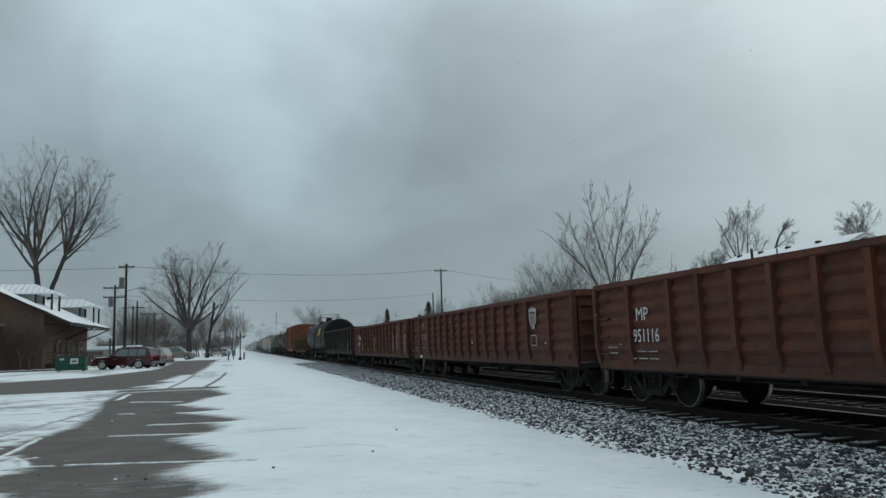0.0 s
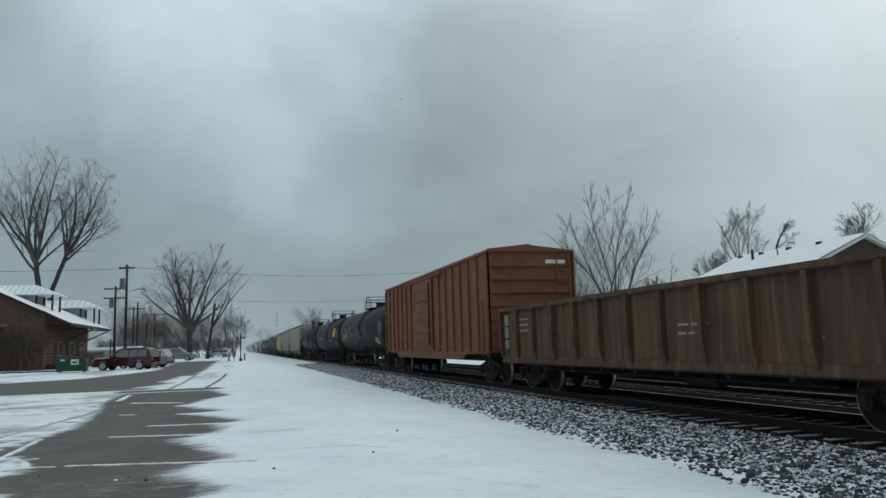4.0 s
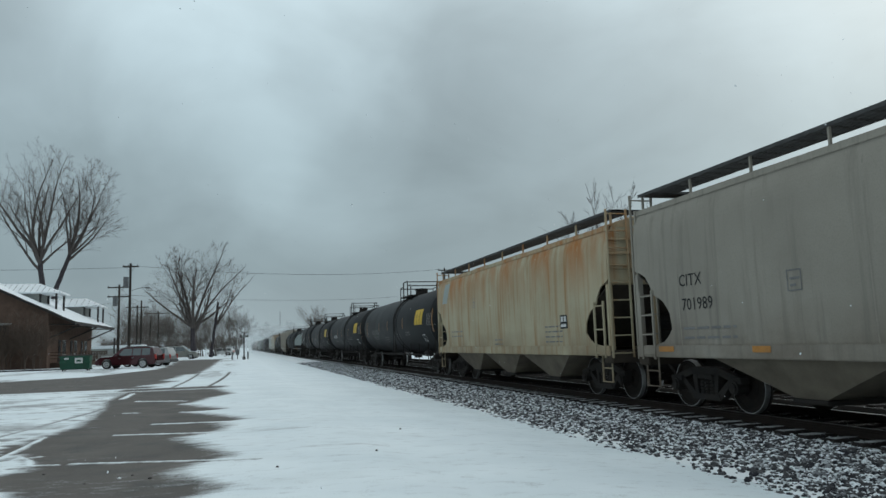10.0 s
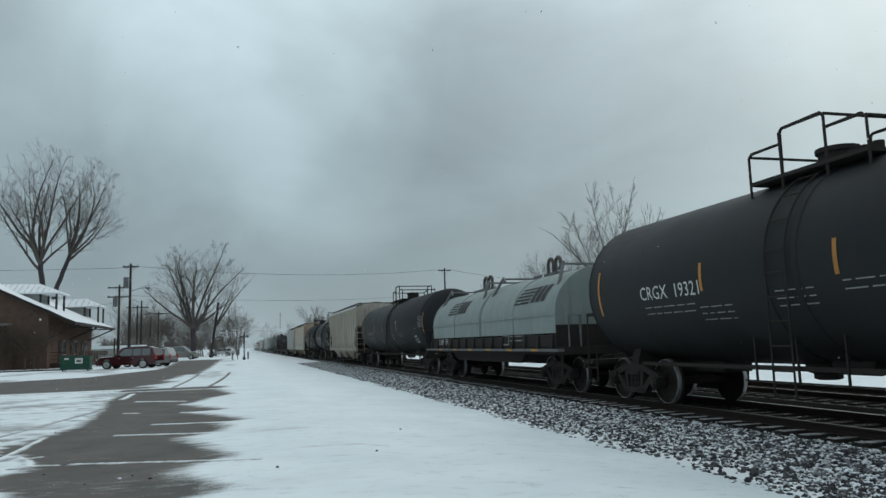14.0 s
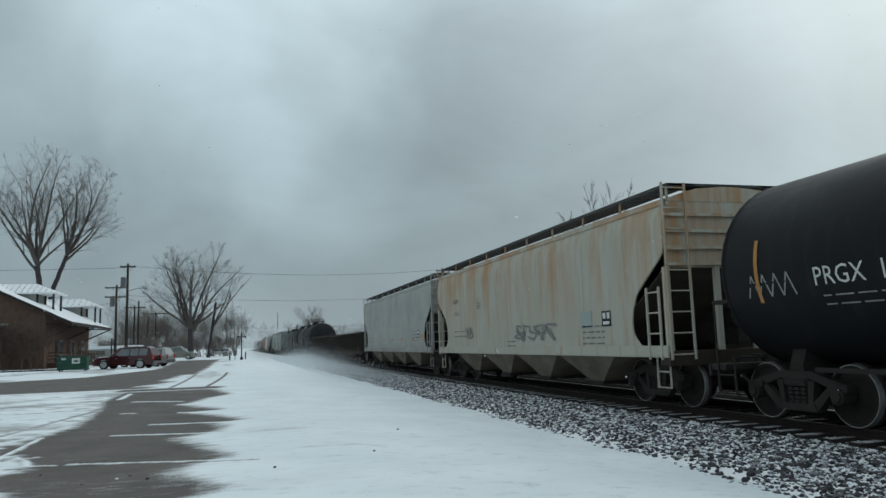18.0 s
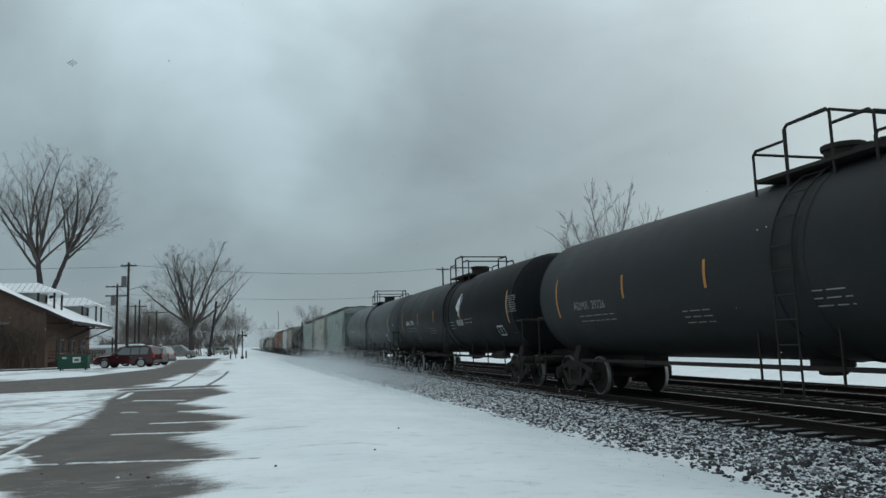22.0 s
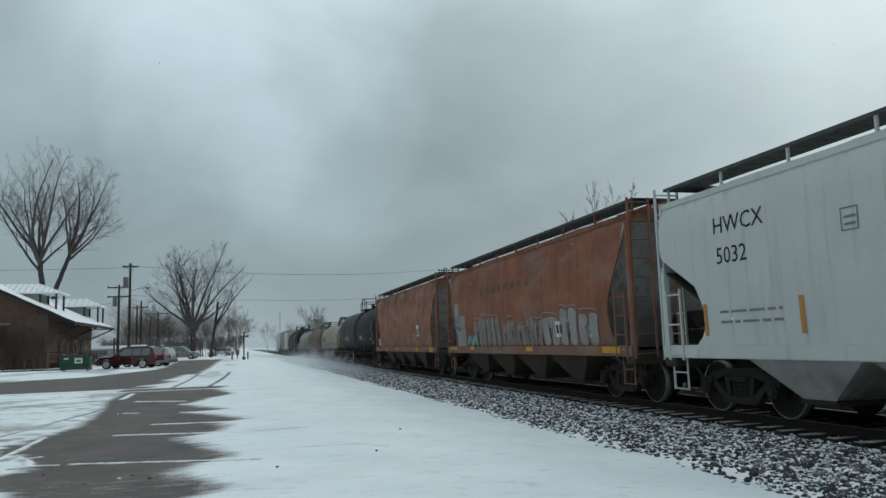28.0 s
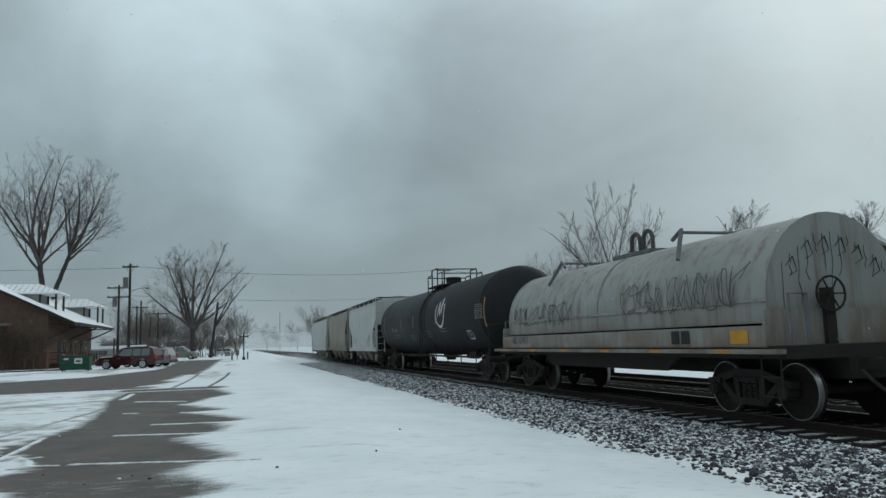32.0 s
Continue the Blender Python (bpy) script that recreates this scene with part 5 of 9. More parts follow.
me.from_pydata(g.v, [], g.f)
me.attributes.new("snow_depth", "FLOAT", "POINT").data.foreach_set("value", depth.ravel())
me.polygons.foreach_set("use_smooth", [True] * len(me.polygons))
me.materials.append(lot_material())
# the snow runs on from the lot over the ground about it
gm = ground.data
gm.attributes.new("snow_depth", "FLOAT", "POINT").data.foreach_set("value", np.ones(len(gm.vertices)))
gm.materials.clear()
gm.materials.append(me.materials[0])
tagged(new("parking_lot", me), "grey asphalt lot with drifts of blown snow", "parking lot", kind="structure")

# track beds
def bed_material():
    """Dark fine stone, with snow caught in its hollows and drifted over its outer foot."""
    m = bpy.data.materials.new("ballast_under_snow")
    m.use_nodes = True
    n, l = m.node_tree.nodes, m.node_tree.links
    tc, sep, mix = n.new("ShaderNodeTexCoord"), n.new("ShaderNodeSeparateXYZ"), n.new("ShaderNodeMix")
    l.new(tc.outputs["Object"], sep.inputs[0])
    foot, lump, fine = n.new("ShaderNodeMapRange"), n.new("ShaderNodeTexNoise"), n.new("ShaderNodeTexNoise")
    for k, v in (("From Min", 5.35), ("From Max", 6.7), ("To Min", 0.55), ("To Max", 0.0)):
        foot.inputs[k].default_value = v
    l.new(sep.outputs["X"], foot.inputs["Value"])
    for t, sc in ((lump, 1.4), (fine, 15.0)):
        t.inputs["Scale"].default_value, t.inputs["Detail"].default_value = sc, 3
        l.new(tc.outputs["Object"], t.inputs["Vector"])
    add, add2, cut = n.new("ShaderNodeMath"), n.new("ShaderNodeMath"), n.new("ShaderNodeMapRange")
    add2.operation = "MULTIPLY_ADD"
    add2.inputs[1].default_value = 0.5
    l.new(foot.outputs[0], add.inputs[0])
    l.new(fine.outputs["Fac"], add.inputs[1])
    l.new(lump.outputs["Fac"], add2.inputs[0])
    l.new(add.outputs[0], add2.inputs[2])
    cut.inputs["From Min"].default_value, cut.inputs["From Max"].default_value = 0.50, 0.64
    l.new(add2.outputs[0], cut.inputs["Value"])
    mix.data_type = "RGBA"
    mix.inputs["A"].default_value = (0.03, 0.031, 0.035, 1)
    mix.inputs["B"].default_value = (0.78, 0.82, 0.84, 1)
    l.new(cut.outputs[0], mix.inputs["Factor"])
    b = n["Principled BSDF"]
    b.inputs["Roughness"].default_value = 0.95
    b.inputs["Specular IOR Level"].default_value = 0.1
    l.new(mix.outputs["Result"], b.inputs["Base Color"])
    return m


for name, xa, xb, x0, lab in (("ballast_bed", 5.35, 7.9, None, "grey ballast shoulder dusted with snow beside the near track"),):
    prof = [(5.3, -0.30), (5.6, -0.255), (6.6, -0.225), (7.6, -0.20), (8.3, -0.20), (8.3, -0.6), (5.3, -0.6)]
    tagged(new(name, Geo().extrude_y(prof, -60, 700).mesh(name, bed_material())), lab, "ballast", kind="structure")
prof = [(8.302, -0.6), (8.302, -0.195), (10.75, -0.195), (11.0, -0.6)]
tagged(new("track_bed", Geo().extrude_y(prof, -60, 700).mesh("track_bed", M["track_bed"])), "dark oily ballast between the rails", "ballast", kind="structure")
prof = [(12.2, -0.6), (12.3, -0.18), (15.1, -0.18), (15.4, -0.6)]
tagged(new("track_bed_far", Geo().extrude_y(prof, -60, 700).mesh("track_bed_far", M["track_bed"])), "dark ballast of the second track", "ballast", kind="structure")


def rail_profile(x):
    return [(x - 0.07, -0.152), (x + 0.07, -0.152), (x + 0.07, -0.137), (x + 0.012, -0.125), (x + 0.012, -0.045), (x + 0.036, -0.035), (x + 0.036, -0.004), (x - 0.036, -0.004), (x - 0.036, -0.035), (x - 0.012, -0.045), (x - 0.012, -0.125), (x - 0.07, -0.137)]


TIE_SNOW = []
for k in range(4):
    rr = random.Random(k)
    rim = [(-1.27, -0.09), (-1.05, -0.10 + rr.uniform(0, 0.03)), (-0.86 + rr.uniform(-0.1, 0.06), -0.05), (-0.90 + rr.uniform(-0.12, 0.04), 0.03), (-1.05, 0.07 + rr.uniform(-0.05, 0.03)), (-1.27, 0.085)]
    n = len(rim)
    g = Geo().add([(x, y, -0.136) for x, y in rim] + [(x * 0.995 - 0.005, y * 0.85, -0.127) for x, y in rim], [(i, (i + 1) % n, n + (i + 1) % n, n + i) for i in range(n)] + [tuple(range(n, 2 * n))])
    TIE_SNOW.append(g.mesh("tie_snow", M["thin_snow"]))
tie = Geo().box(-1.295, 1.295, -0.115, 0.115, -0.33, -0.135, 0.012).mesh("tie", M["tie"])
for name, xc, lab in (("near_track", XC, "railway track with weathered wooden ties under the train"), ("second_track", 13.7, "second railway track with snow between the rails")):
    track = thing(name, lab, "railway track", Matrix.Translation((xc, 0, 0)), kind="structure")
    for s in (-0.7535, 0.7535):
        rail = part("rail", Geo().extrude_y(rail_profile(s), -60, 700), M["rail"], track)
        part("rail_head", Geo().box(s - 0.034, s + 0.034, -60, 700, -0.0038, 0.0), M["rail_head"], rail)
    rest = Geo()
    for i in range(600):
        y = -10 + 0.5 * i
        a = random.uniform(-0.012, 0.012)
        if (2 <= y < 90) if xc == XC else (8 <= y < 40):
            at = pose(random.uniform(-0.05, 0.05), y, random.uniform(-0.006, 0.006), 0, 0, random.uniform(-0.8, 0.8))
            part("tie", tie, None, track, at=at)
            if xc == XC:
                part("tie_snow", TIE_SNOW[i % 4], None, track, at=at)
        else:
            rest.box(-1.29, 1.29, y - 0.115, y + 0.115, -0.33, -0.135)
    tagged(part("far_ties", rest, M["tie"], track), kind="stuff")

def stone_material():
    """Broken stone, each piece of its own grey, some capped with snow."""
    m = bpy.data.materials.new("broken_ballast_stone")
    m.use_nodes = True
    n, l = m.node_tree.nodes, m.node_tree.links
    b = n["Principled BSDF"]
    b.inputs["Roughness"].default_value, b.inputs["Specular IOR Level"].default_value = 0.92, 0.15
    geo, sep, tc = n.new("ShaderNodeNewGeometry"), n.new("ShaderNodeSeparateXYZ"), n.new("ShaderNodeTexCoord")
    l.new(geo.outputs["Normal"], sep.inputs[0])
    own = geo.outputs["Random Per Island"]

    def math_of(op, a, c):
        k = n.new("ShaderNodeMath")
        k.operation = op
        for i, v in enumerate((a, c)):
            if isinstance(v, float):
                k.inputs[i].default_value = v
            else:
                l.new(v, k.inputs[i])
        return k.outputs[0]

    def span(v, a, c):
        r = n.new("ShaderNodeMapRange")
        r.inputs["From Min"].default_value, r.inputs["From Max"].default_value = a, c
        l.new(v, r.inputs["Value"])
        return r.outputs[0]

    def mix_of(fac, a, c):
        x = n.new("ShaderNodeMix")
        x.data_type = "RGBA"
        l.new(fac, x.inputs["Factor"])
        for k, v in (("A", a), ("B", c)):
            if isinstance(v, tuple):
                x.inputs[k].default_value = (*v, 1)
            else:
                l.new(v, x.inputs[k])
        return x.outputs["Result"]

    grit, patch = n.new("ShaderNodeTexNoise"), n.new("ShaderNodeTexNoise")
    for t, sc in ((grit, 60.0), (patch, 3.0)):
        t.inputs["Scale"].default_value, t.inputs["Detail"].default_value = sc, 3
        l.new(tc.outputs["Object"], t.inputs["Vector"])
    stone = mix_of(own, (0.026, 0.027, 0.034), (0.105, 0.104, 0.108))
    stone = mix_of(span(grit.outputs["Fac"], 0.45, 0.7), stone, (0.035, 0.034, 0.037))
    cap = math_of("ADD", math_of("FRACT", math_of("MULTIPLY", own, 7.31), 0.0), math_of("MULTIPLY", math_of("SUBTRACT", patch.outputs["Fac"], 0.5), 0.5))
    cap = math_of("MULTIPLY", span(cap, 0.36, 0.80), span(math_of("ADD", sep.outputs["Z"], math_of("MULTIPLY", math_of("SUBTRACT", grit.outputs["Fac"], 0.5), 1.6)), 0.25, 0.60))
    l.new(mix_of(cap, stone, (0.74, 0.79, 0.82)), b.inputs["Base Color"])
    return m


# loose ballast stones of the shoulder
def stones(name, count, seed, x_range, y_range, size, label):
    rs = np.random.RandomState(seed)
    base = np.array([(1, 0, 0), (-1, 0, 0), (0, 1, 0), (0, -1, 0), (0, 0, 1), (0, 0, -1), (0.62, 0.55, 0.62), (-0.6, 0.5, 0.65), (0.5, -0.65, 0.6), (-0.55, -0.6, 0.6)], float)
    tris = np.array([(6, 4, 8), (6, 8, 0), (6, 0, 2), (6, 2, 4), (7, 2, 1), (7, 1, 9), (7, 9, 4), (7, 4, 2), (8, 4, 9), (8, 9, 3), (8, 3, 0), (9, 1, 3), (0, 5, 2), (2, 5, 1), (1, 5, 3), (3, 5, 0)])
    u = rs.uniform(0, 1, count)
    x = rs.uniform(*x_range, count)
    y = y_range[0] + (y_range[1] - y_range[0]) * u ** 1.5
    z = np.interp(x, [5.3, 5.6, 6.6, 7.6, 8.1, 10.8], [-0.30, -0.255, -0.225, -0.20, -0.20, -0.195])
    s = rs.uniform(*size, count)
    keep = (x > 5.25 + 1.25 * rs.uniform(0, 1, count) ** 1.2 + 0.15 * np.sin(y * 0.8) + 0.1 * np.sin(y * 2.3))
    x, y, z, s = x[keep], y[keep], z[keep], s[keep]
    n = len(x)
    ang = rs.uniform(0, 2 * np.pi, n)
    sc = rs.uniform(0.65, 1.25, (n, 3))
    jit = rs.uniform(0.75, 1.2, (n, len(base)))
    p = base[None] * jit[..., None] * sc[:, None] * s[:, None, None]
    c, d = np.cos(ang)[:, None], np.sin(ang)[:, None]
    q = np.stack([p[..., 0] * c - p[..., 1] * d + x[:, None], p[..., 0] * d + p[..., 1] * c + y[:, None], p[..., 2] * 0.8 + z[:, None] + 0.2 * s[:, None]], -1)
    f = (tris[None] + (np.arange(n) * len(base))[:, None, None]).reshape(-1, 3)
    me = bpy.data.meshes.new(name)
    me.from_pydata(q.reshape(-1, 3).tolist(), [], f.tolist())
    me.materials.append(STONE)
    return tagged(new(name, me), label, "ballast", kind="stuff")


STONE = stone_material()
stones("ballast_stones", 44000, 4, (5.2, 8.12), (3.5, 75), (0.020, 0.050), "loose grey ballast stones dusted with snow")
stones("track_stones", 5000, 8, (8.1, 10.7), (3.5, 40), (0.02, 0.035), "dark stones between the ties")


# ---- bare trees ----
class Branches:
    """Tapered tubes of one bare tree, built as bulk vertices."""

    def __init__(self):
        self.v, self.f = [], []

    def tube(self, a, b, ra, rb, n):
        d = (b - a)
        if d.length < 1e-5:
            return
        d.normalize()
        u = d.orthogonal().normalized()
        w = d.cross(u)
        k = len(self.v)
        for p, r in ((a, ra), (b, rb)):
            for i in range(n):
                t = 2 * math.pi * i / n
                self.v.append(p + (u * math.cos(t) + w * math.sin(t)) * r)
        for i in range(n):
            self.f.append((k + i, k + (i + 1) % n, k + n + (i + 1) % n, k + n + i))


def grow(br, rnd, p, d, length, r, level, up, spread_a, fine):
    """One limb: nearly straight, rising a little, giving off smaller limbs that shorten towards its tip."""
    steps = (3, 5, 6, 6, 6, 6)[level]
    n = 7 if r > 0.09 else (5 if r > 0.03 else 3)
    q, r0 = p, r
    bend = Vector((rnd.gauss(0, 1), rnd.gauss(0, 1), rnd.gauss(0, 0.4))) * 0.025
    turn = rnd.uniform(0, 2 * math.pi)
    for i in range(steps):
        wob = Vector((rnd.gauss(0, 1), rnd.gauss(0, 1), rnd.gauss(0, 1))) * (0.085 if level else 0.16)
        d = (d + wob + bend + Vector((0, 0, up))).normalized()
        e = q + d * (length / steps)
        r1 = max(fine * 0.7, r0 * (0.82 if level else 0.75))
        br.tube(q, e, r0, r1, n)
        if level and i >= (1 if level > 1 else 0):
            side = d.orthogonal().normalized()
            turn += 2.4 + rnd.uniform(-0.5, 0.5)
            side.rotate(Matrix.Rotation(turn, 3, d))
            a = rnd.uniform(0.6, 1.1) * spread_a
            nd = (d * math.cos(a) + side * math.sin(a)).normalized()
            ln = length * (0.74 - 0.42 * i / steps) * rnd.uniform(0.75, 1.15)
            grow(br, rnd, e, nd, ln, max(fine, r1 * rnd.uniform(0.5, 0.68)), level - 1, up, spread_a, fine)
        q, r0 = e, r1


def tree(name, m, label, seed, trunk_h, r, limbs, limb_len, levels=3, up=0.08, spread_a=0.75, tilt=0.35, lean=(0, 0), fine=0.008, trunks=1, group="", low=0.55, far=False):
    t = thing(name, label, "tree", m, group)
    rnd = random.Random(seed)
    trunk, crown = Branches(), Branches()
    for k in range(trunks):
        p = Vector((k * 0.6, 0, -0.1))
        d = Vector((lean[0] + (0.25 * k - 0.1 * (trunks > 1)), lean[1], 1)).normalized()
        rr = r
        seg = 6
        for i in range(seg):
            d2 = (d + Vector((rnd.gauss(0, 0.05), rnd.gauss(0, 0.05), 0.05))).normalized()
            e = p + d2 * (trunk_h / seg)
            trunk.tube(p, e, rr * (1.25 if i == 0 else 1.0), rr * 0.93, 12)
            if i / seg >= low:
                for _ in range(max(1, limbs // 4)):
                    a = rnd.uniform(0, 2 * math.pi)
                    nd = Vector((math.cos(a) * tilt * 1.3, math.sin(a) * tilt * 1.3, 1)).normalized()
                    grow(crown, rnd, e, nd, limb_len * rnd.uniform(0.6, 0.9), rr * 0.45, levels, up, spread_a, fine)
            p, d, rr = e, d2, rr * 0.93
        for i in range(limbs):
            a = 2 * math.pi * (i + rnd.uniform(-0.3, 0.3)) / limbs
            nd = Vector((math.cos(a) * tilt * rnd.uniform(0.6, 1.3), math.sin(a) * tilt * rnd.uniform(0.6, 1.3), 1)).normalized()
            grow(crown, rnd, p, nd, limb_len * rnd.uniform(0.8, 1.1), rr * rnd.uniform(0.5, 0.7), levels, up, spread_a, fine)
    for nm, b, mt in (("trunk", trunk, M["bark"]), ("crown", crown, M["hazed_twig" if far else "twig"])):
        me = bpy.data.meshes.new(nm)
        me.from_pydata([tuple(v) for v in b.v], [], b.f)
        me.materials.append(mt)
        part(nm, me, None, t)
    return t


for x, y, r, dark in ((-0.95, 8.9, 0.022, 1), (-1.17, 9.22, 0.016, 1), (-1.28, 9.05, 0.022, 0), (-2.2, 9.75, 0.015, 1), (-1.6, 8.85, 0.013, 1), (0.42, 8.95, 0.02, 1), (1.75, 9.9, 0.018, 1), (2.6, 12.4, 0.02, 1)):
    g = Geo().loft([[(r * k * math.cos(a) * (1 + 0.2 * math.sin(3 * a)), r * k * math.sin(a), r * z) for a in [math.pi * i / 4 for i in range(8)]] for k, z in ((0.7, 0), (1.0, 0.35), (0.8, 0.8), (0.3, 1.0))])
    solid("pebble", g, M["trim" if dark else "roof_snow"], "small dark stone lying on the lot" if dark else "small lump of packed snow on asphalt", "stone", pose(x, y, ground_z(x) + 0.028 + (0.02 if x > -0.1 else 0)), "loose pebbles")

# trees
def crown_tree(m, label, seed, trunk, r, limbs, blobs, levels=3, fine=0.010, shoots=8, sway=(0.0, 0.0), fork=(0.42, 0.82), far=False):
    """A bare tree: limbs started from the trunk run out to the edge of the crown, and each bears side branches, shorter towards its tip.
    trunk: points from the ground up; limbs: (share of the trunk's height, turn, tilt); blobs: the crown's lobes (x, y, z, rx, ry, rz)."""
    t = thing("tree", label, "tree", m, "bare trees")
    rnd = random.Random(seed)
    trunk_b, crown_b = Branches(), Branches()

    def inside(p):
        return any(((p.x - a) / d) ** 2 + ((p.y - b) / e) ** 2 + ((p.z - c) / f) ** 2 < 1 for a, b, c, d, e, f in blobs)

    heart = Vector(trunk[-1])

    def wob(k):
        return Vector((rnd.gauss(0, k), rnd.gauss(0, k), rnd.gauss(0, k)))

    def bough(p, d, length, thick, level):
        n = (3, 4, 6, 9)[level]
        q, side = p, rnd.uniform(0, 6.28)
        thin = max(fine, thick * 0.10)
        bend = wob(0.05)
        for i in range(n):
            f = (i + 1) / n
            d = (d + wob((0.16, 0.13, 0.10, 0.07)[level]) + bend + Vector((sway[0] * f, sway[1] * f, 0.05))).normalized()
            e = q + d * (length / n)
            ra, rb = thick + (thin - thick) * i / n, thick + (thin - thick) * f
            crown_b.tube(q, e, ra, rb, 7 if ra > 0.08 else (5 if ra > 0.035 else 3))
            if level and f > (0.12 if level > 1 else 0.2):
                for _ in range(max(1, round(shoots / n * 1.3))):
                    side += 2.4 + rnd.uniform(-0.5, 0.5)
                    o = d.orthogonal().normalized()
                    o.rotate(Matrix.Rotation(side, 3, d))
                    a = rnd.uniform(*fork)
                    nd = (d * math.cos(a) + o * math.sin(a) + Vector((0, 0, 0.08))).normalized()
                    ln = length * (0.68 - 0.36 * f) * rnd.uniform(0.65, 1.15)
                    for _ in range(5):
                        if inside(heart + (e + nd * ln - heart) * (0.9 if level == 1 else 1.0)):
                            break
                        ln *= 0.75
                    if ln > 0.12:
                        bough(e.lerp(q, rnd.random() * 0.5), nd, ln, max(fine, rb * rnd.uniform(0.34, 0.5)), level - 1)
            q = e

    path = [Vector(p) for p in trunk]
    steps = []
    for a, b in zip(path, path[1:]):
        steps += [a.lerp(b, k / 6) + wob(0.03) for k in range(6)]
    steps.append(path[-1])
    n = len(steps) - 1
    for k in range(n):
        trunk_b.tube(steps[k], steps[k + 1], r * (1.0 - 0.3 * k / n) * (1.3 if k == 0 else 1.0), r * (1.0 - 0.3 * (k + 1) / n), 12)
    for share, turn, tilt in limbs:
        p = steps[min(n, round(share * n))]
        d = Vector((math.cos(radians(turn)) * math.sin(radians(tilt)), math.sin(radians(turn)) * math.sin(radians(tilt)), math.cos(radians(tilt))))
        reach, last = 0.0, 1.0
        while reach < 16:
            reach += 0.25
            if inside(p + d * reach):
                last = reach
        bough(p, d, last * rnd.uniform(0.82, 0.95), r * rnd.uniform(0.42, 0.56), levels)
    for nm, b, mt in (("trunk", trunk_b, M["bark"]), ("crown", crown_b, M["hazed_twig" if far else "twig"])):
        me = bpy.data.meshes.new(nm)
        me.from_pydata([tuple(v) for v in b.v], [], b.f)
        me.materials.append(mt)
        part(nm, me, None, t)
    return t


crown_tree(pose(-22.1, 95, 0.1), "tall bare tree with spreading crown behind the depot", 11, [(0, 0, -0.1), (-0.1, 0, 8.6), (-0.5, 0, 12.2)], 0.38,
           [(0.97, 180, 34), (0.86, 186, 50), (1.0, 120, 16), (1.0, 20, 8), (1.0, 300, 26), (0.99, 5, 22), (1.0, 170, 20), (0.9, 200, 40), (0.94, 250, 30), (0.92, 0, 34)],
           [(-2.2, 0, 20.8, 6.6, 4.8, 6.7), (1.2, 0, 20.2, 3.4, 3.4, 6.2), (-5.8, 0, 18.8, 4.2, 3.4, 4.4)], 3, 0.007, 6, fork=(0.40, 0.82))
crown_tree(pose(-22.9, 98, 0.1), "tall bare tree leaning away from its neighbour", 23, [(0, 0, -0.1), (1.4, 0, 9.0), (2.8, 0, 13.2)], 0.32,
           [(0.98, 5, 50), (1.0, 0, 37), (1.0, 10, 24), (1.0, 150, 5), (1.0, 260, 22), (1.0, 60, 12), (0.92, 0, 58), (1.0, 320, 30)],
           [(5.0, 0, 20.2, 4.2, 3.8, 6.0), (8.0, 0, 19.8, 2.4, 2.4, 4.3), (6.6, 0, 16.8, 3.2, 2.4, 2.6)], 3, 0.007, 6, fork=(0.40, 0.82))
crown_tree(pose(-7.4, 130, 0.1), "wide bare tree dividing low into many limbs", 37, [(0, 0, -0.1), (-0.2, 0, 4.8)], 0.52,
           [(1.0, 180, 42), (1.0, 170, 28), (1.0, 150, 12), (1.0, 20, 6), (1.0, 0, 17), (1.0, 10, 28), (0.9, 0, 40), (1.0, 265, 26), (1.0, 185, 18), (0.95, 175, 54), (1.0, 350, 48)],
           [(-2.4, 0, 13.6, 5.6, 4.8, 5.9), (3.0, 0, 14.2, 4.9, 4.2, 6.4), (-5.4, 0, 12.6, 3.1, 2.8, 4.2), (4.2, 0, 10.2, 3.0, 2.4, 2.8)], 3, 0.009, 6, fork=(0.40, 0.82))
crown_tree(pose(-4.8, 133, 0.1), "slender leaning bare tree with a broken top beside the lot", 41, [(0, 0, -0.1), (0.5, 0, 4.0), (1.2, 0, 9.3)], 0.28,
           [(0.55, 0, 26), (0.62, 0, 20), (0.66, 0, 52)],
           [(5.0, 0, 13.8, 1.7, 1.6, 3.9), (4.4, 0, 9.0, 1.9, 1.4, 1.7), (3.2, 0, 11.5, 1.3, 1.2, 2.2)], 3, 0.012, 6)
crown_tree(pose(27.2, 50, 0.0), "bare tree with fans of upright branches beyond the tracks", 53, [(0, 0, -0.1), (0.2, 0, 2.2)], 0.2,
           [(1.0, 180, 40), (1.0, 175, 29), (1.0, 170, 18), (1.0, 150, 8), (1.0, 30, 6), (1.0, 5, 14), (1.0, 0, 22), (0.9, 260, 16), (1.0, 0, 38)],
           [(-1.8, 0, 8.9, 2.8, 2.2, 3.0), (0.2, 0, 9.6, 2.2, 2.0, 4.4), (1.9, 0, 10.6, 1.4, 1.3, 4.8), (3.5, 0, 10.8, 1.3, 1.1, 3.5), (3.2, 0, 7.4, 1.8, 1.4, 1.6)], 3, 0.007, 6, fork=(0.28, 0.6))
crown_tree(pose(33.2, 54, 0.0), "low bare tree beside the snowy roof", 57, [(0, 0, -0.1), (0.2, 0, 3.2)], 0.11,
           [(1.0, 0, 30), (1.0, 180, 26), (1.0, 90, 10)], [(2.4, 0, 7.4, 1.0, 0.9, 1.7), (-0.4, 0, 5.4, 1.9, 1.4, 1.3)], 3, 0.009, 6)
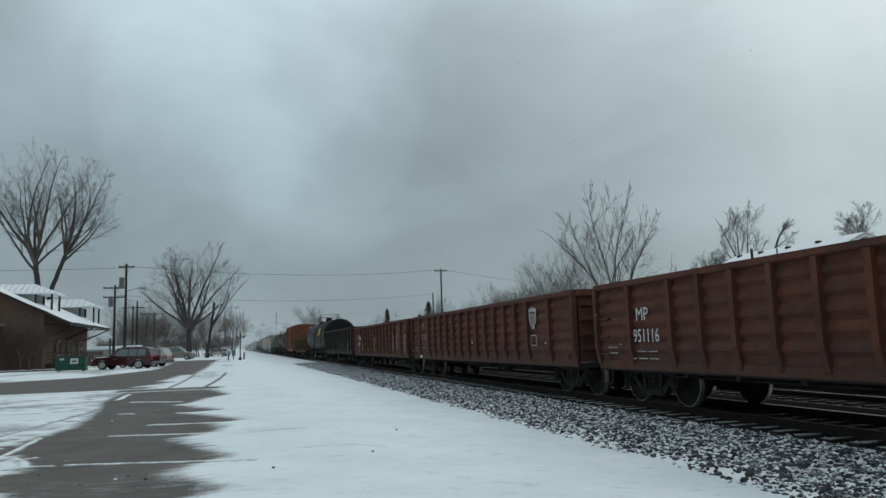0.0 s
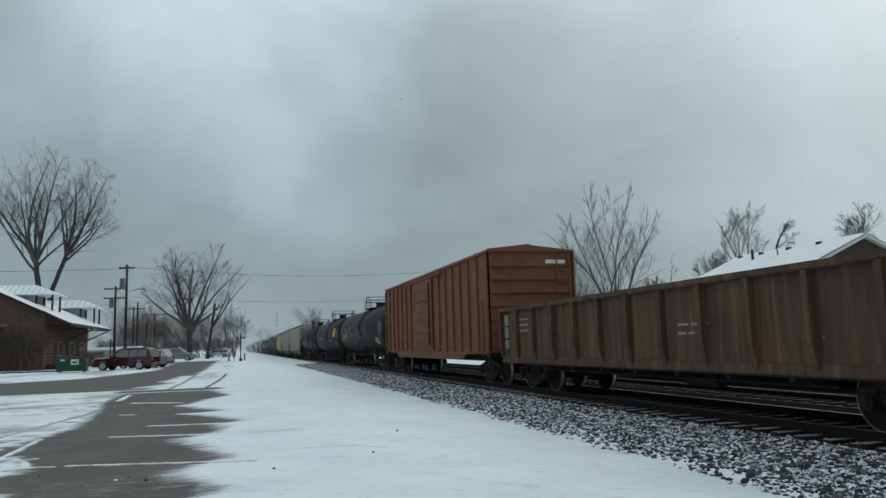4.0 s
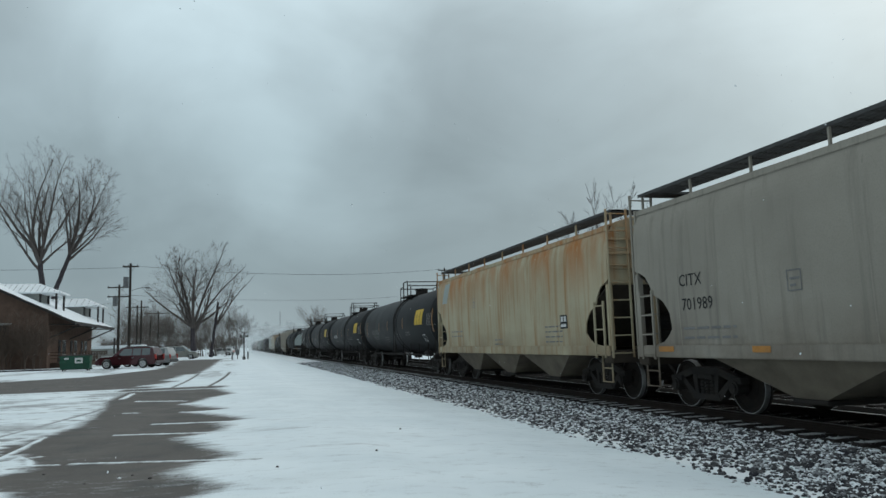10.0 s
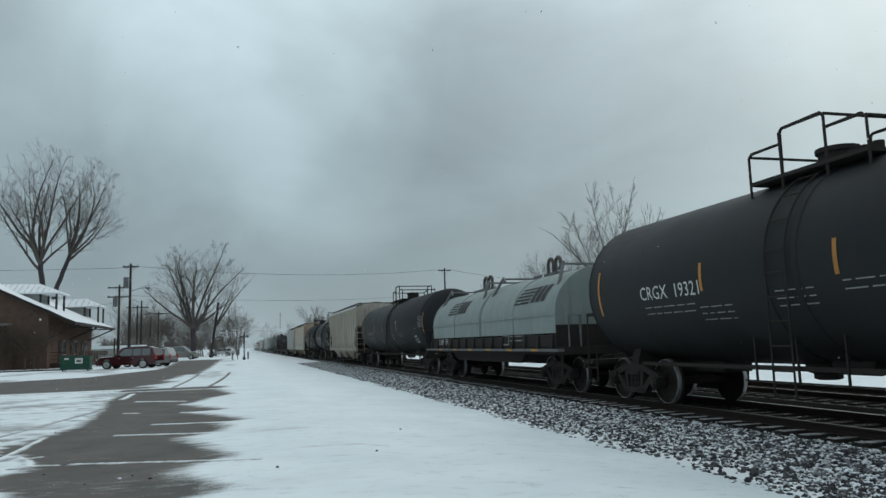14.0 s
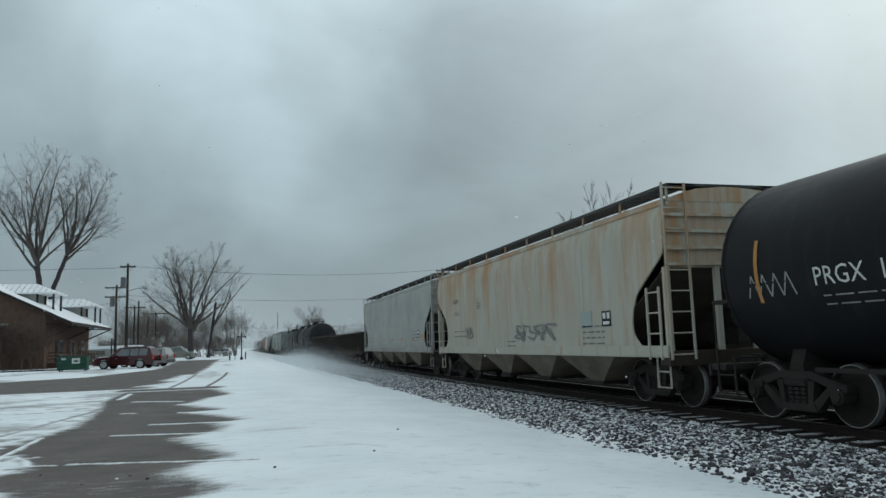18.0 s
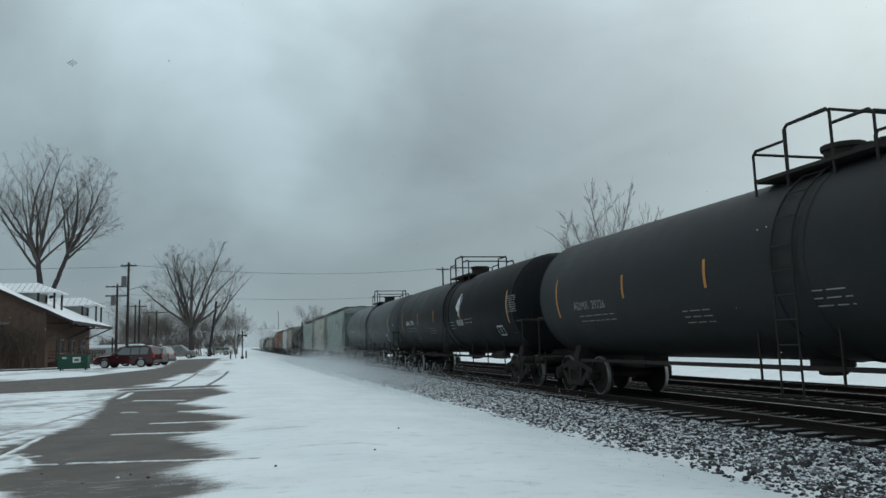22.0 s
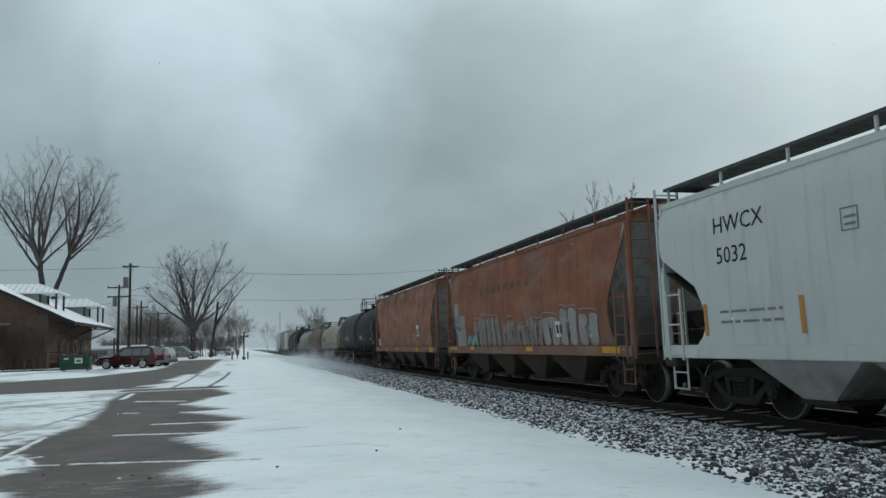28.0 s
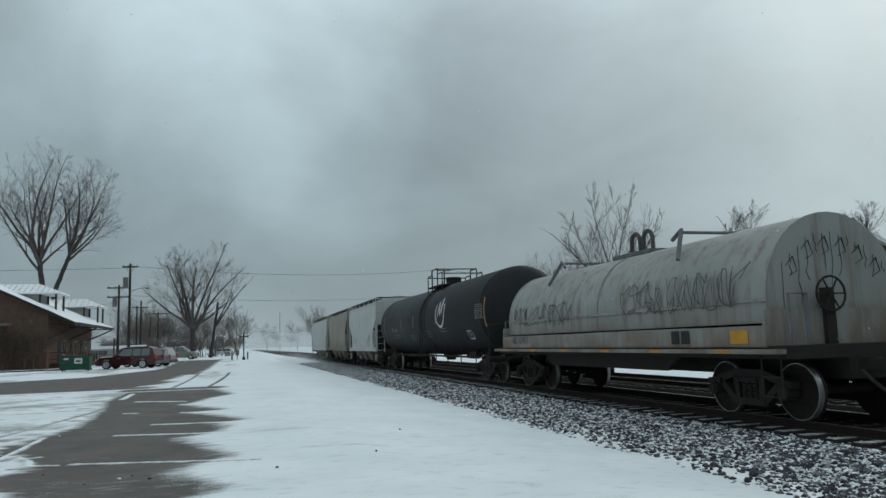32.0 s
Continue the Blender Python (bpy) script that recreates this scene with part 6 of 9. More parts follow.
crown_tree(pose(54.9, 70, 0.1), "bare tree behind the snowy roof, swept by the wind", 61, [(0, 0, -0.1), (0.0, 0, 7.6)], 0.24,
           [(1.0, 180, 22), (1.0, 150, 8), (1.0, 0, 20), (1.0, 0, 40), (0.95, 180, 36)],
           [(-0.6, 0, 14.0, 2.3, 2.0, 3.2), (2.3, 0, 14.2, 1.5, 1.6, 3.0), (1.8, 0, 11.4, 2.3, 1.6, 1.2), (-1.6, 0, 12.4, 1.6, 1.4, 1.8)], 3, 0.0065, 7, (0.08, 0.0))
crown_tree(pose(52.2, 72, 0.1), "low bushy bare tree behind the roof", 63, [(0, 0, -0.1), (0.0, 0, 5.4)], 0.18,
           [(1.0, 180, 40), (1.0, 180, 14), (1.0, 0, 34), (1.0, 0, 12)], [(-0.4, 0, 9.2, 2.8, 2.0, 2.0), (2.2, 0, 9.4, 1.8, 1.6, 1.9)], 3, 0.0065, 7)
crown_tree(pose(71.2, 70, 0.1), "bare tree behind the brown house", 67, [(0, 0, -0.1), (0.2, 0, 9.8)], 0.26,
           [(1.0, 180, 48), (1.0, 170, 22), (1.0, 90, 6), (1.0, 0, 22), (1.0, 0, 46)],
           [(0.4, 0, 14.0, 3.1, 2.4, 2.8), (-2.2, 0, 13.2, 1.9, 1.6, 1.6)], 3, 0.0065, 7)
crown_tree(pose(58.7, 71, 0.1), "leaning bare tree behind the snowy roof", 71, [(0, 0, -0.1), (0.4, 0, 9.0), (1.9, 0, 12.0)], 0.17,
           [(1.0, 0, 42), (0.80, 0, 66), (0.98, 0, 20)],
           [(3.6, 0, 13.4, 1.6, 1.2, 1.3), (4.9, 0, 14.0, 1.2, 1.0, 0.8), (4.4, 0, 11.6, 2.1, 1.0, 0.6)], 3, 0.008, 6, (0.12, 0.0))
crown_tree(pose(64.8, 74, 0.1), "thin bare saplings above the roof ridge", 73, [(0, 0, -0.1), (0.0, 0, 8.0)], 0.12,
           [(1.0, 180, 16), (1.0, 0, 34)], [(-0.6, 0, 11.4, 1.3, 1.0, 1.6), (2.6, 0, 11.0, 1.6, 1.0, 1.3)], 2, 0.012, 6)
for k, (x, y, z) in enumerate(((-15.0, 140, 0.6), (-12.5, 150, 0.55), (24.6, 260, 0.95), (27.5, 275, 0.85), (40.0, 90, 0.75), (41.4, 92, 0.8), (42.8, 91, 0.74), (35.5, 130, 0.6), (44, 125, 0.7))):
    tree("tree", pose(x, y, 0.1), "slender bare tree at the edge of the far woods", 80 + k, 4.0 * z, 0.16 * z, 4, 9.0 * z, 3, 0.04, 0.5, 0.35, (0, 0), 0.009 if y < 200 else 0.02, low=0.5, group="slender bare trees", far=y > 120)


def woods(name, label, seed, spots, mat="hazed_twig"):
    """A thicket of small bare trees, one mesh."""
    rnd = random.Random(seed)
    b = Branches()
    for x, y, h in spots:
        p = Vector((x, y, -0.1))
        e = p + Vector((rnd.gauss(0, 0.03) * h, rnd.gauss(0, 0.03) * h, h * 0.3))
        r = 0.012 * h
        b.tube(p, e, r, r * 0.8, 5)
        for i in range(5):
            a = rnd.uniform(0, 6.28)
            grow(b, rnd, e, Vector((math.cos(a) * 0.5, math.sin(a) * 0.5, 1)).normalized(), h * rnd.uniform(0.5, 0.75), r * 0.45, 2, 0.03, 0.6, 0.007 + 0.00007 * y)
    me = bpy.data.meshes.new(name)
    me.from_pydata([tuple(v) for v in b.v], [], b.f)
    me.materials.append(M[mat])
    return tagged(new(name, me), label, "woods", kind="stuff")


rnd = random.Random(5)
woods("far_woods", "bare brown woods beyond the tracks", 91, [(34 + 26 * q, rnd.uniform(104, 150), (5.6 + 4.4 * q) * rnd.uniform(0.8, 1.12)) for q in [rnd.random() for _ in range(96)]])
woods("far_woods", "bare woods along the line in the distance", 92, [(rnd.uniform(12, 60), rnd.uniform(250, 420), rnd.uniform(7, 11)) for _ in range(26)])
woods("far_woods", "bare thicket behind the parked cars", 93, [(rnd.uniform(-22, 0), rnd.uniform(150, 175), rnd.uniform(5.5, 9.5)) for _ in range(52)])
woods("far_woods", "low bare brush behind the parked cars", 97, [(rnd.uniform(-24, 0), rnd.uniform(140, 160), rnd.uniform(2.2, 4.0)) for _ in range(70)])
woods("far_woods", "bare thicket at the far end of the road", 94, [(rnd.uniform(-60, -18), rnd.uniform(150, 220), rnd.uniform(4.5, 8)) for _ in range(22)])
woods("bare_shrub", "leafless brown shrubs against the depot wall", 95, [(rnd.uniform(-23.5, -17.6), rnd.uniform(74.6, 76.4), rnd.uniform(2.4, 4.4)) for _ in range(30)], "shrub_twig")
woods("bare_shrub", "leafless shrubs beside the far tracks", 96, [(rnd.uniform(19, 30), rnd.uniform(60, 200), rnd.uniform(2, 3.2)) for _ in range(20)], "shrub_twig")

M["needles"] = material("conifer_needles", (0.02, 0.03, 0.022), (0.035, 0.045, 0.03), 3.0, 0.9, 0, 0, snow=0.1)
for x, y, h, lab in ((36.3, 140, 9.4, "dark conifer behind the tracks"), (32.0, 160, 9.0, "pointed open conifer among bare trees"), (34.9, 142, 7.0, "short broad dark conifer behind the tracks")):
    t = thing("conifer", lab, "tree", pose(x, y, 0), "conifers")
    part("trunk", Geo().rod((0, 0, -0.1), (0, 0, h), 0.16, 8, 0.03), M["bark"], t)
    g, rr = Geo(), random.Random(int(x * 10))
    tiers = 9 if h == 9.0 else 12
    for k in range(1300):
        f = (rr.randrange(tiers) + rr.gauss(0.3, 0.34)) / tiers
        f = min(max(f, 0.02), 1.0)
        z = 0.9 + (h - 0.9) * f
        a = rr.uniform(0, 6.283)
        rim = ((1 - f) * h * (0.40 if h != 9.0 else 0.30) + 0.16) * (0.8 + 0.25 * math.sin(3 * a + 7 * round(f * tiers)))
        rad = rim * math.sqrt(rr.random()) * 1.05
        c = Vector((math.cos(a) * rad, math.sin(a) * rad, z - rad * 0.30 + 0.12 * rad * rad))
        u = Vector((math.cos(a), math.sin(a), -0.3)) * rr.uniform(0.25, 0.5)
        w = Vector((-math.sin(a), math.cos(a), 0)) * rr.uniform(0.12, 0.26)
        g.add([c - u, c + w, c + u, c - w], [(0, 1, 2, 3)])
    part("crown", g, M["needles"], t)


# ---- poles and wires ----
def utility_pole(x, y, top, label, arm=2.4, arms=1, can=False, turn=0.0, lean=0.0, lamp=False):
    p = thing("utility_pole", label, "utility pole", pose(x, y, -0.1, 0, lean, turn), "utility poles")
    part("pole", Geo().rod((0, 0, 0), (0, 0, top), 0.17, 10, 0.11), M["pole_wood"], p)
    for k in range(arms):
        z = top - 0.35 - 1.1 * k
        arm_ob = part("crossarm", Geo().box(-arm / 2, arm / 2, -0.06, 0.06, z - 0.07, z + 0.07), M["pole_wood"], p)
        for i in range(4):
            a = -arm / 2 + 0.12 + (arm - 0.24) * i / 3
            part("insulator", Geo().rod((a, 0, z + 0.07), (a, 0, z + 0.22), 0.04, 8), M["grey_metal"], arm_ob)
        for e in (-1, 1):
            part("brace", Geo().rod((e * 0.55, 0, z), (e * 0.05, 0, z - 0.55), 0.02, 5), M["grey_metal"], p)
    if can:
        part("transformer", Geo().rod((-0.42, -0.1, top - 2.6), (-0.42, -0.1, top - 1.5), 0.27, 14), M["grey_metal"], p, "grey transformer can")
    if lamp:
        part("lamp_arm", Geo().pipe([(0, 0, top - 3.0), (0.9, 0, top - 2.7), (1.6, 0, top - 2.65)], 0.03, 6), M["grey_metal"], p)
        part("lamp_head", Geo().box(1.5, 2.0, -0.1, 0.1, top - 2.72, top - 2.6, 0.03), M["grey_metal"], p)
    return p


utility_pole(-11.4, 85, 10.95, "tall wooden pole with transformer beside the lot", 1.6, 1, True, lamp=True)
utility_pole(-13.94, 95, 9.5, "wooden pole with two crossarms and transformer", 2.6, 2, True)
utility_pole(-14.45, 120, 9.15, "plain wooden pole behind the lot", 0.6, 0)
utility_pole(-16.9, 135, 9.3, "wooden pole with a wide crossarm", 3.6, 1)
utility_pole(-15.0, 150, 8.9, "distant wooden pole with crossarm", 5.0, 1)
utility_pole(-16.7, 150, 8.1, "thin leaning wooden pole", 0.6, 0, lean=3)
utility_pole(30.66, 110, 12.9, "wooden pole with crossarm beyond the tracks", 2.0, 1)
utility_pole(37.25, 140, 11.2, "plain wooden pole beside conifers", 0.6, 0)
utility_pole(20.4, 400, 19.8, "far mast above the woods", 0.6, 0)


def wire(a, b, sag, r=0.014, label="dark overhead wire"):
    a, b = Vector(a), Vector(b)
    pts = []
    for i in range(17):
        t = i / 16
        p = a.lerp(b, t)
        p.z -= sag * 4 * t * (1 - t)
        pts.append(p)
    return solid("overhead_wire", Geo().pipe(pts, r, 4), M["wire"], label, "wire", group="overhead wires")


wire((-11.4, 85, 10.6), (30.0, 110, 12.6), 0.9, 0.022, "dark overhead wire spanning the tracks")
wire((31.3, 110, 12.6), (75, 145, 12.5), 0.6, 0.022, "dark overhead wire running beyond the tracks")
wire((-13.9, 95, 8.2), (37.2, 140, 10.9), 1.0, 0.02, "dark low overhead wire spanning the tracks")
wire((-11.4, 85, 10.4), (-60, 80, 10.4), 0.5, 0.02, "dark overhead wire behind the depot")
wire((-13.9, 95, 9.1), (-14.45, 120, 8.8), 0.4, 0.018, "dark overhead wire between poles")
wire((-13.9, 95, 7.4), (-19.5, 92, 6.6), 0.2, 0.018, "service wire to the depot")
wire((-11.4, 85, 7.0), (-14.45, 120, 6.8), 0.4, 0.018, "sagging cable between poles")

# ---- the depot ----
depot = thing("depot", "brown brick railway depot with snow-covered roof and dormers", "building", pose(0, 0, 0))
EX, RX, EZ, RZ, Y0, Y1 = -15.2, -24.6, 4.4, 9.0, 77.0, 100.0
slope = (RZ - EZ) / (EX - RX)
wx = -17.6
g = Geo()
g.extrude_y([(wx, -0.2), (wx, EZ + (EX - wx) * slope - 0.2), (RX, RZ - 0.25), (2 * RX - wx, EZ + (EX - wx) * slope - 0.2), (2 * RX - wx, -0.2)], Y0 + 0.7, Y1 - 0.7)
part("wall", g, M["brick"], depot)
for s in (1, -1):
    def rx(x):
        return x if s > 0 else 2 * RX - x
    g = Geo().add([(rx(EX), Y0, EZ), (rx(RX), Y0, RZ), (rx(RX), Y1, RZ), (rx(EX), Y1, EZ), (rx(EX), Y0, EZ - 0.22), (rx(RX), Y0, RZ - 0.22), (rx(RX), Y1, RZ - 0.22), (rx(EX), Y1, EZ - 0.22)],
                  [(0, 1, 2, 3), (4, 7, 6, 5), (0, 4, 5, 1), (1, 5, 6, 2), (2, 6, 7, 3), (3, 7, 4, 0)])
    roof = part("roof", g, M["trim"], depot)
    g = sheet([i / 30 for i in range(31)], [Y0 + 0.12 + (Y1 - Y0 - 0.24) * j / 60 for j in range(61)], lambda t, y: 0)
    g.v = [(rx(EX + 0.0 + (RX - EX) * t), y, EZ + (RZ - EZ) * t + 0.05 + 0.03 * noise.noise((t * 9, y * 0.8, 0.5))) for t, y, _ in g.v]
    part("roof_snow", g, M["roof_snow"], roof, "patchy snow on dark shingles", True)
    part("fascia", Geo().box(rx(EX), rx(EX) + s * 0.06, Y0, Y1, EZ - 0.26, EZ + 0.03), M["trim"], depot)
for y in (Y0 + 1.0, Y0 + 10.0, Y0 + 20.0):
    part("bracket", Geo().pipe([(wx, y, 2.9), (EX + 0.3, y, EZ - 0.3)], 0.07, 6), M["trim"], depot)
    part("rafter_end", Geo().pipe([(wx, y, EZ - 0.15), (EX + 0.2, y, EZ - 0.25)], 0.06, 6), M["trim"], depot)
for y in (82.0, 87.5, 93.0):
    d = part("door", Geo().box(wx, wx + 0.06, y, y + 1.0, 0.6, 2.8), M["trim"], depot)
    part("pane", Geo().box(wx + 0.062, wx + 0.08, y + 0.15, y + 0.85, 1.6, 2.6), M["glass"], d)
    w = part("window", Geo().box(wx, wx + 0.05, y + 1.9, y + 3.3, 1.3, 2.8), M["dormer"], depot)
    part("pane", Geo().box(wx + 0.052, wx + 0.07, y + 2.0, y + 3.2, 1.4, 2.7), M["glass"], w)
for x in (-21.7, -26.5):
    w = part("window", Geo().box(x - 0.8, x + 0.8, Y0 + 0.60, Y0 + 0.72, 2.1, 4.2), M["trim"], depot)
    part("pane", Geo().box(x - 0.65, x + 0.65, Y0 + 0.57, Y0 + 0.598, 2.2, 4.1), M["glass"], w)
part("lintel", Geo().box(-22.7, -20.7, Y0 + 0.62, Y0 + 0.72, 4.22, 4.42), M["dormer"], depot)
# porch with rail
part("porch_floor", Geo().box(wx, -15.6, 79.0, 98.0, -0.1, 0.55), M["siding"], depot)
for y in (79.0, 98.0):
    for z in (0.95, 1.25, 1.55):
        part("porch_rail", Geo().box(wx, -15.6, y - 0.03, y + 0.03, z - 0.04, z + 0.04), M["siding"], depot)
for z in (0.9, 1.2, 1.5):
    part("porch_rail", Geo().box(-15.66, -15.58, 79.0, 98.0, z - 0.04, z + 0.04), M["siding"], depot)
for i in range(13):
    part("porch_post", Geo().box(-15.7, -15.56, 79.0 + 1.58 * i - 0.06, 79.0 + 1.58 * i + 0.06, 0.5, 1.6), M["siding"], depot)
for (yd, px, tipx, tipz, pkx, pkz, wd) in ((84.0, -18.35, -17.85, 7.75, -20.3, 8.8, 3.6), (96.0, -16.4, -16.0, 6.98, -18.0, 7.98, 3.6)):
    zb = EZ + (EX - px) * slope
    dm = part("dormer", Geo().box(px - 1.6, RX, yd, yd + wd, EZ + 1.0, tipz - 0.1), M["dormer"], depot, "grey dormer with snowy ribbed roof")
    for y in (yd + 0.1, yd + wd - 0.1):
        part("dormer_post", Geo().box(px - 0.09, px + 0.09, y - 0.09, y + 0.09, zb - 0.1, tipz), M["trim"], dm)
        part("dormer_post", Geo().box(px - 1.62, px - 1.42, y - 0.09, y + 0.09, zb + 0.6, tipz), M["trim"], dm)
    ya, yb, ym = yd - 0.5, yd + wd + 0.5, yd + wd / 2
    lx = RX - 0.5
    g = Geo().add([(lx, ya, tipz - 0.02), (tipx, ya, tipz), (tipx, yb, tipz), (lx, yb, tipz - 0.02), (lx, ym, pkz), (pkx, ym, pkz), (lx, ya, tipz - 0.15), (tipx, ya, tipz - 0.13), (tipx, yb, tipz - 0.13), (lx, yb, tipz - 0.15)],
                  [(0, 1, 5, 4), (1, 2, 5), (2, 3, 4, 5), (0, 4, 3, 9, 6), (6, 7, 1, 0), (7, 8, 2, 1), (8, 9, 3, 2), (6, 9, 8, 7)])
    part("dormer_roof", g, M["roof_snow"], dm, "snowy standing-seam roof")
    n = 14
    for i in range(n):
        x = lx + (tipx - 0.1 - lx) * i / (n - 1)
        t = 0.0 if x <= pkx else (x - pkx) / (tipx - pkx)
        zt, yt = pkz + (tipz - pkz) * t, ym + (ya - ym) * t
        part("roof_seam", Geo().pipe([(x, ya, tipz + 0.01), (x, yt, zt + 0.015)], 0.016, 4), M["grey_metal"], dm)
part("platform_post", Geo().rod((-13.9, 92, 0), (-13.9, 92, 3.0), 0.08, 8), M["trim"], depot)

# low snow-roofed sheds and a fence beyond the depot
shed = thing("shed", "low pale shed with a flat snow-covered roof", "shed", pose(-20, 118, 0))
part("wall", Geo().box(-6, 6, -3, 3, 0, 1.9), M["hop_cold"], shed)
part("roof", Geo().box(-6.3, 6.3, -3.3, 3.3, 1.9, 2.35, 0.05), M["roof_snow"], shed)
part("door", Geo().box(3.0, 4.2, -3.04, -3.003, 0, 1.8), M["white"], shed)
fence = thing("fence", "low cream picket fence beside the depot", "fence", pose(-13.6, 88, 0))
for i in range(14):
    part("picket", Geo().box(-1.2 + 0.36 * i - 0.05, -1.2 + 0.36 * i + 0.05, -0.04, 0.04, 0, 1.25), M["dormer"], fence)
for z in (0.4, 1.05):
    part("rail", Geo().box(-1.3, 3.6, 0.042, 0.08, z - 0.05, z + 0.05), M["dormer"], fence)
# ---- the brown house beyond the tracks ----
house = thing("house", "brown-sided house with a snow-covered gable roof", "house", pose(0, 0, 0))
hx, hz, ex, ez, ya, yb = 35.0, 6.93, 29.35, 4.45, 33.9, 45.3
hs = (hz - ez) / (hx - ex)
g = Geo().extrude_y([(ex + 0.6, -0.1), (ex + 0.6, ez + 0.6 * hs - 0.15), (hx, hz - 0.15), (2 * hx - ex - 0.6, ez + 0.6 * hs - 0.15), (2 * hx - ex - 0.6, -0.1)], ya + 0.35, yb - 0.35)
part("wall", g, M["siding"], house)
for k in range(28):
    z = 0.15 + 0.235 * k
    half = 5.05 if z < ez + 0.1 else max(0.05, (hz - 0.2 - z) / hs)
    part("siding_board", Geo().box(hx - half, hx + half, ya + 0.31, ya + 0.347, z, z + 0.21), M["siding"], house)
for s in (1, -1):
    def rx2(x):
        return x if s > 0 else 2 * hx - x
    g = Geo().add([(rx2(ex), ya, ez), (rx2(hx), ya, hz), (rx2(hx), yb, hz), (rx2(ex), yb, ez), (rx2(ex), ya, ez - 0.18), (rx2(hx), ya, hz - 0.18), (rx2(hx), yb, hz - 0.18), (rx2(ex), yb, ez - 0.18)],
                  [(0, 1, 2, 3), (4, 7, 6, 5), (0, 4, 5, 1), (1, 5, 6, 2), (2, 6, 7, 3), (3, 7, 4, 0)])
    rf = part("roof", g, M["white"], house, "white roof edge")
    g = sheet([i / 12 for i in range(13)], [ya + 0.03 + (yb - ya - 0.06) * j / 24 for j in range(25)], lambda t, y: 0)
    g.v = [(rx2(ex + (hx - ex) * t), y, ez + (hz - ez) * t + 0.07 + 0.015 * noise.noise((t * 6, y, 2.5))) for t, y, _ in g.v]
    part("roof_snow", g, M["roof_snow"], rf, "unbroken snow", True)
for y in (37.0, 39.6, 42.2, 44.4):
    x = hx - 0.5
    part("roof_vent", Geo().box(x - 0.15, x + 0.15, y - 0.16, y + 0.16, hz - 0.35, hz - 0.04, 0.03), M["trim"], house)
part("vent_pipe", Geo().rod((33.6, 42.0, 6.2), (33.6, 42.0, 7.05), 0.09, 10), M["trim"], house, "dark stove pipe")
part("vent_pipe", Geo().rod((33.6, 39.6, 6.2), (33.6, 39.6, 6.75), 0.05, 8), M["grey_metal"], house)
w = part("window", Geo().box(36.0, 38.6, ya + 0.26, ya + 0.309, 2.0, 4.0), M["white"], house)
part("pane", Geo().box(36.15, 38.45, ya + 0.23, ya + 0.258, 2.15, 3.85), M["glass"], w)
part("porch_roof", Geo().box(34.6, 41.5, ya - 1.2, ya + 0.25, 4.5, 4.65), M["roof_snow"], house)


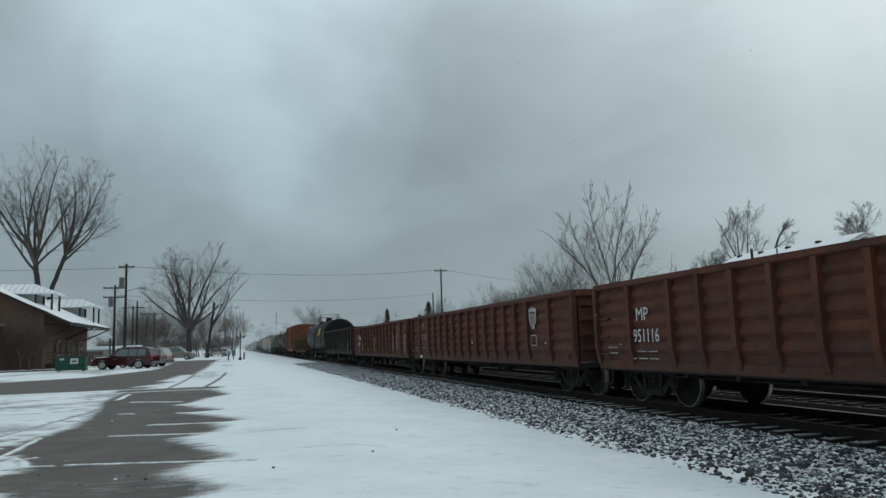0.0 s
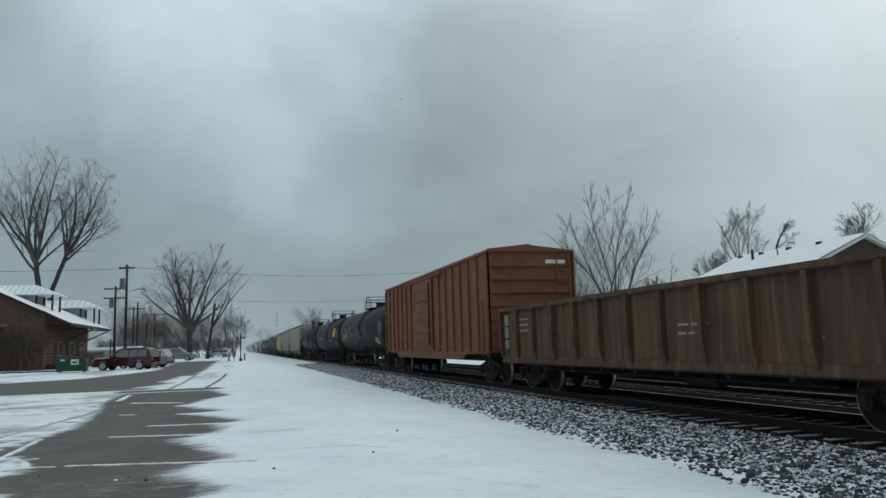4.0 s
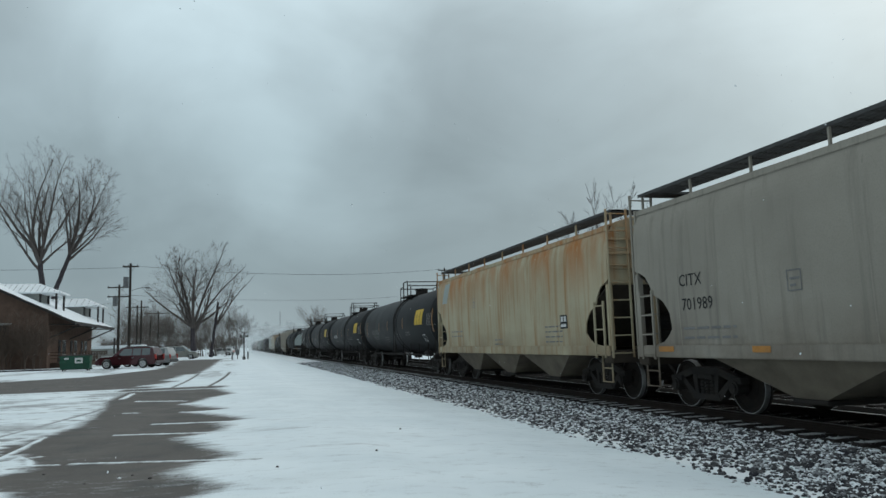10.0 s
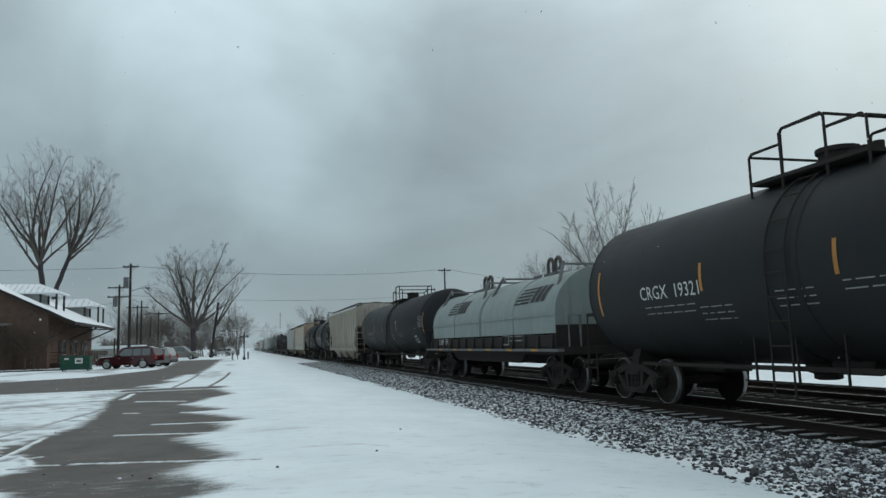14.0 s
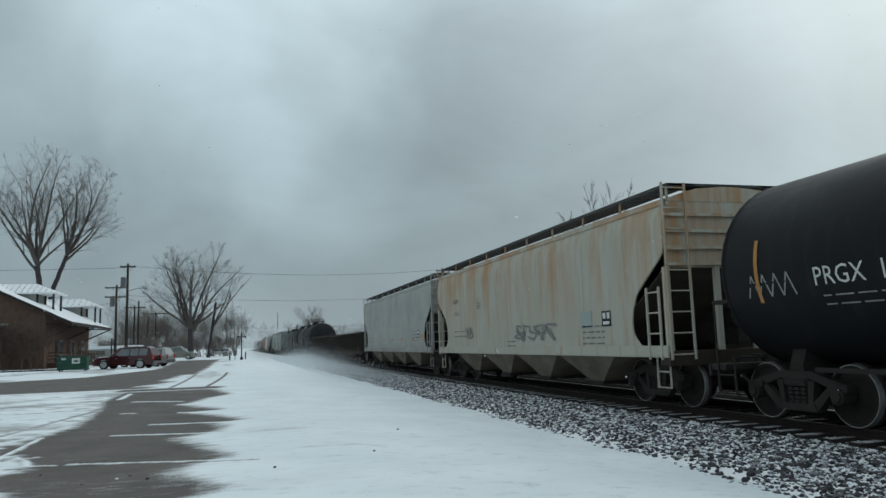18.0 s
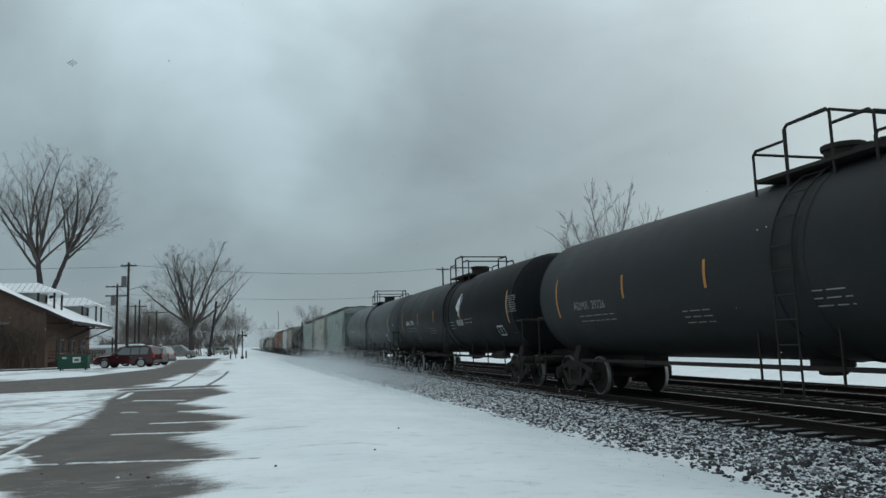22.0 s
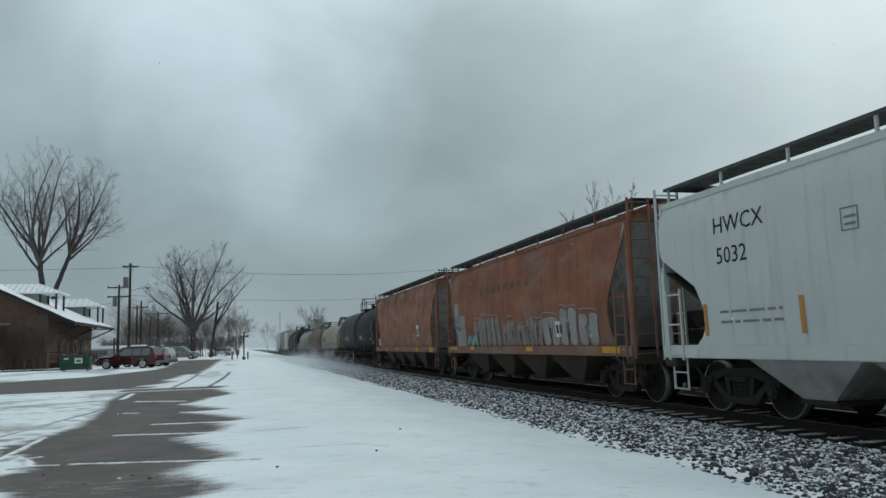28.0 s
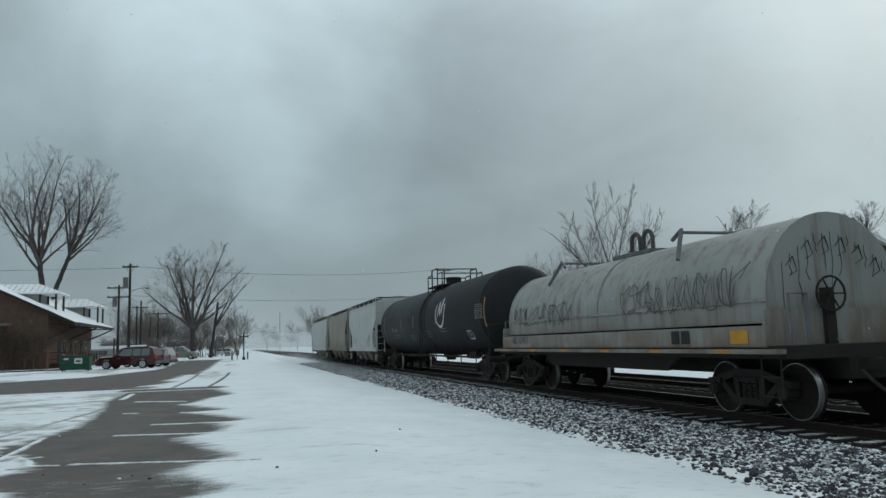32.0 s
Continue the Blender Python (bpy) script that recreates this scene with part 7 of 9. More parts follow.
# ---- vehicles, dumpster, crossing signal ----
def vehicle(name, label, category, m, paint, length, height, wheelbase, kind="suv"):
    """A parked car: body with wheel arches, cabin, panes, wheels, lamps. Its nose points along +x."""
    v = thing(name, label, category, m, "parked vehicles")
    w, hl = 0.93, length / 2
    fx, bx = wheelbase / 2 + 0.05, -wheelbase / 2 + 0.05
    belt = height * 0.58

    def arch(c):
        return [(c + 0.44 * math.cos(a), 0.36 + 0.44 * math.sin(a)) for a in [math.pi * i / 8 for i in range(9)]]

    low = [(-hl, 0.42), (-hl + 0.05, belt - 0.05), (-hl + 0.12, belt)]
    if kind == "pickup":
        low += [(-0.55, belt)]
    low += [(hl - 1.35, belt), (hl - 0.8, belt - 0.04), (hl - 0.35, belt - 0.11), (hl - 0.10, belt - 0.24), (hl - 0.01, 0.62), (hl, 0.42)]
    under = [(hl - 0.1, 0.30)] + [(fx + 0.46, 0.30)] + arch(fx) + [(fx - 0.46, 0.30), (bx + 0.46, 0.30)] + arch(bx) + [(bx - 0.46, 0.30), (-hl + 0.1, 0.30)]
    prof = low + under
    g = Geo()
    n = len(prof)
    vs = []
    for sy, k in ((-w, 0.97), (-w + 0.08, 1.0), (w - 0.08, 1.0), (w, 0.97)):
        vs.append([(x * (0.985 if abs(sy) == w else 1.0), sy, z) for x, z in prof])
    g.loft(vs)
    part("body", g, paint, v)
    if kind == "pickup":
        cab = [(-0.6, belt), (-0.45, height - 0.06), (-0.3, height), (hl - 2.0, height), (hl - 1.35, belt)]
    elif kind == "wagon":
        cab = [(-hl + 0.1, belt), (-hl + 0.35, height - 0.05), (-hl + 0.55, height), (hl - 2.1, height), (hl - 1.2, belt)]
    else:
        cab = [(-hl + 0.06, belt), (-hl + 0.34, height - 0.10), (-hl + 0.62, height), (hl - 2.35, height), (hl - 2.12, height - 0.05), (hl - 1.42, belt)]
    g = Geo().loft([[(x, s * (w - 0.03 - 0.20 * (z - belt) / (height - belt)), z) for x, z in cab] for s in (-1, 1)])
    part("cabin", g, paint, v)
    x0, x1 = cab[1][0] + 0.12, cab[3][0] + 0.05
    foot = cab[-1][0]
    cuts = 3 if kind != "pickup" else 2
    for s in (-1, 1):
        for i in range(cuts):
            a = x0 + (x1 - x0) * i / cuts + 0.05
            b = x0 + (x1 - x0) * (i + 1) / cuts - 0.03
            extra = 0.5 if i == cuts - 1 else 0.0
            zt, zl = height - 0.12, belt + 0.05

            def at(x, z):
                return (x, s * (w - 0.022 - 0.20 * (z - belt) / (height - belt)), z)
            part("side_window", Geo().add([at(a, zl), at(b + extra, zl), at(b, zt), at(a, zt)], [(0, 1, 2, 3)]), M["car_glass"], v)
        part("mirror", Geo().box(x1 + 0.25, x1 + 0.4, s * (w + 0.02), s * (w + 0.2), belt, belt + 0.16, 0.02), paint, v)
        part("headlamp", Geo().box(hl - 0.16, hl - 0.02, s * 0.55, s * 0.86, belt - 0.34, belt - 0.18, 0.02), M["white"], v)
        part("tail_lamp", Geo().box(-hl - 0.01, -hl + 0.12, s * 0.72, s * 0.90, belt - 0.3, belt + 0.1, 0.02), M["red_tag"], v)
        for i in range(2):
            part("door_handle", Geo().box(-0.7 + 1.1 * i, -0.5 + 1.1 * i, s * (w - 0.005), s * (w + 0.02), belt - 0.16, belt - 0.12), M["grey_metal"], v)
    xw = cab[3][0]
    part("windscreen", Geo().add([(foot - 0.02, -0.78, belt + 0.06), (foot - 0.02, 0.78, belt + 0.06), (xw + 0.06, 0.62, height - 0.06), (xw + 0.06, -0.62, height - 0.06)], [(0, 1, 2, 3)]), M["car_glass"], v, at=Matrix.Translation((0.03, 0, 0.02)))
    part("grille", Geo().box(hl - 0.06, hl + 0.01, -0.5, 0.5, 0.55, belt - 0.2, 0.02), M["trim"], v)
    part("front_bumper", Geo().box(hl - 0.12, hl + 0.08, -w + 0.04, w - 0.04, 0.34, 0.56, 0.05), paint if kind != "pickup" else M["grey_metal"], v)
    part("rear_bumper", Geo().box(-hl - 0.08, -hl + 0.12, -w + 0.04, w - 0.04, 0.36, 0.58, 0.05), M["grey_metal"], v)
    if kind != "pickup":
        for s in (-1, 1):
            part("roof_rail", Geo().pipe([(-hl + 0.7, s * 0.6, height + 0.04), (hl - 2.4, s * 0.6, height + 0.04)], 0.025, 6), M["trim"], v)
    part("snow_cap", Geo().box(cab[2][0] + 0.1, cab[3][0] - 0.1, -0.58, 0.58, height - 0.01, height + 0.03, 0.012), M["roof_snow"], v)
    part("snow_cap", Geo().box(hl - 1.2, hl - 0.35, -0.7, 0.7, belt - 0.03, belt + 0.012, 0.012), M["roof_snow"], v)
    for x in (fx, bx):
        for s in (-1, 1):
            wh = part("wheel", Geo().rod((x, s * (w - 0.24), 0.36), (x, s * (w + 0.0), 0.36), 0.36, 20), M["steel_dark"], v)
            part("rim", Geo().rod((x, s * (w - 0.01), 0.36), (x, s * (w + 0.02), 0.36), 0.25, 16), M["alloy"], wh)
            for i in range(5):
                a = 2 * math.pi * i / 5
                part("spoke_gap", Geo().box(x + 0.13 * math.cos(a) - 0.035, x + 0.13 * math.cos(a) + 0.035, s * (w + 0.015), s * (w + 0.024), 0.36 + 0.13 * math.sin(a) - 0.035, 0.36 + 0.13 * math.sin(a) + 0.035), M["steel_dark"], wh)
    return v


M["car_glass"] = material("tinted_car_glass", (0.10, 0.115, 0.12), (0.08, 0.095, 0.10), 2, 0.06, 0.35, 0.0, coat=0.6, spec=0.8)
M["alloy"] = material("alloy_wheel_paint", (0.45, 0.46, 0.46), (0.38, 0.39, 0.39), 4, 0.4, 0.3, 0)
M["car_red"] = material("dark_red_car_paint", (0.055, 0.0095, 0.013), (0.045, 0.009, 0.012), 1.5, 0.22, 0.1, 0.0, coat=0.4)
M["car_silver"] = material("silver_car_paint", (0.33, 0.34, 0.34), (0.28, 0.29, 0.29), 1.5, 0.35, 0.5, 0.0, coat=0.5)
M["car_tan"] = material("pewter_car_paint", (0.26, 0.26, 0.235), (0.22, 0.22, 0.2), 1.5, 0.35, 0.4, 0.0, coat=0.5)
vehicle("suv", "dark red sport utility vehicle parked on snow", "car", pose(-8.75, 66.2, 0.05, 0, 0, 163), M["car_red"], 5.0, 1.72, 3.0)
vehicle("station_wagon", "silver and maroon wagon parked beside the red vehicle", "car", pose(-8.0, 71.5, 0.05, 0, 0, 163), M["car_silver"], 4.8, 1.62, 2.8, "wagon")
vehicle("crew_cab_truck", "pewter truck with long cab parked across the lane", "car", pose(-8.6, 114.5, 0.05, 0, 0, -8), M["car_tan"], 5.6, 1.9, 3.6, "wagon")
vehicle("van", "white van parked at the end of the road", "van", pose(-3.6, 152, 0.05, 0, 0, 172), M["white"], 5.0, 1.5, 3.0, "wagon")

M["dumpster_green"] = material("green_dumpster_paint", (0.02, 0.09, 0.055), (0.015, 0.07, 0.045), 1.5, 0.6, 0, 0.1, streak=(0.03, 0.05, 0.04), amount=0.4)
d = thing("dumpster", "green steel dumpster with a white sticker on snow", "dumpster", pose(-12.2, 63.0, 0.05, 0, 0, 4))
part("bin", Geo().extrude_x([(-0.75, 0.16), (0.7, 0.16), (0.85, 1.15), (-0.95, 1.15)], -1.02, 1.02), M["dumpster_green"], d)
part("lid", Geo().extrude_x([(-0.98, 1.152), (0.88, 1.152), (0.85, 1.25), (-0.98, 1.19)], -1.05, 1.05), M["steel_dark"], d)
part("rim", Geo().box(-1.06, 1.06, -1.0, -0.93, 1.06, 1.15), M["dumpster_green"], d)
for x in (-0.85, 0.85):
    part("fork_pocket", Geo().box(x - 0.2, x + 0.2, -0.98, -0.8, 0.62, 0.78, 0.02), M["dumpster_green"], d)
    for y in (-0.6, 0.6):
        part("caster", Geo().rod((x - 0.04, y, 0.08), (x + 0.04, y, 0.08), 0.08, 10).box(x - 0.05, x + 0.05, y - 0.05, y + 0.05, 0.1, 0.17), M["steel_dark"], d)
part("sticker", Geo().box(0.0, 0.55, -0.945, -0.915, 0.6, 1.02), M["white"], d, "white sticker with a green mark", at=pose(0, 0, 0))
part("sticker_mark", Geo().box(0.12, 0.42, -0.952, -0.9455, 0.72, 0.86), M["dumpster_green"], d)
part("sticker", Geo().box(-0.72, -0.42, -0.955, -0.92, 0.9, 1.04), M["white"], d)
kerb = thing("kerb", "grey concrete kerb along the snowy lot edge", "kerb", kind="structure")
stone = Geo().box(0, 0.57, 0, 0.18, -0.05, 0.17, 0.015).mesh("kerbstone", M["gravel_bed"])
for i in range(12):
    part("kerbstone", stone, None, kerb, at=pose(-19.0 + 0.6 * i, 67.4, 0))

s = thing("crossing_signal", "slim black crossing signal mast with lamps beside the road", "signal", pose(0.47, 92, 0))
part("mast", Geo().rod((0, 0, 0), (0, 0, 3.3), 0.07, 8).rod((0, 0, 0), (0, 0, 0.35), 0.18, 10), M["steel_dark"], s)
part("lamp_bar", Geo().box(-0.45, 0.45, -0.04, 0.04, 2.75, 2.83), M["steel_dark"], s)
for x in (-0.4, 0.4):
    part("lamp_hood", Geo().rod((x, 0.1, 2.79), (x, -0.2, 2.79), 0.13, 12), M["steel_dark"], s)
s2 = thing("signal_mast", "tall thin grey mast beside the crossing", "signal", pose(-0.3, 97, 0))
part("mast", Geo().rod((0, 0, 0), (0, 0, 4.6), 0.05, 8), M["grey_metal"], s2)
part("gate_arm", Geo().rod((0, -0.1, 1.0), (0.05, -0.1, 4.2), 0.035, 6), M["white"], s2)
part("gate_box", Geo().box(-0.22, 0.22, -0.25, 0.15, 0.6, 1.25, 0.03), M["grey_metal"], s2)
for x, y in ((-0.9, 94), (0.95, 95)):
    b = thing("bollard", "short grey post at the crossing", "post", pose(x, y, 0), "posts at the crossing")
    part("post", Geo().rod((0, 0, 0), (0, 0, 0.95), 0.09, 8), M["grey_metal"], b)


# ---- snow in the air ----
def flakes(name, label, seed, spots, size):
    """Loose flakes, each two crossed slips, all in one mesh."""
    rs = np.random.RandomState(seed)
    p = np.asarray(spots)
    n = len(p)
    a, b = rs.normal(size=(n, 3)), rs.normal(size=(n, 3))
    a /= np.linalg.norm(a, axis=1)[:, None]
    b -= a * (a * b).sum(1)[:, None]
    b /= np.linalg.norm(b, axis=1)[:, None]
    s = (rs.uniform(*size, n) if isinstance(size, tuple) else size * rs.uniform(0.6, 1.2, n))[:, None]
    v = np.stack([p + a * s, p + b * s * 0.7, p - a * s, p - b * s * 0.7], 1).reshape(-1, 3)
    f = np.arange(4 * n).reshape(-1, 4)
    me = bpy.data.meshes.new(name)
    me.from_pydata(v.tolist(), [], f.tolist())
    me.materials.append(M["roof_snow"])
    return tagged(new(name, me), label, "snow", kind="stuff")


rs = np.random.RandomState(12)
FLAKES = flakes("falling_snow", "sparse snowflakes drifting down through the air", 13, np.stack([rs.uniform(-6, 34, 6500), rs.uniform(4.5, 34, 6500), rs.uniform(0, 52, 6500)], 1), (0.007, 0.014))
# haze stand-in: oversized flakes, larger with distance, added along the far line
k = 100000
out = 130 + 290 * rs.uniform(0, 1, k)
FAR_HAZE = flakes("distant_snowfall", "oversized snow flakes added as haze along the distant line", 15, np.stack([rs.uniform(-16, 46, k), out, rs.uniform(-0.2, 1, k) * (4 + out * 0.022)], 1), np.minimum(0.12, 0.00030 * out))
k = 220000
along = rs.normal(0, 17, k)
PLUME = flakes("blowing_snow", "low plume of fine snow whirled up beside the wheels", 14, np.stack([rs.uniform(4.4, 8.0, k), along, -0.2 + rs.exponential(0.36, k) * np.exp(-(along / 30) ** 2)], 1), (0.007, 0.018))

# ---- the cars of the train, in order of passing ----
CARS = []
JOINTS = (-0.6, 15.75, 33.89, 51.6, 68.73, 88.31, 104.85, 123.11, 142.39, 160.97, 179.24, 199.79, 221.51, 237.26, 256.72, 276.01, 294.57, 307.54, 322.49, 341.69, 358.74, 372.83, 386.22, 403.94, 422.26, 439.9, 458.97, 478.03, 496.65, 515.06, 528.2, 539.87, 553.13, 573.21, 585.08, 597.96, 613.24, 629.08, 646.59, 661.1, 676.2, 692.18, 712.6, 724.9, 738.8, 754.3)


def run(t):
    """How far the train has come by t seconds."""
    return 20.657 * t + 0.00817 * t * t


def next_car(name, label, category, gap=0.0):
    i = len(CARS)
    a, b = JOINTS[i] + gap, JOINTS[i + 1]
    car = thing(name, label, category, pose(XC, (a + b) / 2, 0), "cars of the freight train")
    CARS.append((car, (a + b) / 2))
    return car, b - a



def paint_tank(car, ln, r, zc, mark, number, size=0.30, bright=True, strips=(0.93, 0.42, 0.11, -0.37, -1.1), strip_mat="reflector", mark_z=-0.42, logo=None, plate=True, seed=0, placard=True, logo_y=0.70, logo_z=-0.16, text_y=0.70, plate_y=0.98, frame_y=0.83):
    """Reporting marks, small print, reflective strips and an emblem on a tank's side."""
    half = ln / 2 - 1.5

    def dec(lift=0.006):
        return Decal(r=r, zc=zc, lift=lift)
    col = M["stencil"] if bright else M["faded"]
    z = zc + mark_z
    dec().text(half * text_y, z, size, mark + "  " + number, 0.95).done("reporting_mark", col, car)
    dec().lines(half * (text_y - 0.02), z - 0.17, 1.7, 2, 0.13, 0.035, seed).done("small_print", M["faded"], car)
    dec().lines(half * 0.25, z - 0.25, 0.9, 3, 0.12, 0.032, seed + 1).lines(-half * 0.15, z - 0.1, 0.8, 3, 0.12, 0.032, seed + 2).lines(-half * 0.42, z - 0.05, 0.9, 2, 0.12, 0.032, seed + 3).done("small_print", M["faded"], car)
    for q in strips:
        d = dec()
        d.quad(half * q, zc + (-0.25 if abs(q) < 0.9 else -0.55), 0.08, 0.5 if abs(q) < 0.9 else 1.0, steps=6)
        d.done("reflector_strip", M[strip_mat], car)
    if plate:
        dec(0.010).lines(-half * plate_y - 0.06, zc + 0.24, 0.86, 8, 0.066, 0.036, seed + 5).done("data_panel", M["faded"], car)
    if placard:
        dec().frame_box(-half * frame_y, zc - 0.98, 0.55, 0.36, 0.03).quad(-half * frame_y - 0.25, zc - 0.98, 0.04, 0.36).done("stencil_frame", M["stencil"], car)
    if logo == "slant":
        d = dec()
        y0, z0, hh, sl = -half * logo_y, zc + logo_z, 0.70, 0.26
        for y, w in ((0.0, 0.46), (0.50, 0.48), (1.02, 0.47)):
            d.quad(y0 - y, z0, w, hh, sl, 6)
        d.quad(y0 - 0.02 - sl * 0.8 * hh, z0 + 0.8 * hh, 1.40, 0.2 * hh, sl, 2)
        d.done("emblem", M["emblem_yellow"], car, "yellow slanted block emblem")
    if logo == "leaf":
        y0, z0 = -half * 0.33, zc + 0.12
        kite = [(y0 - 0.14, z0 + 0.62), (y0 - 0.44, z0 + 0.30), (y0 - 0.28, z0 + 0.02), (y0 - 0.06, z0 - 0.30), (y0 + 0.30, z0 + 0.08), (y0 + 0.10, z0 + 0.36)]
        dec().patch(kite).done("emblem", M["stencil"], car, "white kite-shaped leaf emblem")
        dec(0.010).patch([(a * 0.92 + (y0 - 0.22) * 0.08, b * 0.92 + (z0 + 0.2) * 0.08) for a, b in kite[:4]]).done("emblem_field", M["blue_tag"], car, "deep blue half of the emblem")
        dec().quad(y0 + 0.28, z0 - 0.62, 0.22, 0.22).quad(y0 + 0.01, z0 - 0.62, 0.22, 0.22).quad(y0 - 0.26, z0 - 0.62, 0.26, 0.22).done("word_bars", M["faded"], car, "grey bars below the emblem")
    if logo == "ring":
        d = dec()
        y0, z0 = -half * 0.45, zc + 0.25
        d.ribbon([(y0 + 0.66 * math.cos(a), z0 + 0.62 * math.sin(a)) for a in [2.6 + 4.2 * i / 14 for i in range(15)]], 0.10)
        d.ribbon([(y0 + 0.32, z0 - 0.25), (y0 + 0.15, z0 + 0.42), (y0 - 0.05, z0 - 0.15), (y0 - 0.28, z0 + 0.55), (y0 - 0.32, z0 - 0.1)], 0.09)
        d.done("emblem", M["stencil"], car, "white crescent emblem")


def paint_hopper(car, ln, half_width, mark, number, size=0.33, mat="black_stencil", z=2.4, two=True, seed=0, placard=True, strips=None, strip_mat="reflector", sill=True, y_off=1.9, gap=0.45):
    h = ln / 2 - 0.6
    side = lambda q: -half_width(q)

    def dec(lift=0.008):
        return Decal(side=side, lift=lift)
    d = dec()
    if two:
        d.text(h - y_off, z + gap, size, mark).text(h - y_off - 0.05, z, size, number)
    else:
        d.text(h - y_off, z, size, mark + " " + number)
    d.done("reporting_mark", M[mat], car)
    dec().lines(h - y_off - 0.05, min(z - 0.35, 1.75), 1.5, 2, 0.17, 0.07, seed).done("small_print", M["grey_stencil"], car)
    dec().lines(-h + 3.6, z - 0.7, 1.1, 4, 0.13, 0.06, seed + 1).lines(0.4, z - 1.0, 0.7, 2, 0.13, 0.06, seed + 2).done("small_print", M["grey_stencil"], car)
    dec().frame_box(h - y_off - 2.8, z + 0.15, 0.3, 0.32, 0.02).lines(h - y_off - 2.86, z + 0.32, 0.2, 2, 0.1, 0.06, seed + 9).done("stencil_frame", M["grey_stencil"], car)
    if placard:
        dec().quad(-h + 2.6, min(1.65, z - 0.4), 0.42, 0.34).done("placard", M["black_stencil"], car)
        zp = min(1.65, z - 0.4)
        dec(0.012).quad(-h + 2.55, zp + 0.17, 0.13, 0.13).quad(-h + 2.36, zp + 0.17, 0.13, 0.13).quad(-h + 2.55, zp + 0.04, 0.3, 0.07).done("placard_mark", M["stencil"], car)
    if strips:
        for q in strips:
            dec().quad(h * q, 1.38, 0.10, 0.55).done("reflector_strip", M[strip_mat], car)
    if sill:
        k = 8
        for i in range(k):
            Decal(side=-1.61, lift=0.012).quad(h - 0.8 - (2 * h - 1.6) * i / (k - 1), 1.10, 0.42 if i not in (0, k - 1) else 0.5, 0.10, steps=1).done("reflector_strip", M[strip_mat], car)


def worn_emblem(car, hw, y, z, top, stripes=()):
    """A shield: a dark head with two lettered bars over a pale field, striped where the paint still shows it."""
    def dec(lift):
        return Decal(side=lambda q: -hw(q), lift=lift)
    head = [(0.27, 0.71), (0.14, 0.75), (0.0, 0.80), (-0.14, 0.75), (-0.27, 0.71), (-0.24, 0.56), (-0.26, 0.43), (0.26, 0.43), (0.24, 0.56)]
    field = [(0.26, 0.425), (-0.26, 0.425), (-0.27, 0.2), (-0.2, 0.05), (0.0, -0.05), (0.2, 0.05), (0.27, 0.2)]
    dec(0.008).patch([(y + a, z + b) for a, b in head]).done("emblem_head", M[top], car)
    dec(0.008).patch([(y + a, z + b) for a, b in field]).done("emblem_field", M["stencil"], car, "pale lower field of the shield")
    for b, w in ((0.61, 0.34), (0.50, 0.38)):
        dec(0.012).quad(y + w / 2, z + b, w, 0.05, steps=1).done("emblem_bar", M["faded"], car)
    for e in stripes:
        dec(0.012).quad(y + e, z + 0.06 + 0.4 * abs(e - 0.025) * 0.6, 0.05, 0.35 - 0.24 * abs(e - 0.025), steps=3).done("emblem_stripe", M["red_tag"], car)


def gon_mark(car, ln, mark, number, z=1.30, size=0.27, y=None, mat="stencil", w=1.51, seed=0):
    h = ln / 2 - 0.55
    y = h - 1.62 if y is None else y
    Decal(side=-w - 0.055).text(y, z + 0.43, size, mark).text(y + 0.02, z, size, number, 0.86).done("reporting_mark", M[mat], car)
    Decal(side=-w - 0.055).lines(y - 0.1, z - 0.2, 0.75, 1, 0.15, 0.035, seed).lines(y + 0.1, z - 0.34, 1.0, 1, 0.15, 0.035, seed + 1).done("small_print", M["worn_white"], car)
    Decal(side=-w - 0.04).lines(h - 0.5, 1.18, 0.4, 2, 0.12, 0.05, seed + 2).done("small_print", M["faded"], car)


# three brown gondolas
car, ln = next_car("gondola_car", "reddish-brown gondola car with white lettering", "freight car")
gondola(car, ln, M["brown_gon"], 2.58, 14, z_floor=0.85)
gon_mark(car, ln, " MP", "951116")
car, ln = next_car("gondola_car", "reddish-brown gondola car with a pale shield near one end", "freight car")
gondola(car, ln, M["brown_gon"], 2.58, 14, z_floor=0.85)
gon_mark(car, ln, " MP", "951168", z=1.55, mat="faded", seed=3)
h = ln / 2 - 0.55
y = -h + 2.62
Decal(side=-1.565).patch([(y + 0.27, 2.24), (y, 2.30), (y - 0.27, 2.24), (y - 0.25, 1.90), (y - 0.12, 1.74), (y, 1.68), (y + 0.12, 1.74), (y + 0.25, 1.90)]).done("emblem", M["worn_white"], car, "worn pale shield emblem")
Decal(side=-1.569).quad(y + 0.2, 2.12, 0.4, 0.05).quad(y + 0.02, 1.74, 0.04, 0.34).quad(y + 0.14, 1.76, 0.03, 0.3).quad(y - 0.11, 1.76, 0.03, 0.3).done("emblem_bars", M["brown_gon"], car)
Decal(side=-1.565).frame_box(y + 0.2, 1.24, 0.42, 0.30, 0.03).done("stencil_frame", M["worn_white"], car)
car, ln = next_car("gondola_car", "reddish-brown gondola car with a yellow strip and white numbers", "freight car")
gondola(car, ln, M["brown_gon"], 2.58, 14, z_floor=0.85)
gon_mark(car, ln, "M P", "640989", size=0.32, seed=6)
h = ln / 2 - 0.55
Decal(side=-1.57).quad(h - 1.46, 1.07, 0.10, 0.95).done("reflector_strip", M["pale_yellow"], car)
for a in (3.83, 5.83):
    Decal(side=-1.625).quad(h - a, 1.02, 0.10, 0.46).done("reflector_strip", M["pale_yellow"], car)
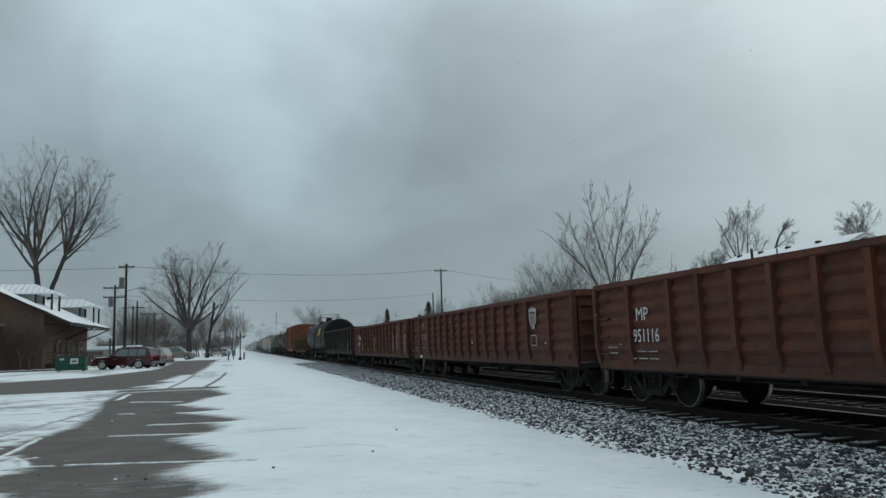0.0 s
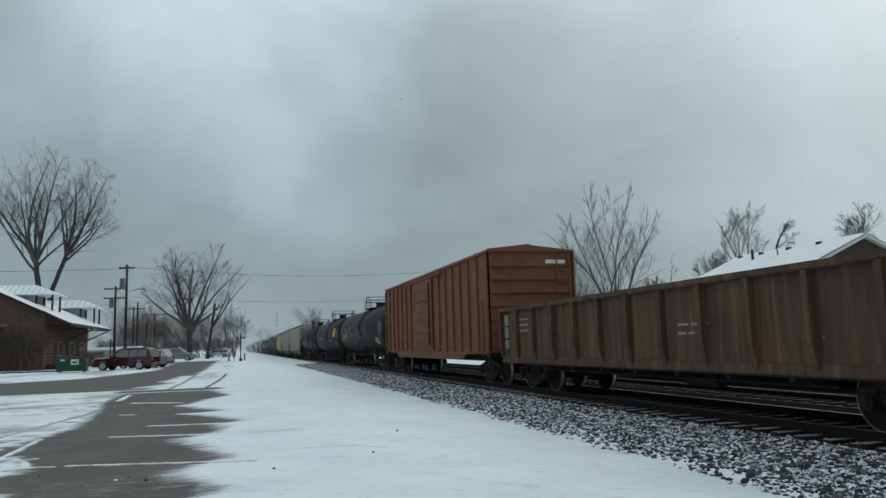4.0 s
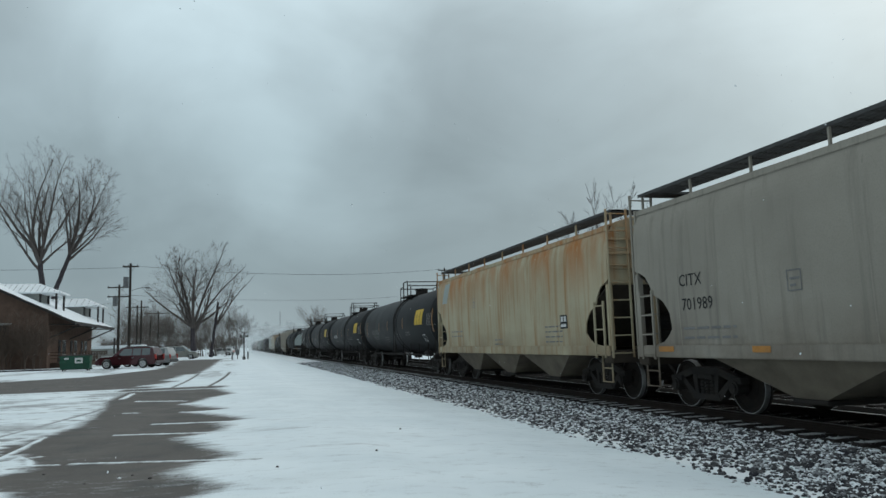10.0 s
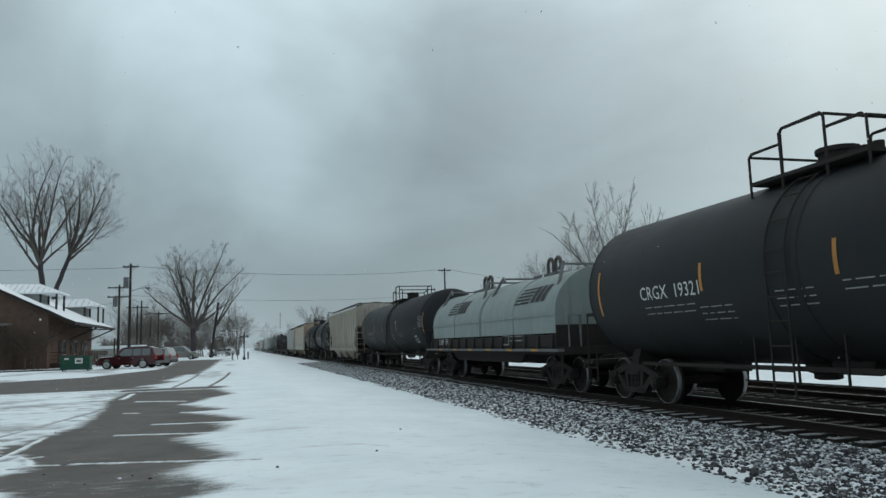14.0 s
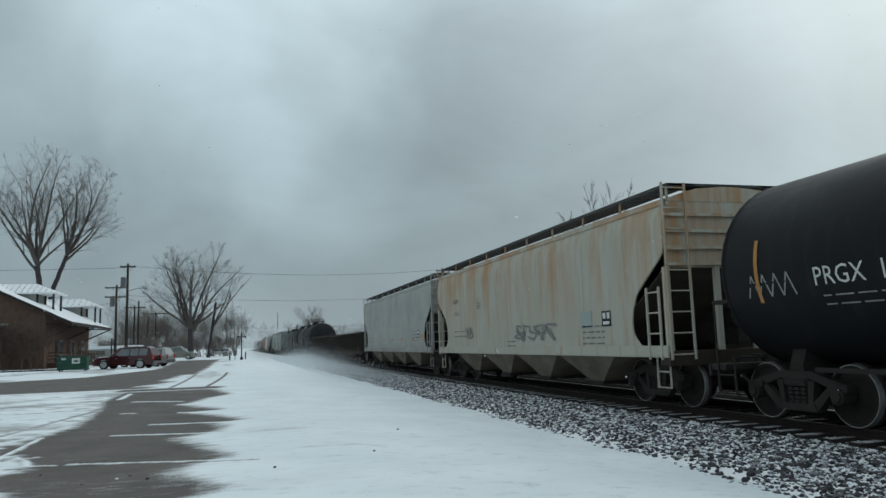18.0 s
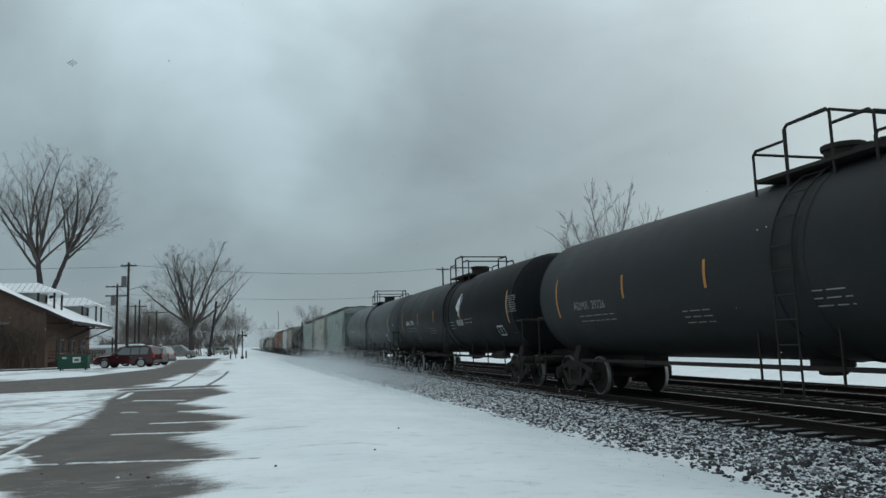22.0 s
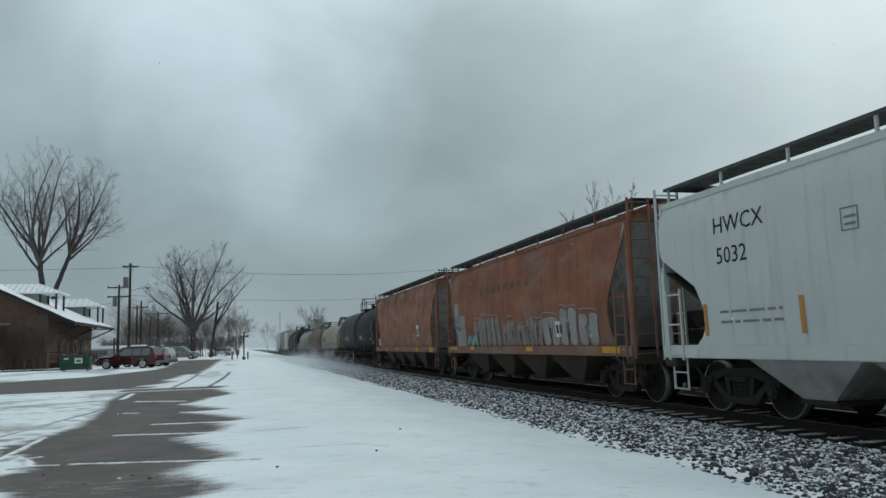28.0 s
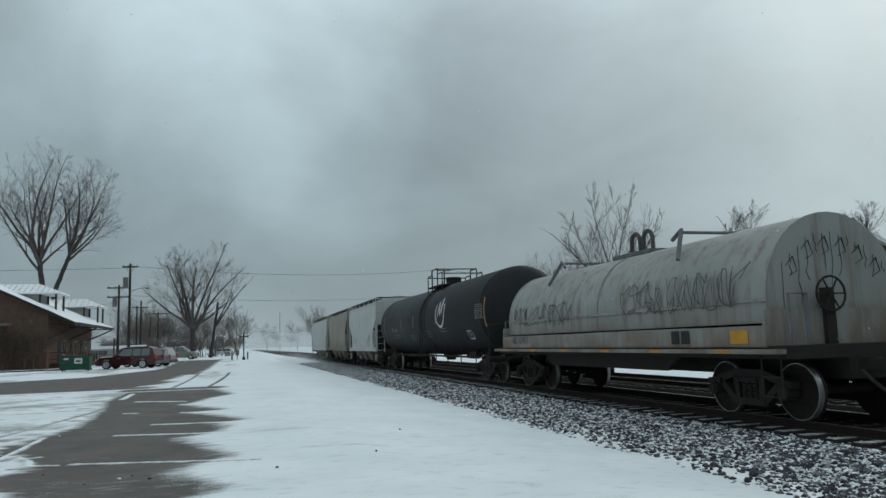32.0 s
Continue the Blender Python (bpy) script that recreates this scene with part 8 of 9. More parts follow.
Decal(side=-1.57).quad(-h + 2.6, 1.1, 0.9, 1.2).done("faded_patch", M["red_patch"], car, "dull red repainted patch")
for a in (0.35, 2.2, 3.1, 8.4):
    Decal(side=-1.64).quad(-h + a, 1.0, 0.09, 0.85).done("reflector_strip", M["worn_white"], car)
# dark gondola with sprayed markings
car, ln = next_car("gondola_car", "sooty black gondola car covered in sprayed graffiti", "freight car")
gondola(car, ln, M["dark_gon"], 2.70, 13, bands=False)
h = ln / 2 - 0.55
dk = lambda: Decal(side=-1.503)
dk().text(6.54, 1.72, 0.24, "CTRN", 0.86).text(6.52, 1.22, 0.22, "50115", 0.86).text(5.2, 1.26, 0.2, "7").done("reporting_mark", M["faded"], car)
dk().ribbon([(7.85, 1.4), (7.75, 1.75), (7.62, 1.42), (7.5, 1.72), (7.42, 1.4), (7.3, 1.5), (7.2, 1.72), (7.2, 1.4)], 0.055).ribbon([(7.2, 1.42), (7.05, 1.25), (7.2, 1.12), (6.95, 1.12)], 0.07).done("graffiti", M["teal_tag"], car, "teal sprayed tag")
d = dk()
d.ribbon([(5.42, 1.72), (5.35, 1.2), (5.18, 0.82), (4.98, 0.8), (5.0, 1.3), (4.9, 1.75), (4.8, 1.6)], 0.12)
d.ribbon([(4.55, 1.95), (4.68, 1.5), (4.62, 0.95), (4.35, 0.76), (4.05, 0.95), (4.0, 1.5), (4.25, 1.8), (4.5, 1.65)], 0.14)
for y0, k in ((0.45, 0), (-0.35, 1), (-1.45, 2), (-2.45, 3), (-3.25, 4)):
    d.scrawl(y0, 0.8 + 0.04 * k, 0.85, 1.12, 80 + k, 0.035, 2)
d.ribbon([(0.1, 2.05), (0.4, 1.6), (0.1, 1.45), (-0.1, 1.9), (-0.12, 1.2), (0.15, 0.75)], 0.16)
d.ribbon([(-6.1, 1.15), (-6.05, 1.5), (-6.35, 1.6), (-6.45, 1.25), (-6.2, 1.15), (-6.6, 1.3)], 0.045).ribbon([(-6.95, 1.62), (-6.75, 1.5), (-6.8, 1.25), (-7.05, 1.22)], 0.045)
d.done("graffiti", M["worn_tag"], car, "worn grey sprayed graffiti")
d = dk()
d.ribbon([(3.05, 1.42), (3.25, 1.66), (3.55, 1.55), (3.62, 1.1), (3.45, 0.8), (3.15, 0.85), (3.02, 1.15)], 0.19)
d.ribbon([(3.12, 2.0), (3.05, 1.75), (2.86, 2.02), (2.72, 1.95), (2.62, 1.5), (2.56, 0.95), (2.42, 0.82), (2.22, 1.1)], 0.13)
d.ribbon([(-1.5, 1.6), (-1.7, 1.9), (-1.95, 1.6), (-1.75, 1.3), (-1.55, 1.0)], 0.035).ribbon([(-3.4, 1.75), (-3.6, 1.82), (-3.62, 1.55), (-3.4, 1.45)], 0.03)
d.done("graffiti", M["faded"], car, "silver sprayed graffiti")
d = dk()
for k in range(9):
    d.ribbon([(-4.88 - 0.1 * k, 1.84 - 0.05 * (k % 2)), (-4.9 - 0.098 * k, 1.3), (-4.86 - 0.08 * k, 0.70 + 0.04 * (k % 3))], 0.115 if 1 < k < 7 else 0.09)
d.done("graffiti", M["green_tag"], car, "green sprayed patch")
Decal(side=-1.512).frame_box(-5.12, 1.12, 0.24, 0.36, 0.045).frame_box(-5.42, 1.12, 0.24, 0.36, 0.045).done("stencil_frame", M["stencil"], car)
dk().lines(-6.2, 0.95, 1.3, 2, 0.12, 0.05, 3).lines(-4.1, 1.15, 0.4, 2, 0.13, 0.05, 5).lines(6.5, 1.06, 0.8, 2, 0.14, 0.07, 4).done("small_print", M["faded"], car)
# black tank with yellow emblem
car, ln = next_car("tank_car", "glossy black tank car with a yellow emblem", "freight car")
tank_car(car, ln, M["tank_black"], 1.54, 2.40, seam=False, mid=-0.7)
paint_tank(car, ln, 1.54, 2.40, "TILX", "251400", 0.27, logo="slant", logo_y=0.41, logo_z=0.06, text_y=0.85, plate_y=0.835, frame_y=0.775, strips=(0.62, 0.3, -0.35, -0.99), strip_mat="pale_yellow", seed=1)
# low rusty gondola
car, ln = next_car("gondola_car", "low rusty brown gondola car with worn yellow ends", "freight car")
gondola(car, ln, M["rust_gon"], 2.42, 13, bands=False)
h = ln / 2 - 0.55
Decal(side=-1.506).quad(-h + 0.55, 1.2, 0.35, 1.1).done("reflector_strip", M["coil_cream"], car)
Decal(side=-1.506).quad(h - 0.2, 1.2, 0.35, 1.0).done("reflector_strip", M["coil_cream"], car)
Decal(side=-1.506).lines(h - 1.4, 2.0, 0.7, 3, 0.16, 0.08, 5).lines(-h + 6.0, 1.6, 0.7, 2, 0.16, 0.07, 6).done("small_print", M["faded"], car)
# boxcar
car, ln = next_car("boxcar", "faded orange-brown ribbed boxcar", "freight car")
boxcar(car, ln, M["boxcar"])
h = ln / 2 - 0.6
Decal(side=-1.525).quad(h - 0.35, 1.15, 0.55, 0.22, steps=1).done("reflector_strip", M["yellow"], car)
part("end_placard", Geo().box(0.5, 1.2, -h - 0.1, -h - 0.085, 3.95, 4.08), M["stencil"], car)
# tanks
car, ln = next_car("tank_car", "dull black tank car with white and yellow graffiti", "freight car")
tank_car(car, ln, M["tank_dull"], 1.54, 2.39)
paint_tank(car, ln, 1.54, 2.39, "BRCX", "1203", 0.25, text_y=0.80, seed=2, strip_mat="pale_yellow", strips=(0.95, 0.6, 0.08, -0.35, -0.95), mark_z=-0.35)
t8 = lambda: Decal(r=1.54, zc=2.39, lift=0.007)
t8().scrawl(6.0, 2.45, 1.3, 0.26, 21, 0.018, 6).scrawl(3.9, 2.28, 0.9, 0.5, 22, 0.02, 4).scrawl(3.0, 2.02, 1.1, 0.22, 23, 0.018, 4).done("graffiti", M["faded"], car, "white sprayed tag")
t8().scrawl(7.0, 1.85, 0.8, 0.5, 24, 0.03, 4).scrawl(-0.1, 1.85, 0.8, 0.6, 25, 0.03, 4).scrawl(-6.2, 1.45, 1.3, 0.45, 26, 0.03, 5).done("graffiti", M["pale_yellow"], car, "yellow sprayed tag")
car, ln = next_car("tank_car", "black tank car with a yellow emblem and white number", "freight car")
tank_car(car, ln, M["tank_dull"], 1.54, 2.38, mid=-1.3)
paint_tank(car, ln, 1.54, 2.38, "ACFX", "200610", 0.28, logo="slant", seed=3, mark_z=-0.35)
car, ln = next_car("tank_car", "plain black tank car with white number", "freight car")
tank_car(car, ln, M["tank_black"], 1.50, 2.35, seam=False)
paint_tank(car, ln, 1.50, 2.35, "CTCX", "725176", 0.28, text_y=0.80, seed=4, mark_z=-0.42)
# two long grey hoppers and a rust-stained one
car, ln = next_car("covered_hopper", "long light grey covered hopper with black graffiti", "freight car")
hw = covered_hopper(car, ln, M["hop_grey"], 3.94, 4, 0, 9, 0.03)
paint_hopper(car, ln, hw, "CITX", "700582", 0.225, z=1.85, seed=5, y_off=1.55, gap=0.44)
hd = lambda f, l=0.008: Decal(side=lambda q: -f(q), lift=l)
h = ln / 2 - 0.6
hd(hw).stroke([(h - 4.0 - 0.19 * k, 1.6 + (0.75 if k % 2 else 0.05 * (k % 3))) for k in range(15)], 0.055).done("graffiti", M["black_stencil"], car, "thin black zigzag graffiti")
hd(hw).scrawl(-h + 6.0, 1.4, 3.4, 0.9, 32, 0.11, 6).done("graffiti", M["silver_tag"], car, "pale sprayed graffiti")
car, ln = next_car("covered_hopper", "long light grey covered hopper with amber sill strips", "freight car")
hw = covered_hopper(car, ln, M["hop_grey"], 3.94, 4, 0, 9, 0.03)
paint_hopper(car, ln, hw, "CITX", "701989", 0.225, z=1.85, seed=6, y_off=1.55, gap=0.44)
car, ln = next_car("covered_hopper", "cream covered hopper heavily streaked with rust", "freight car")
hw = covered_hopper(car, ln, M["hop_yellow"], 3.86, 3, 0, 7, 0.03)
paint_hopper(car, ln, hw, "", "", seed=7, sill=False)
h = ln / 2 - 0.6
hd(hw).quad(h - 0.7, 2.9, 0.7, 0.75, 0.5, 4).done("faded_emblem", M["ghost_teal"], car, "faded teal emblem")
# three alike tanks with yellow emblems
for num, sd in (("200555", 8), ("200611", 9), ("200658", 10)):
    car, ln = next_car("tank_car", "dull black tank car with yellow emblem and amber strips", "freight car")
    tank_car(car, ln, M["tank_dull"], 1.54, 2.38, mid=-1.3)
    paint_tank(car, ln, 1.54, 2.38, "ACFX", num, 0.27, logo="slant", seed=sd, bright=num == "200611", mark_z=-0.42)
car, ln = next_car("tank_car", "short dark tank car with white number", "freight car")
tank_car(car, ln, M["tank_dull"], 1.58, 2.42)
paint_tank(car, ln, 1.58, 2.42, "CRGX", "19321", 0.27, seed=11, mark_z=-0.3, strips=(0.99, 0.22, -0.4, -0.99), text_y=0.63)
# coil car with two grey-green hoods
car, ln = next_car("coil_car", "coil car with two grey-green hoods on a black frame", "freight car")
hx_of = coil_car(car, ln, M["coil_grey"], 2, 3.35, 1.52)
h = ln / 2 - 0.6
for y in (4.2, -3.2):
    d = Decal(side=hx_of, lift=0.012)
    for k in range(5):
        d.quad(y - 0.06 * k, 2.44 + 0.10 * k, 1.15, 0.055, 0.3, 1)
    for k in range(3):
        d.quad(y - 1.28 - 0.36 * k, 2.45, 0.28, 0.46, 0.3, 4)
    d.done("emblem", M["black_stencil"], car, "black striped emblem")
Decal(side=-1.525).text(h - 1.4, 1.30, 0.24, "NS 169 291").done("reporting_mark", M["stencil"], car)
Decal(side=-1.525).frame_box(-h * 0.35, 1.25, 0.55, 0.32, 0.04).lines(-h * 0.45, 1.5, 1.0, 2, 0.13, 0.06, 8).done("small_print", M["faded"], car)
for k in range(6):
    Decal(side=-1.675).quad(h - 2.2 - (2 * h - 4) * k / 5, 1.09, 0.45, 0.055, steps=1).done("reflector_strip", M["yellow"], car)
car, ln = next_car("tank_car", "dark tank car with faded white markings", "freight car")
tank_car(car, ln, M["tank_dull"], 1.52, 2.35)
paint_tank(car, ln, 1.52, 2.35, "GATX", "29138", 0.22, False, seed=12)
# ribbed white hopper
car, ln = next_car("covered_hopper", "dirty white ribbed covered hopper with snow on its roof edge", "freight car")
hw = covered_hopper(car, ln, M["hop_ribbed"], 4.0, 3, 17, 0, 0.0, cut="slope", post=False, lift=0.42, bay_mat=M["hop_ribbed"])
h = ln / 2 - 0.6
hd(hw).text(h - 2.15, 2.45, 0.33, "T I").text(h - 3.05, 2.45, 0.33, "L X").text(h - 2.25, 1.85, 0.33, "51").text(h - 3.05, 1.85, 0.33, "22").text(h - 4.0, 1.85, 0.33, "16").done("reporting_mark", M["dark_stencil"], car)
hd(hw).lines(h - 2.2, 1.6, 1.5, 2, 0.18, 0.07, 3).frame_box(h - 5.3, 2.0, 0.42, 0.45, 0.03).done("small_print", M["grey_stencil"], car)
for s in (-1, 1):
    part("snow_ridge", Geo().box(s * 1.50, s * 1.66, -h, h, 4.042, 4.10, 0.02), M["roof_snow"], car)
# two short black tanks
for num, sd in (("10131", 13), ("10174", 14)):
    car, ln = next_car("tank_car", "short black tank car with amber strips" if sd == 13 else "short black tank car with white sprayed scrawl", "freight car")
    tank_car(car, ln, M["tank_black"], 1.57, 2.41, seam=sd == 13)
    paint_tank(car, ln, 1.57, 2.41, "PRGX", num, 0.27, seed=sd, mark_z=-0.36, strips=(0.92, 0.35, -0.29, -0.59, -1.05), text_y=0.69, plate_y=0.74, frame_y=0.71)
    if sd == 14:
        Decal(r=1.57, zc=2.41, lift=0.007).stroke([(5.0 - 0.13 * k, 1.95 + 0.35 * (k % 2)) for k in range(9)], 0.03).scrawl(1.6, 1.75, 1.6, 0.4, 42, 0.03, 5).done("graffiti", M["faded"], car, "white sprayed scrawl")
# rust-stained hopper and cool grey hopper
car, ln = next_car("covered_hopper", "off-white covered hopper stained with orange rust", "freight car")
M["hop_stain"] = material("rust_stained_white_paint", (0.42, 0.42, 0.37), (0.39, 0.375, 0.315), 0.6, 0.75, 0, 0.05, streak=(0.36, 0.27, 0.17), amount=0.4, top=((0.36, 0.18, 0.065), 1.2, 4.2))
hw = covered_hopper(car, ln, M["hop_stain"], 4.0, 4, 0, 8, 0.0, cut="slope", lift=0.45)
paint_hopper(car, ln, hw, "CRDX", "11636", 0.17, "grey_stencil", 2.35, seed=15, sill=False, y_off=2.2)
h = ln / 2 - 0.6
hd(hw).scrawl(h - 3.6, 1.5, 1.0, 0.4, 45, 0.04, 3).scrawl(-h + 8.0, 1.4, 3.0, 0.4, 46, 0.05, 4).done("graffiti", M["grey_stencil"], car)
hd(hw).quad(-h + 3.7, 1.62, 0.6, 0.4).done("faded_emblem", M["ghost_teal"], car)
car, ln = next_car("covered_hopper", "cool grey covered hopper with orange sill strips", "freight car")
hw = covered_hopper(car, ln, M["hop_cold"], 3.97, 4, 0, 0, 0.0, cut="slope", lift=0.45)
paint_hopper(car, ln, hw, "", "", 0.2, "grey_stencil", 2.6, seed=16, sill=False)
h = ln / 2 - 0.6
hd(hw).text(h - 2.1, 2.72, 0.18, "HS").text(h - 2.1, 2.3, 0.18, "5614").done("reporting_mark", M["grey_stencil"], car)
for k in range(6):
    hd(hw).quad(6.9 - 2.38 * k, 1.56, 0.42, 0.1, steps=1).done("reflector_strip", M["reflector"], car)
hd(hw).quad(-h + 1.8, 1.55, 0.5, 0.24, steps=1).done("reflector_strip", M["reflector"], car)
# two dark gondolas
car, ln = next_car("gondola_car", "sooty dark brown gondola car with yellow patches", "freight car")
gondola(car, ln, M["dark_gon"], 2.26, 19, bands=False, drop=0.40)
h = ln / 2 - 0.55
Decal(side=-1.505).text(h - 0.75, 1.28, 0.28, "NS").text(h - 2.05, 1.28, 0.28, "168").text(h - 3.2, 1.28, 0.28, "031").done("reporting_mark", M["stencil"], car)
Decal(side=-1.505).quad(h - 3.65, 1.02, 0.40, 0.12, steps=1).done("reflector_strip", M["yellow"], car)
Decal(side=-1.505).quad(h - 6.4, 1.02, 0.40, 0.12, steps=1).done("reflector_strip", M["yellow"], car)
Decal(side=-1.505).quad(h - 8.6, 1.02, 0.40, 0.12, steps=1).done("reflector_strip", M["yellow"], car)
Decal(side=-1.505).quad(h - 11.25, 1.02, 0.42, 0.13, steps=1).done("reflector_strip", M["yellow"], car)
Decal(side=-1.505).quad(-h + 2.3, 0.98, 0.55, 0.32, steps=1).done("reflector_strip", M["yellow"], car)
Decal(side=-1.505).text(-h + 2.2, 1.42, 0.12, "CS-2").done("stencil", M["faded"], car)
Decal(side=-1.505).scrawl(h - 5.2, 1.0, 2.2, 0.8, 51, 0.008, 3).lines(h - 7.2, 1.6, 1.0, 5, 0.13, 0.04, 7).lines(h - 11.1, 1.75, 0.8, 2, 0.12, 0.05, 8).frame_box(-h + 3.3, 1.5, 0.55, 0.34, 0.02).lines(-h + 3.2, 1.72, 0.36, 2, 0.12, 0.03, 19).lines(-h + 3.25, 1.22, 0.6, 2, 0.14, 0.05, 9).done("small_print", M["faded"], car)
car, ln = next_car("gondola_car", "sooty black gondola car with yellow patches", "freight car")
gondola(car, ln, M["dark_gon"], 2.34, 15, bands=False, drop=0.25)
h = ln / 2 - 0.55
Decal(side=-1.505).text(h - 2.1, 1.95, 0.24, "NW").text(h - 2.05, 1.6, 0.24, "190589", 0.95).done("reporting_mark", M["faded"], car)
Decal(side=-1.505).quad(h - 1.1, 0.82, 0.3, 0.16, steps=1).done("reflector_strip", M["yellow"], car)
Decal(side=-1.505).quad(h - 4.45, 0.9, 0.45, 0.14, steps=1).done("reflector_strip", M["yellow"], car)
Decal(side=-1.505).quad(h - 7.6, 0.9, 0.45, 0.14, steps=1).done("reflector_strip", M["yellow"], car)
Decal(side=-1.505).quad(h - 8.75, 0.9, 0.45, 0.14, steps=1).done("reflector_strip", M["yellow"], car)
Decal(side=-1.505).quad(h - 11.95, 0.93, 0.5, 0.15, steps=1).done("reflector_strip", M["yellow"], car)
Decal(side=-1.505).lines(h - 8.6, 1.82, 0.8, 3, 0.12, 0.05, 11).done("small_print", M["faded"], car)
# three tanks of one owner
car, ln = next_car("tank_car", "dull black tank car with yellow strips", "freight car")
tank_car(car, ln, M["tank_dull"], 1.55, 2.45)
paint_tank(car, ln, 1.55, 2.45, "ADMX", "29226", 0.2, False, text_y=0.8, strips=(0.92, 0.5, 0.14, -0.35, -0.99), seed=17, mark_z=-0.4, strip_mat="reflector", plate=False, placard=False)
car, ln = next_car("tank_car", "black tank car with a white leaf emblem", "freight car")
tank_car(car, ln, M["tank_black"], 1.55, 2.45)
paint_tank(car, ln, 1.55, 2.45, "ADMX", "29764", 0.2, text_y=0.8, strips=(0.92, 0.5, 0.14, -0.35, -0.99), seed=18, mark_z=-0.25, strip_mat="reflector", logo="leaf")
car, ln = next_car("tank_car", "slate grey tank car with yellow strips", "freight car")
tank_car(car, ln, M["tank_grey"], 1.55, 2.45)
paint_tank(car, ln, 1.55, 2.45, "ADMX", "29321", 0.2, text_y=0.8, strips=(0.92, 0.5, 0.14, -0.35, -0.99), seed=19, mark_z=-0.25, strip_mat="reflector", plate=False)
# short hoppers
car, ln = next_car("covered_hopper", "grey-green covered hopper with a blue, red and white shield", "freight car")
hw = covered_hopper(car, ln, M["hop_green"], 3.95, 3, 0, 5, 0.10, cut="open", lift=0.42, sill_drop=0.22, sheet_mat=M["hop_green"])
paint_hopper(car, ln, hw, "MP", "705783", 0.33, z=1.95, seed=20, sill=False, y_off=1.2)
h = ln / 2 - 0.6
worn_emblem(car, hw, -h + 4.0, 2.62, "blue_tag", (0.225, 0.125, 0.025, -0.075, -0.175))
hd(hw).lines(-h + 3.5, 3.0, 1.0, 2, 0.22, 0.13, 13).done("slogan_bars", M["grey_stencil"], car)
Decal(side=-1.62).quad(-h + 0.6, 0.9, 0.55, 0.2, steps=1).done("reflector_strip", M["yellow"], car)
Decal(side=-1.62).quad(-h + 3.0, 0.9, 0.5, 0.14, steps=1).done("reflector_strip", M["yellow"], car)
car, ln = next_car("covered_hopper", "pale grey-green covered hopper with tan stains and worn strips", "freight car")
M["hop_pale"] = material("stained_pale_green_paint", (0.36, 0.39, 0.35), (0.33, 0.30, 0.25), 0.55, 0.7, 0, 0.05, streak=(0.30, 0.25, 0.2), amount=0.4)
hw = covered_hopper(car, ln, M["hop_pale"], 3.97, 2, 0, 5, 0.10, cut="open", lift=0.36, sill_drop=0.22, z_sill=1.12, sheet_mat=M["hop_pale"])
paint_hopper(car, ln, hw, "MP", "705998", z=1.86, gap=0.54, size=0.31, seed=21, sill=False, strips=(0.68, 0.27, -0.06, -0.40), strip_mat="tan_strip", y_off=1.77)
h = ln / 2 - 0.6
worn_emblem(car, hw, -h + 2.85, 2.48, "black_stencil")
hd(hw).quad(-h + 1.35, 1.36, 0.12, 1.0).done("reflector_strip", M["tan_strip"], car)
car, ln = next_car("covered_hopper", "grey-green covered hopper with a worn pink emblem", "freight car")
hw = covered_hopper(car, ln, M["hop_green"], 3.88, 3, 0, 0, 0.04, cut="slope", lift=0.42)
paint_hopper(car, ln, hw, "UP", "93943", 0.30, z=2.55, seed=22, sill=False, strips=(0.1, -0.35, -0.78), strip_mat="reflector", y_off=1.2)
h = ln / 2 - 0.6
for k in range(2):
    hd(hw).quad(-h + 4.2, 2.98 - 0.2 * k, 0.5, 0.12, 0.2, 1).done("emblem_bar", M["pink_tag" if k else "black_stencil"], car)
hd(hw).lines(-h + 3.5, 2.95, 1.15, 2, 0.28, 0.16, 14).done("slogan_bars", M["grey_stencil"], car)
car, ln = next_car("tank_car", "black tank car with white leaf emblem and tall platform rail", "freight car")
tank_car(car, ln, M["tank_black"], 1.55, 2.45)
paint_tank(car, ln, 1.55, 2.45, "ADMX", "29701", 0.2, False, text_y=0.8, strips=(0.92, 0.5, 0.14, -0.35, -0.99), seed=23, logo="leaf", strip_mat="reflector")
car, ln = next_car("covered_hopper", "light grey covered hopper with a broad yellow sill strip", "freight car")
hw = covered_hopper(car, ln, M["hop_grey"], 3.9, 3, 0, 4, 0.06, lift=0.45)
paint_hopper(car, ln, hw, "CEFX", "311251", 0.36, z=2.15, seed=24, sill=False, y_off=1.35)
h = ln / 2 - 0.6
Decal(side=-1.61, lift=0.012).quad(h - 1.2, 1.08, 1.6, 0.12, steps=1).done("reflector_strip", M["yellow"], car)
car, ln = next_car("covered_hopper", "clean white covered hopper with black numbers", "freight car")
hw = covered_hopper(car, ln, M["hop_white"], 3.9, 3, 0, 0, 0.03, cut="slope", lift=0.45, bay_mat=M["hop_cold"])
paint_hopper(car, ln, hw, "HWCX", "5032", 0.29, z=2.58, gap=0.52, seed=25, sill=False, strips=(0.78, 0.385, -0.2, -0.75), y_off=1.7)
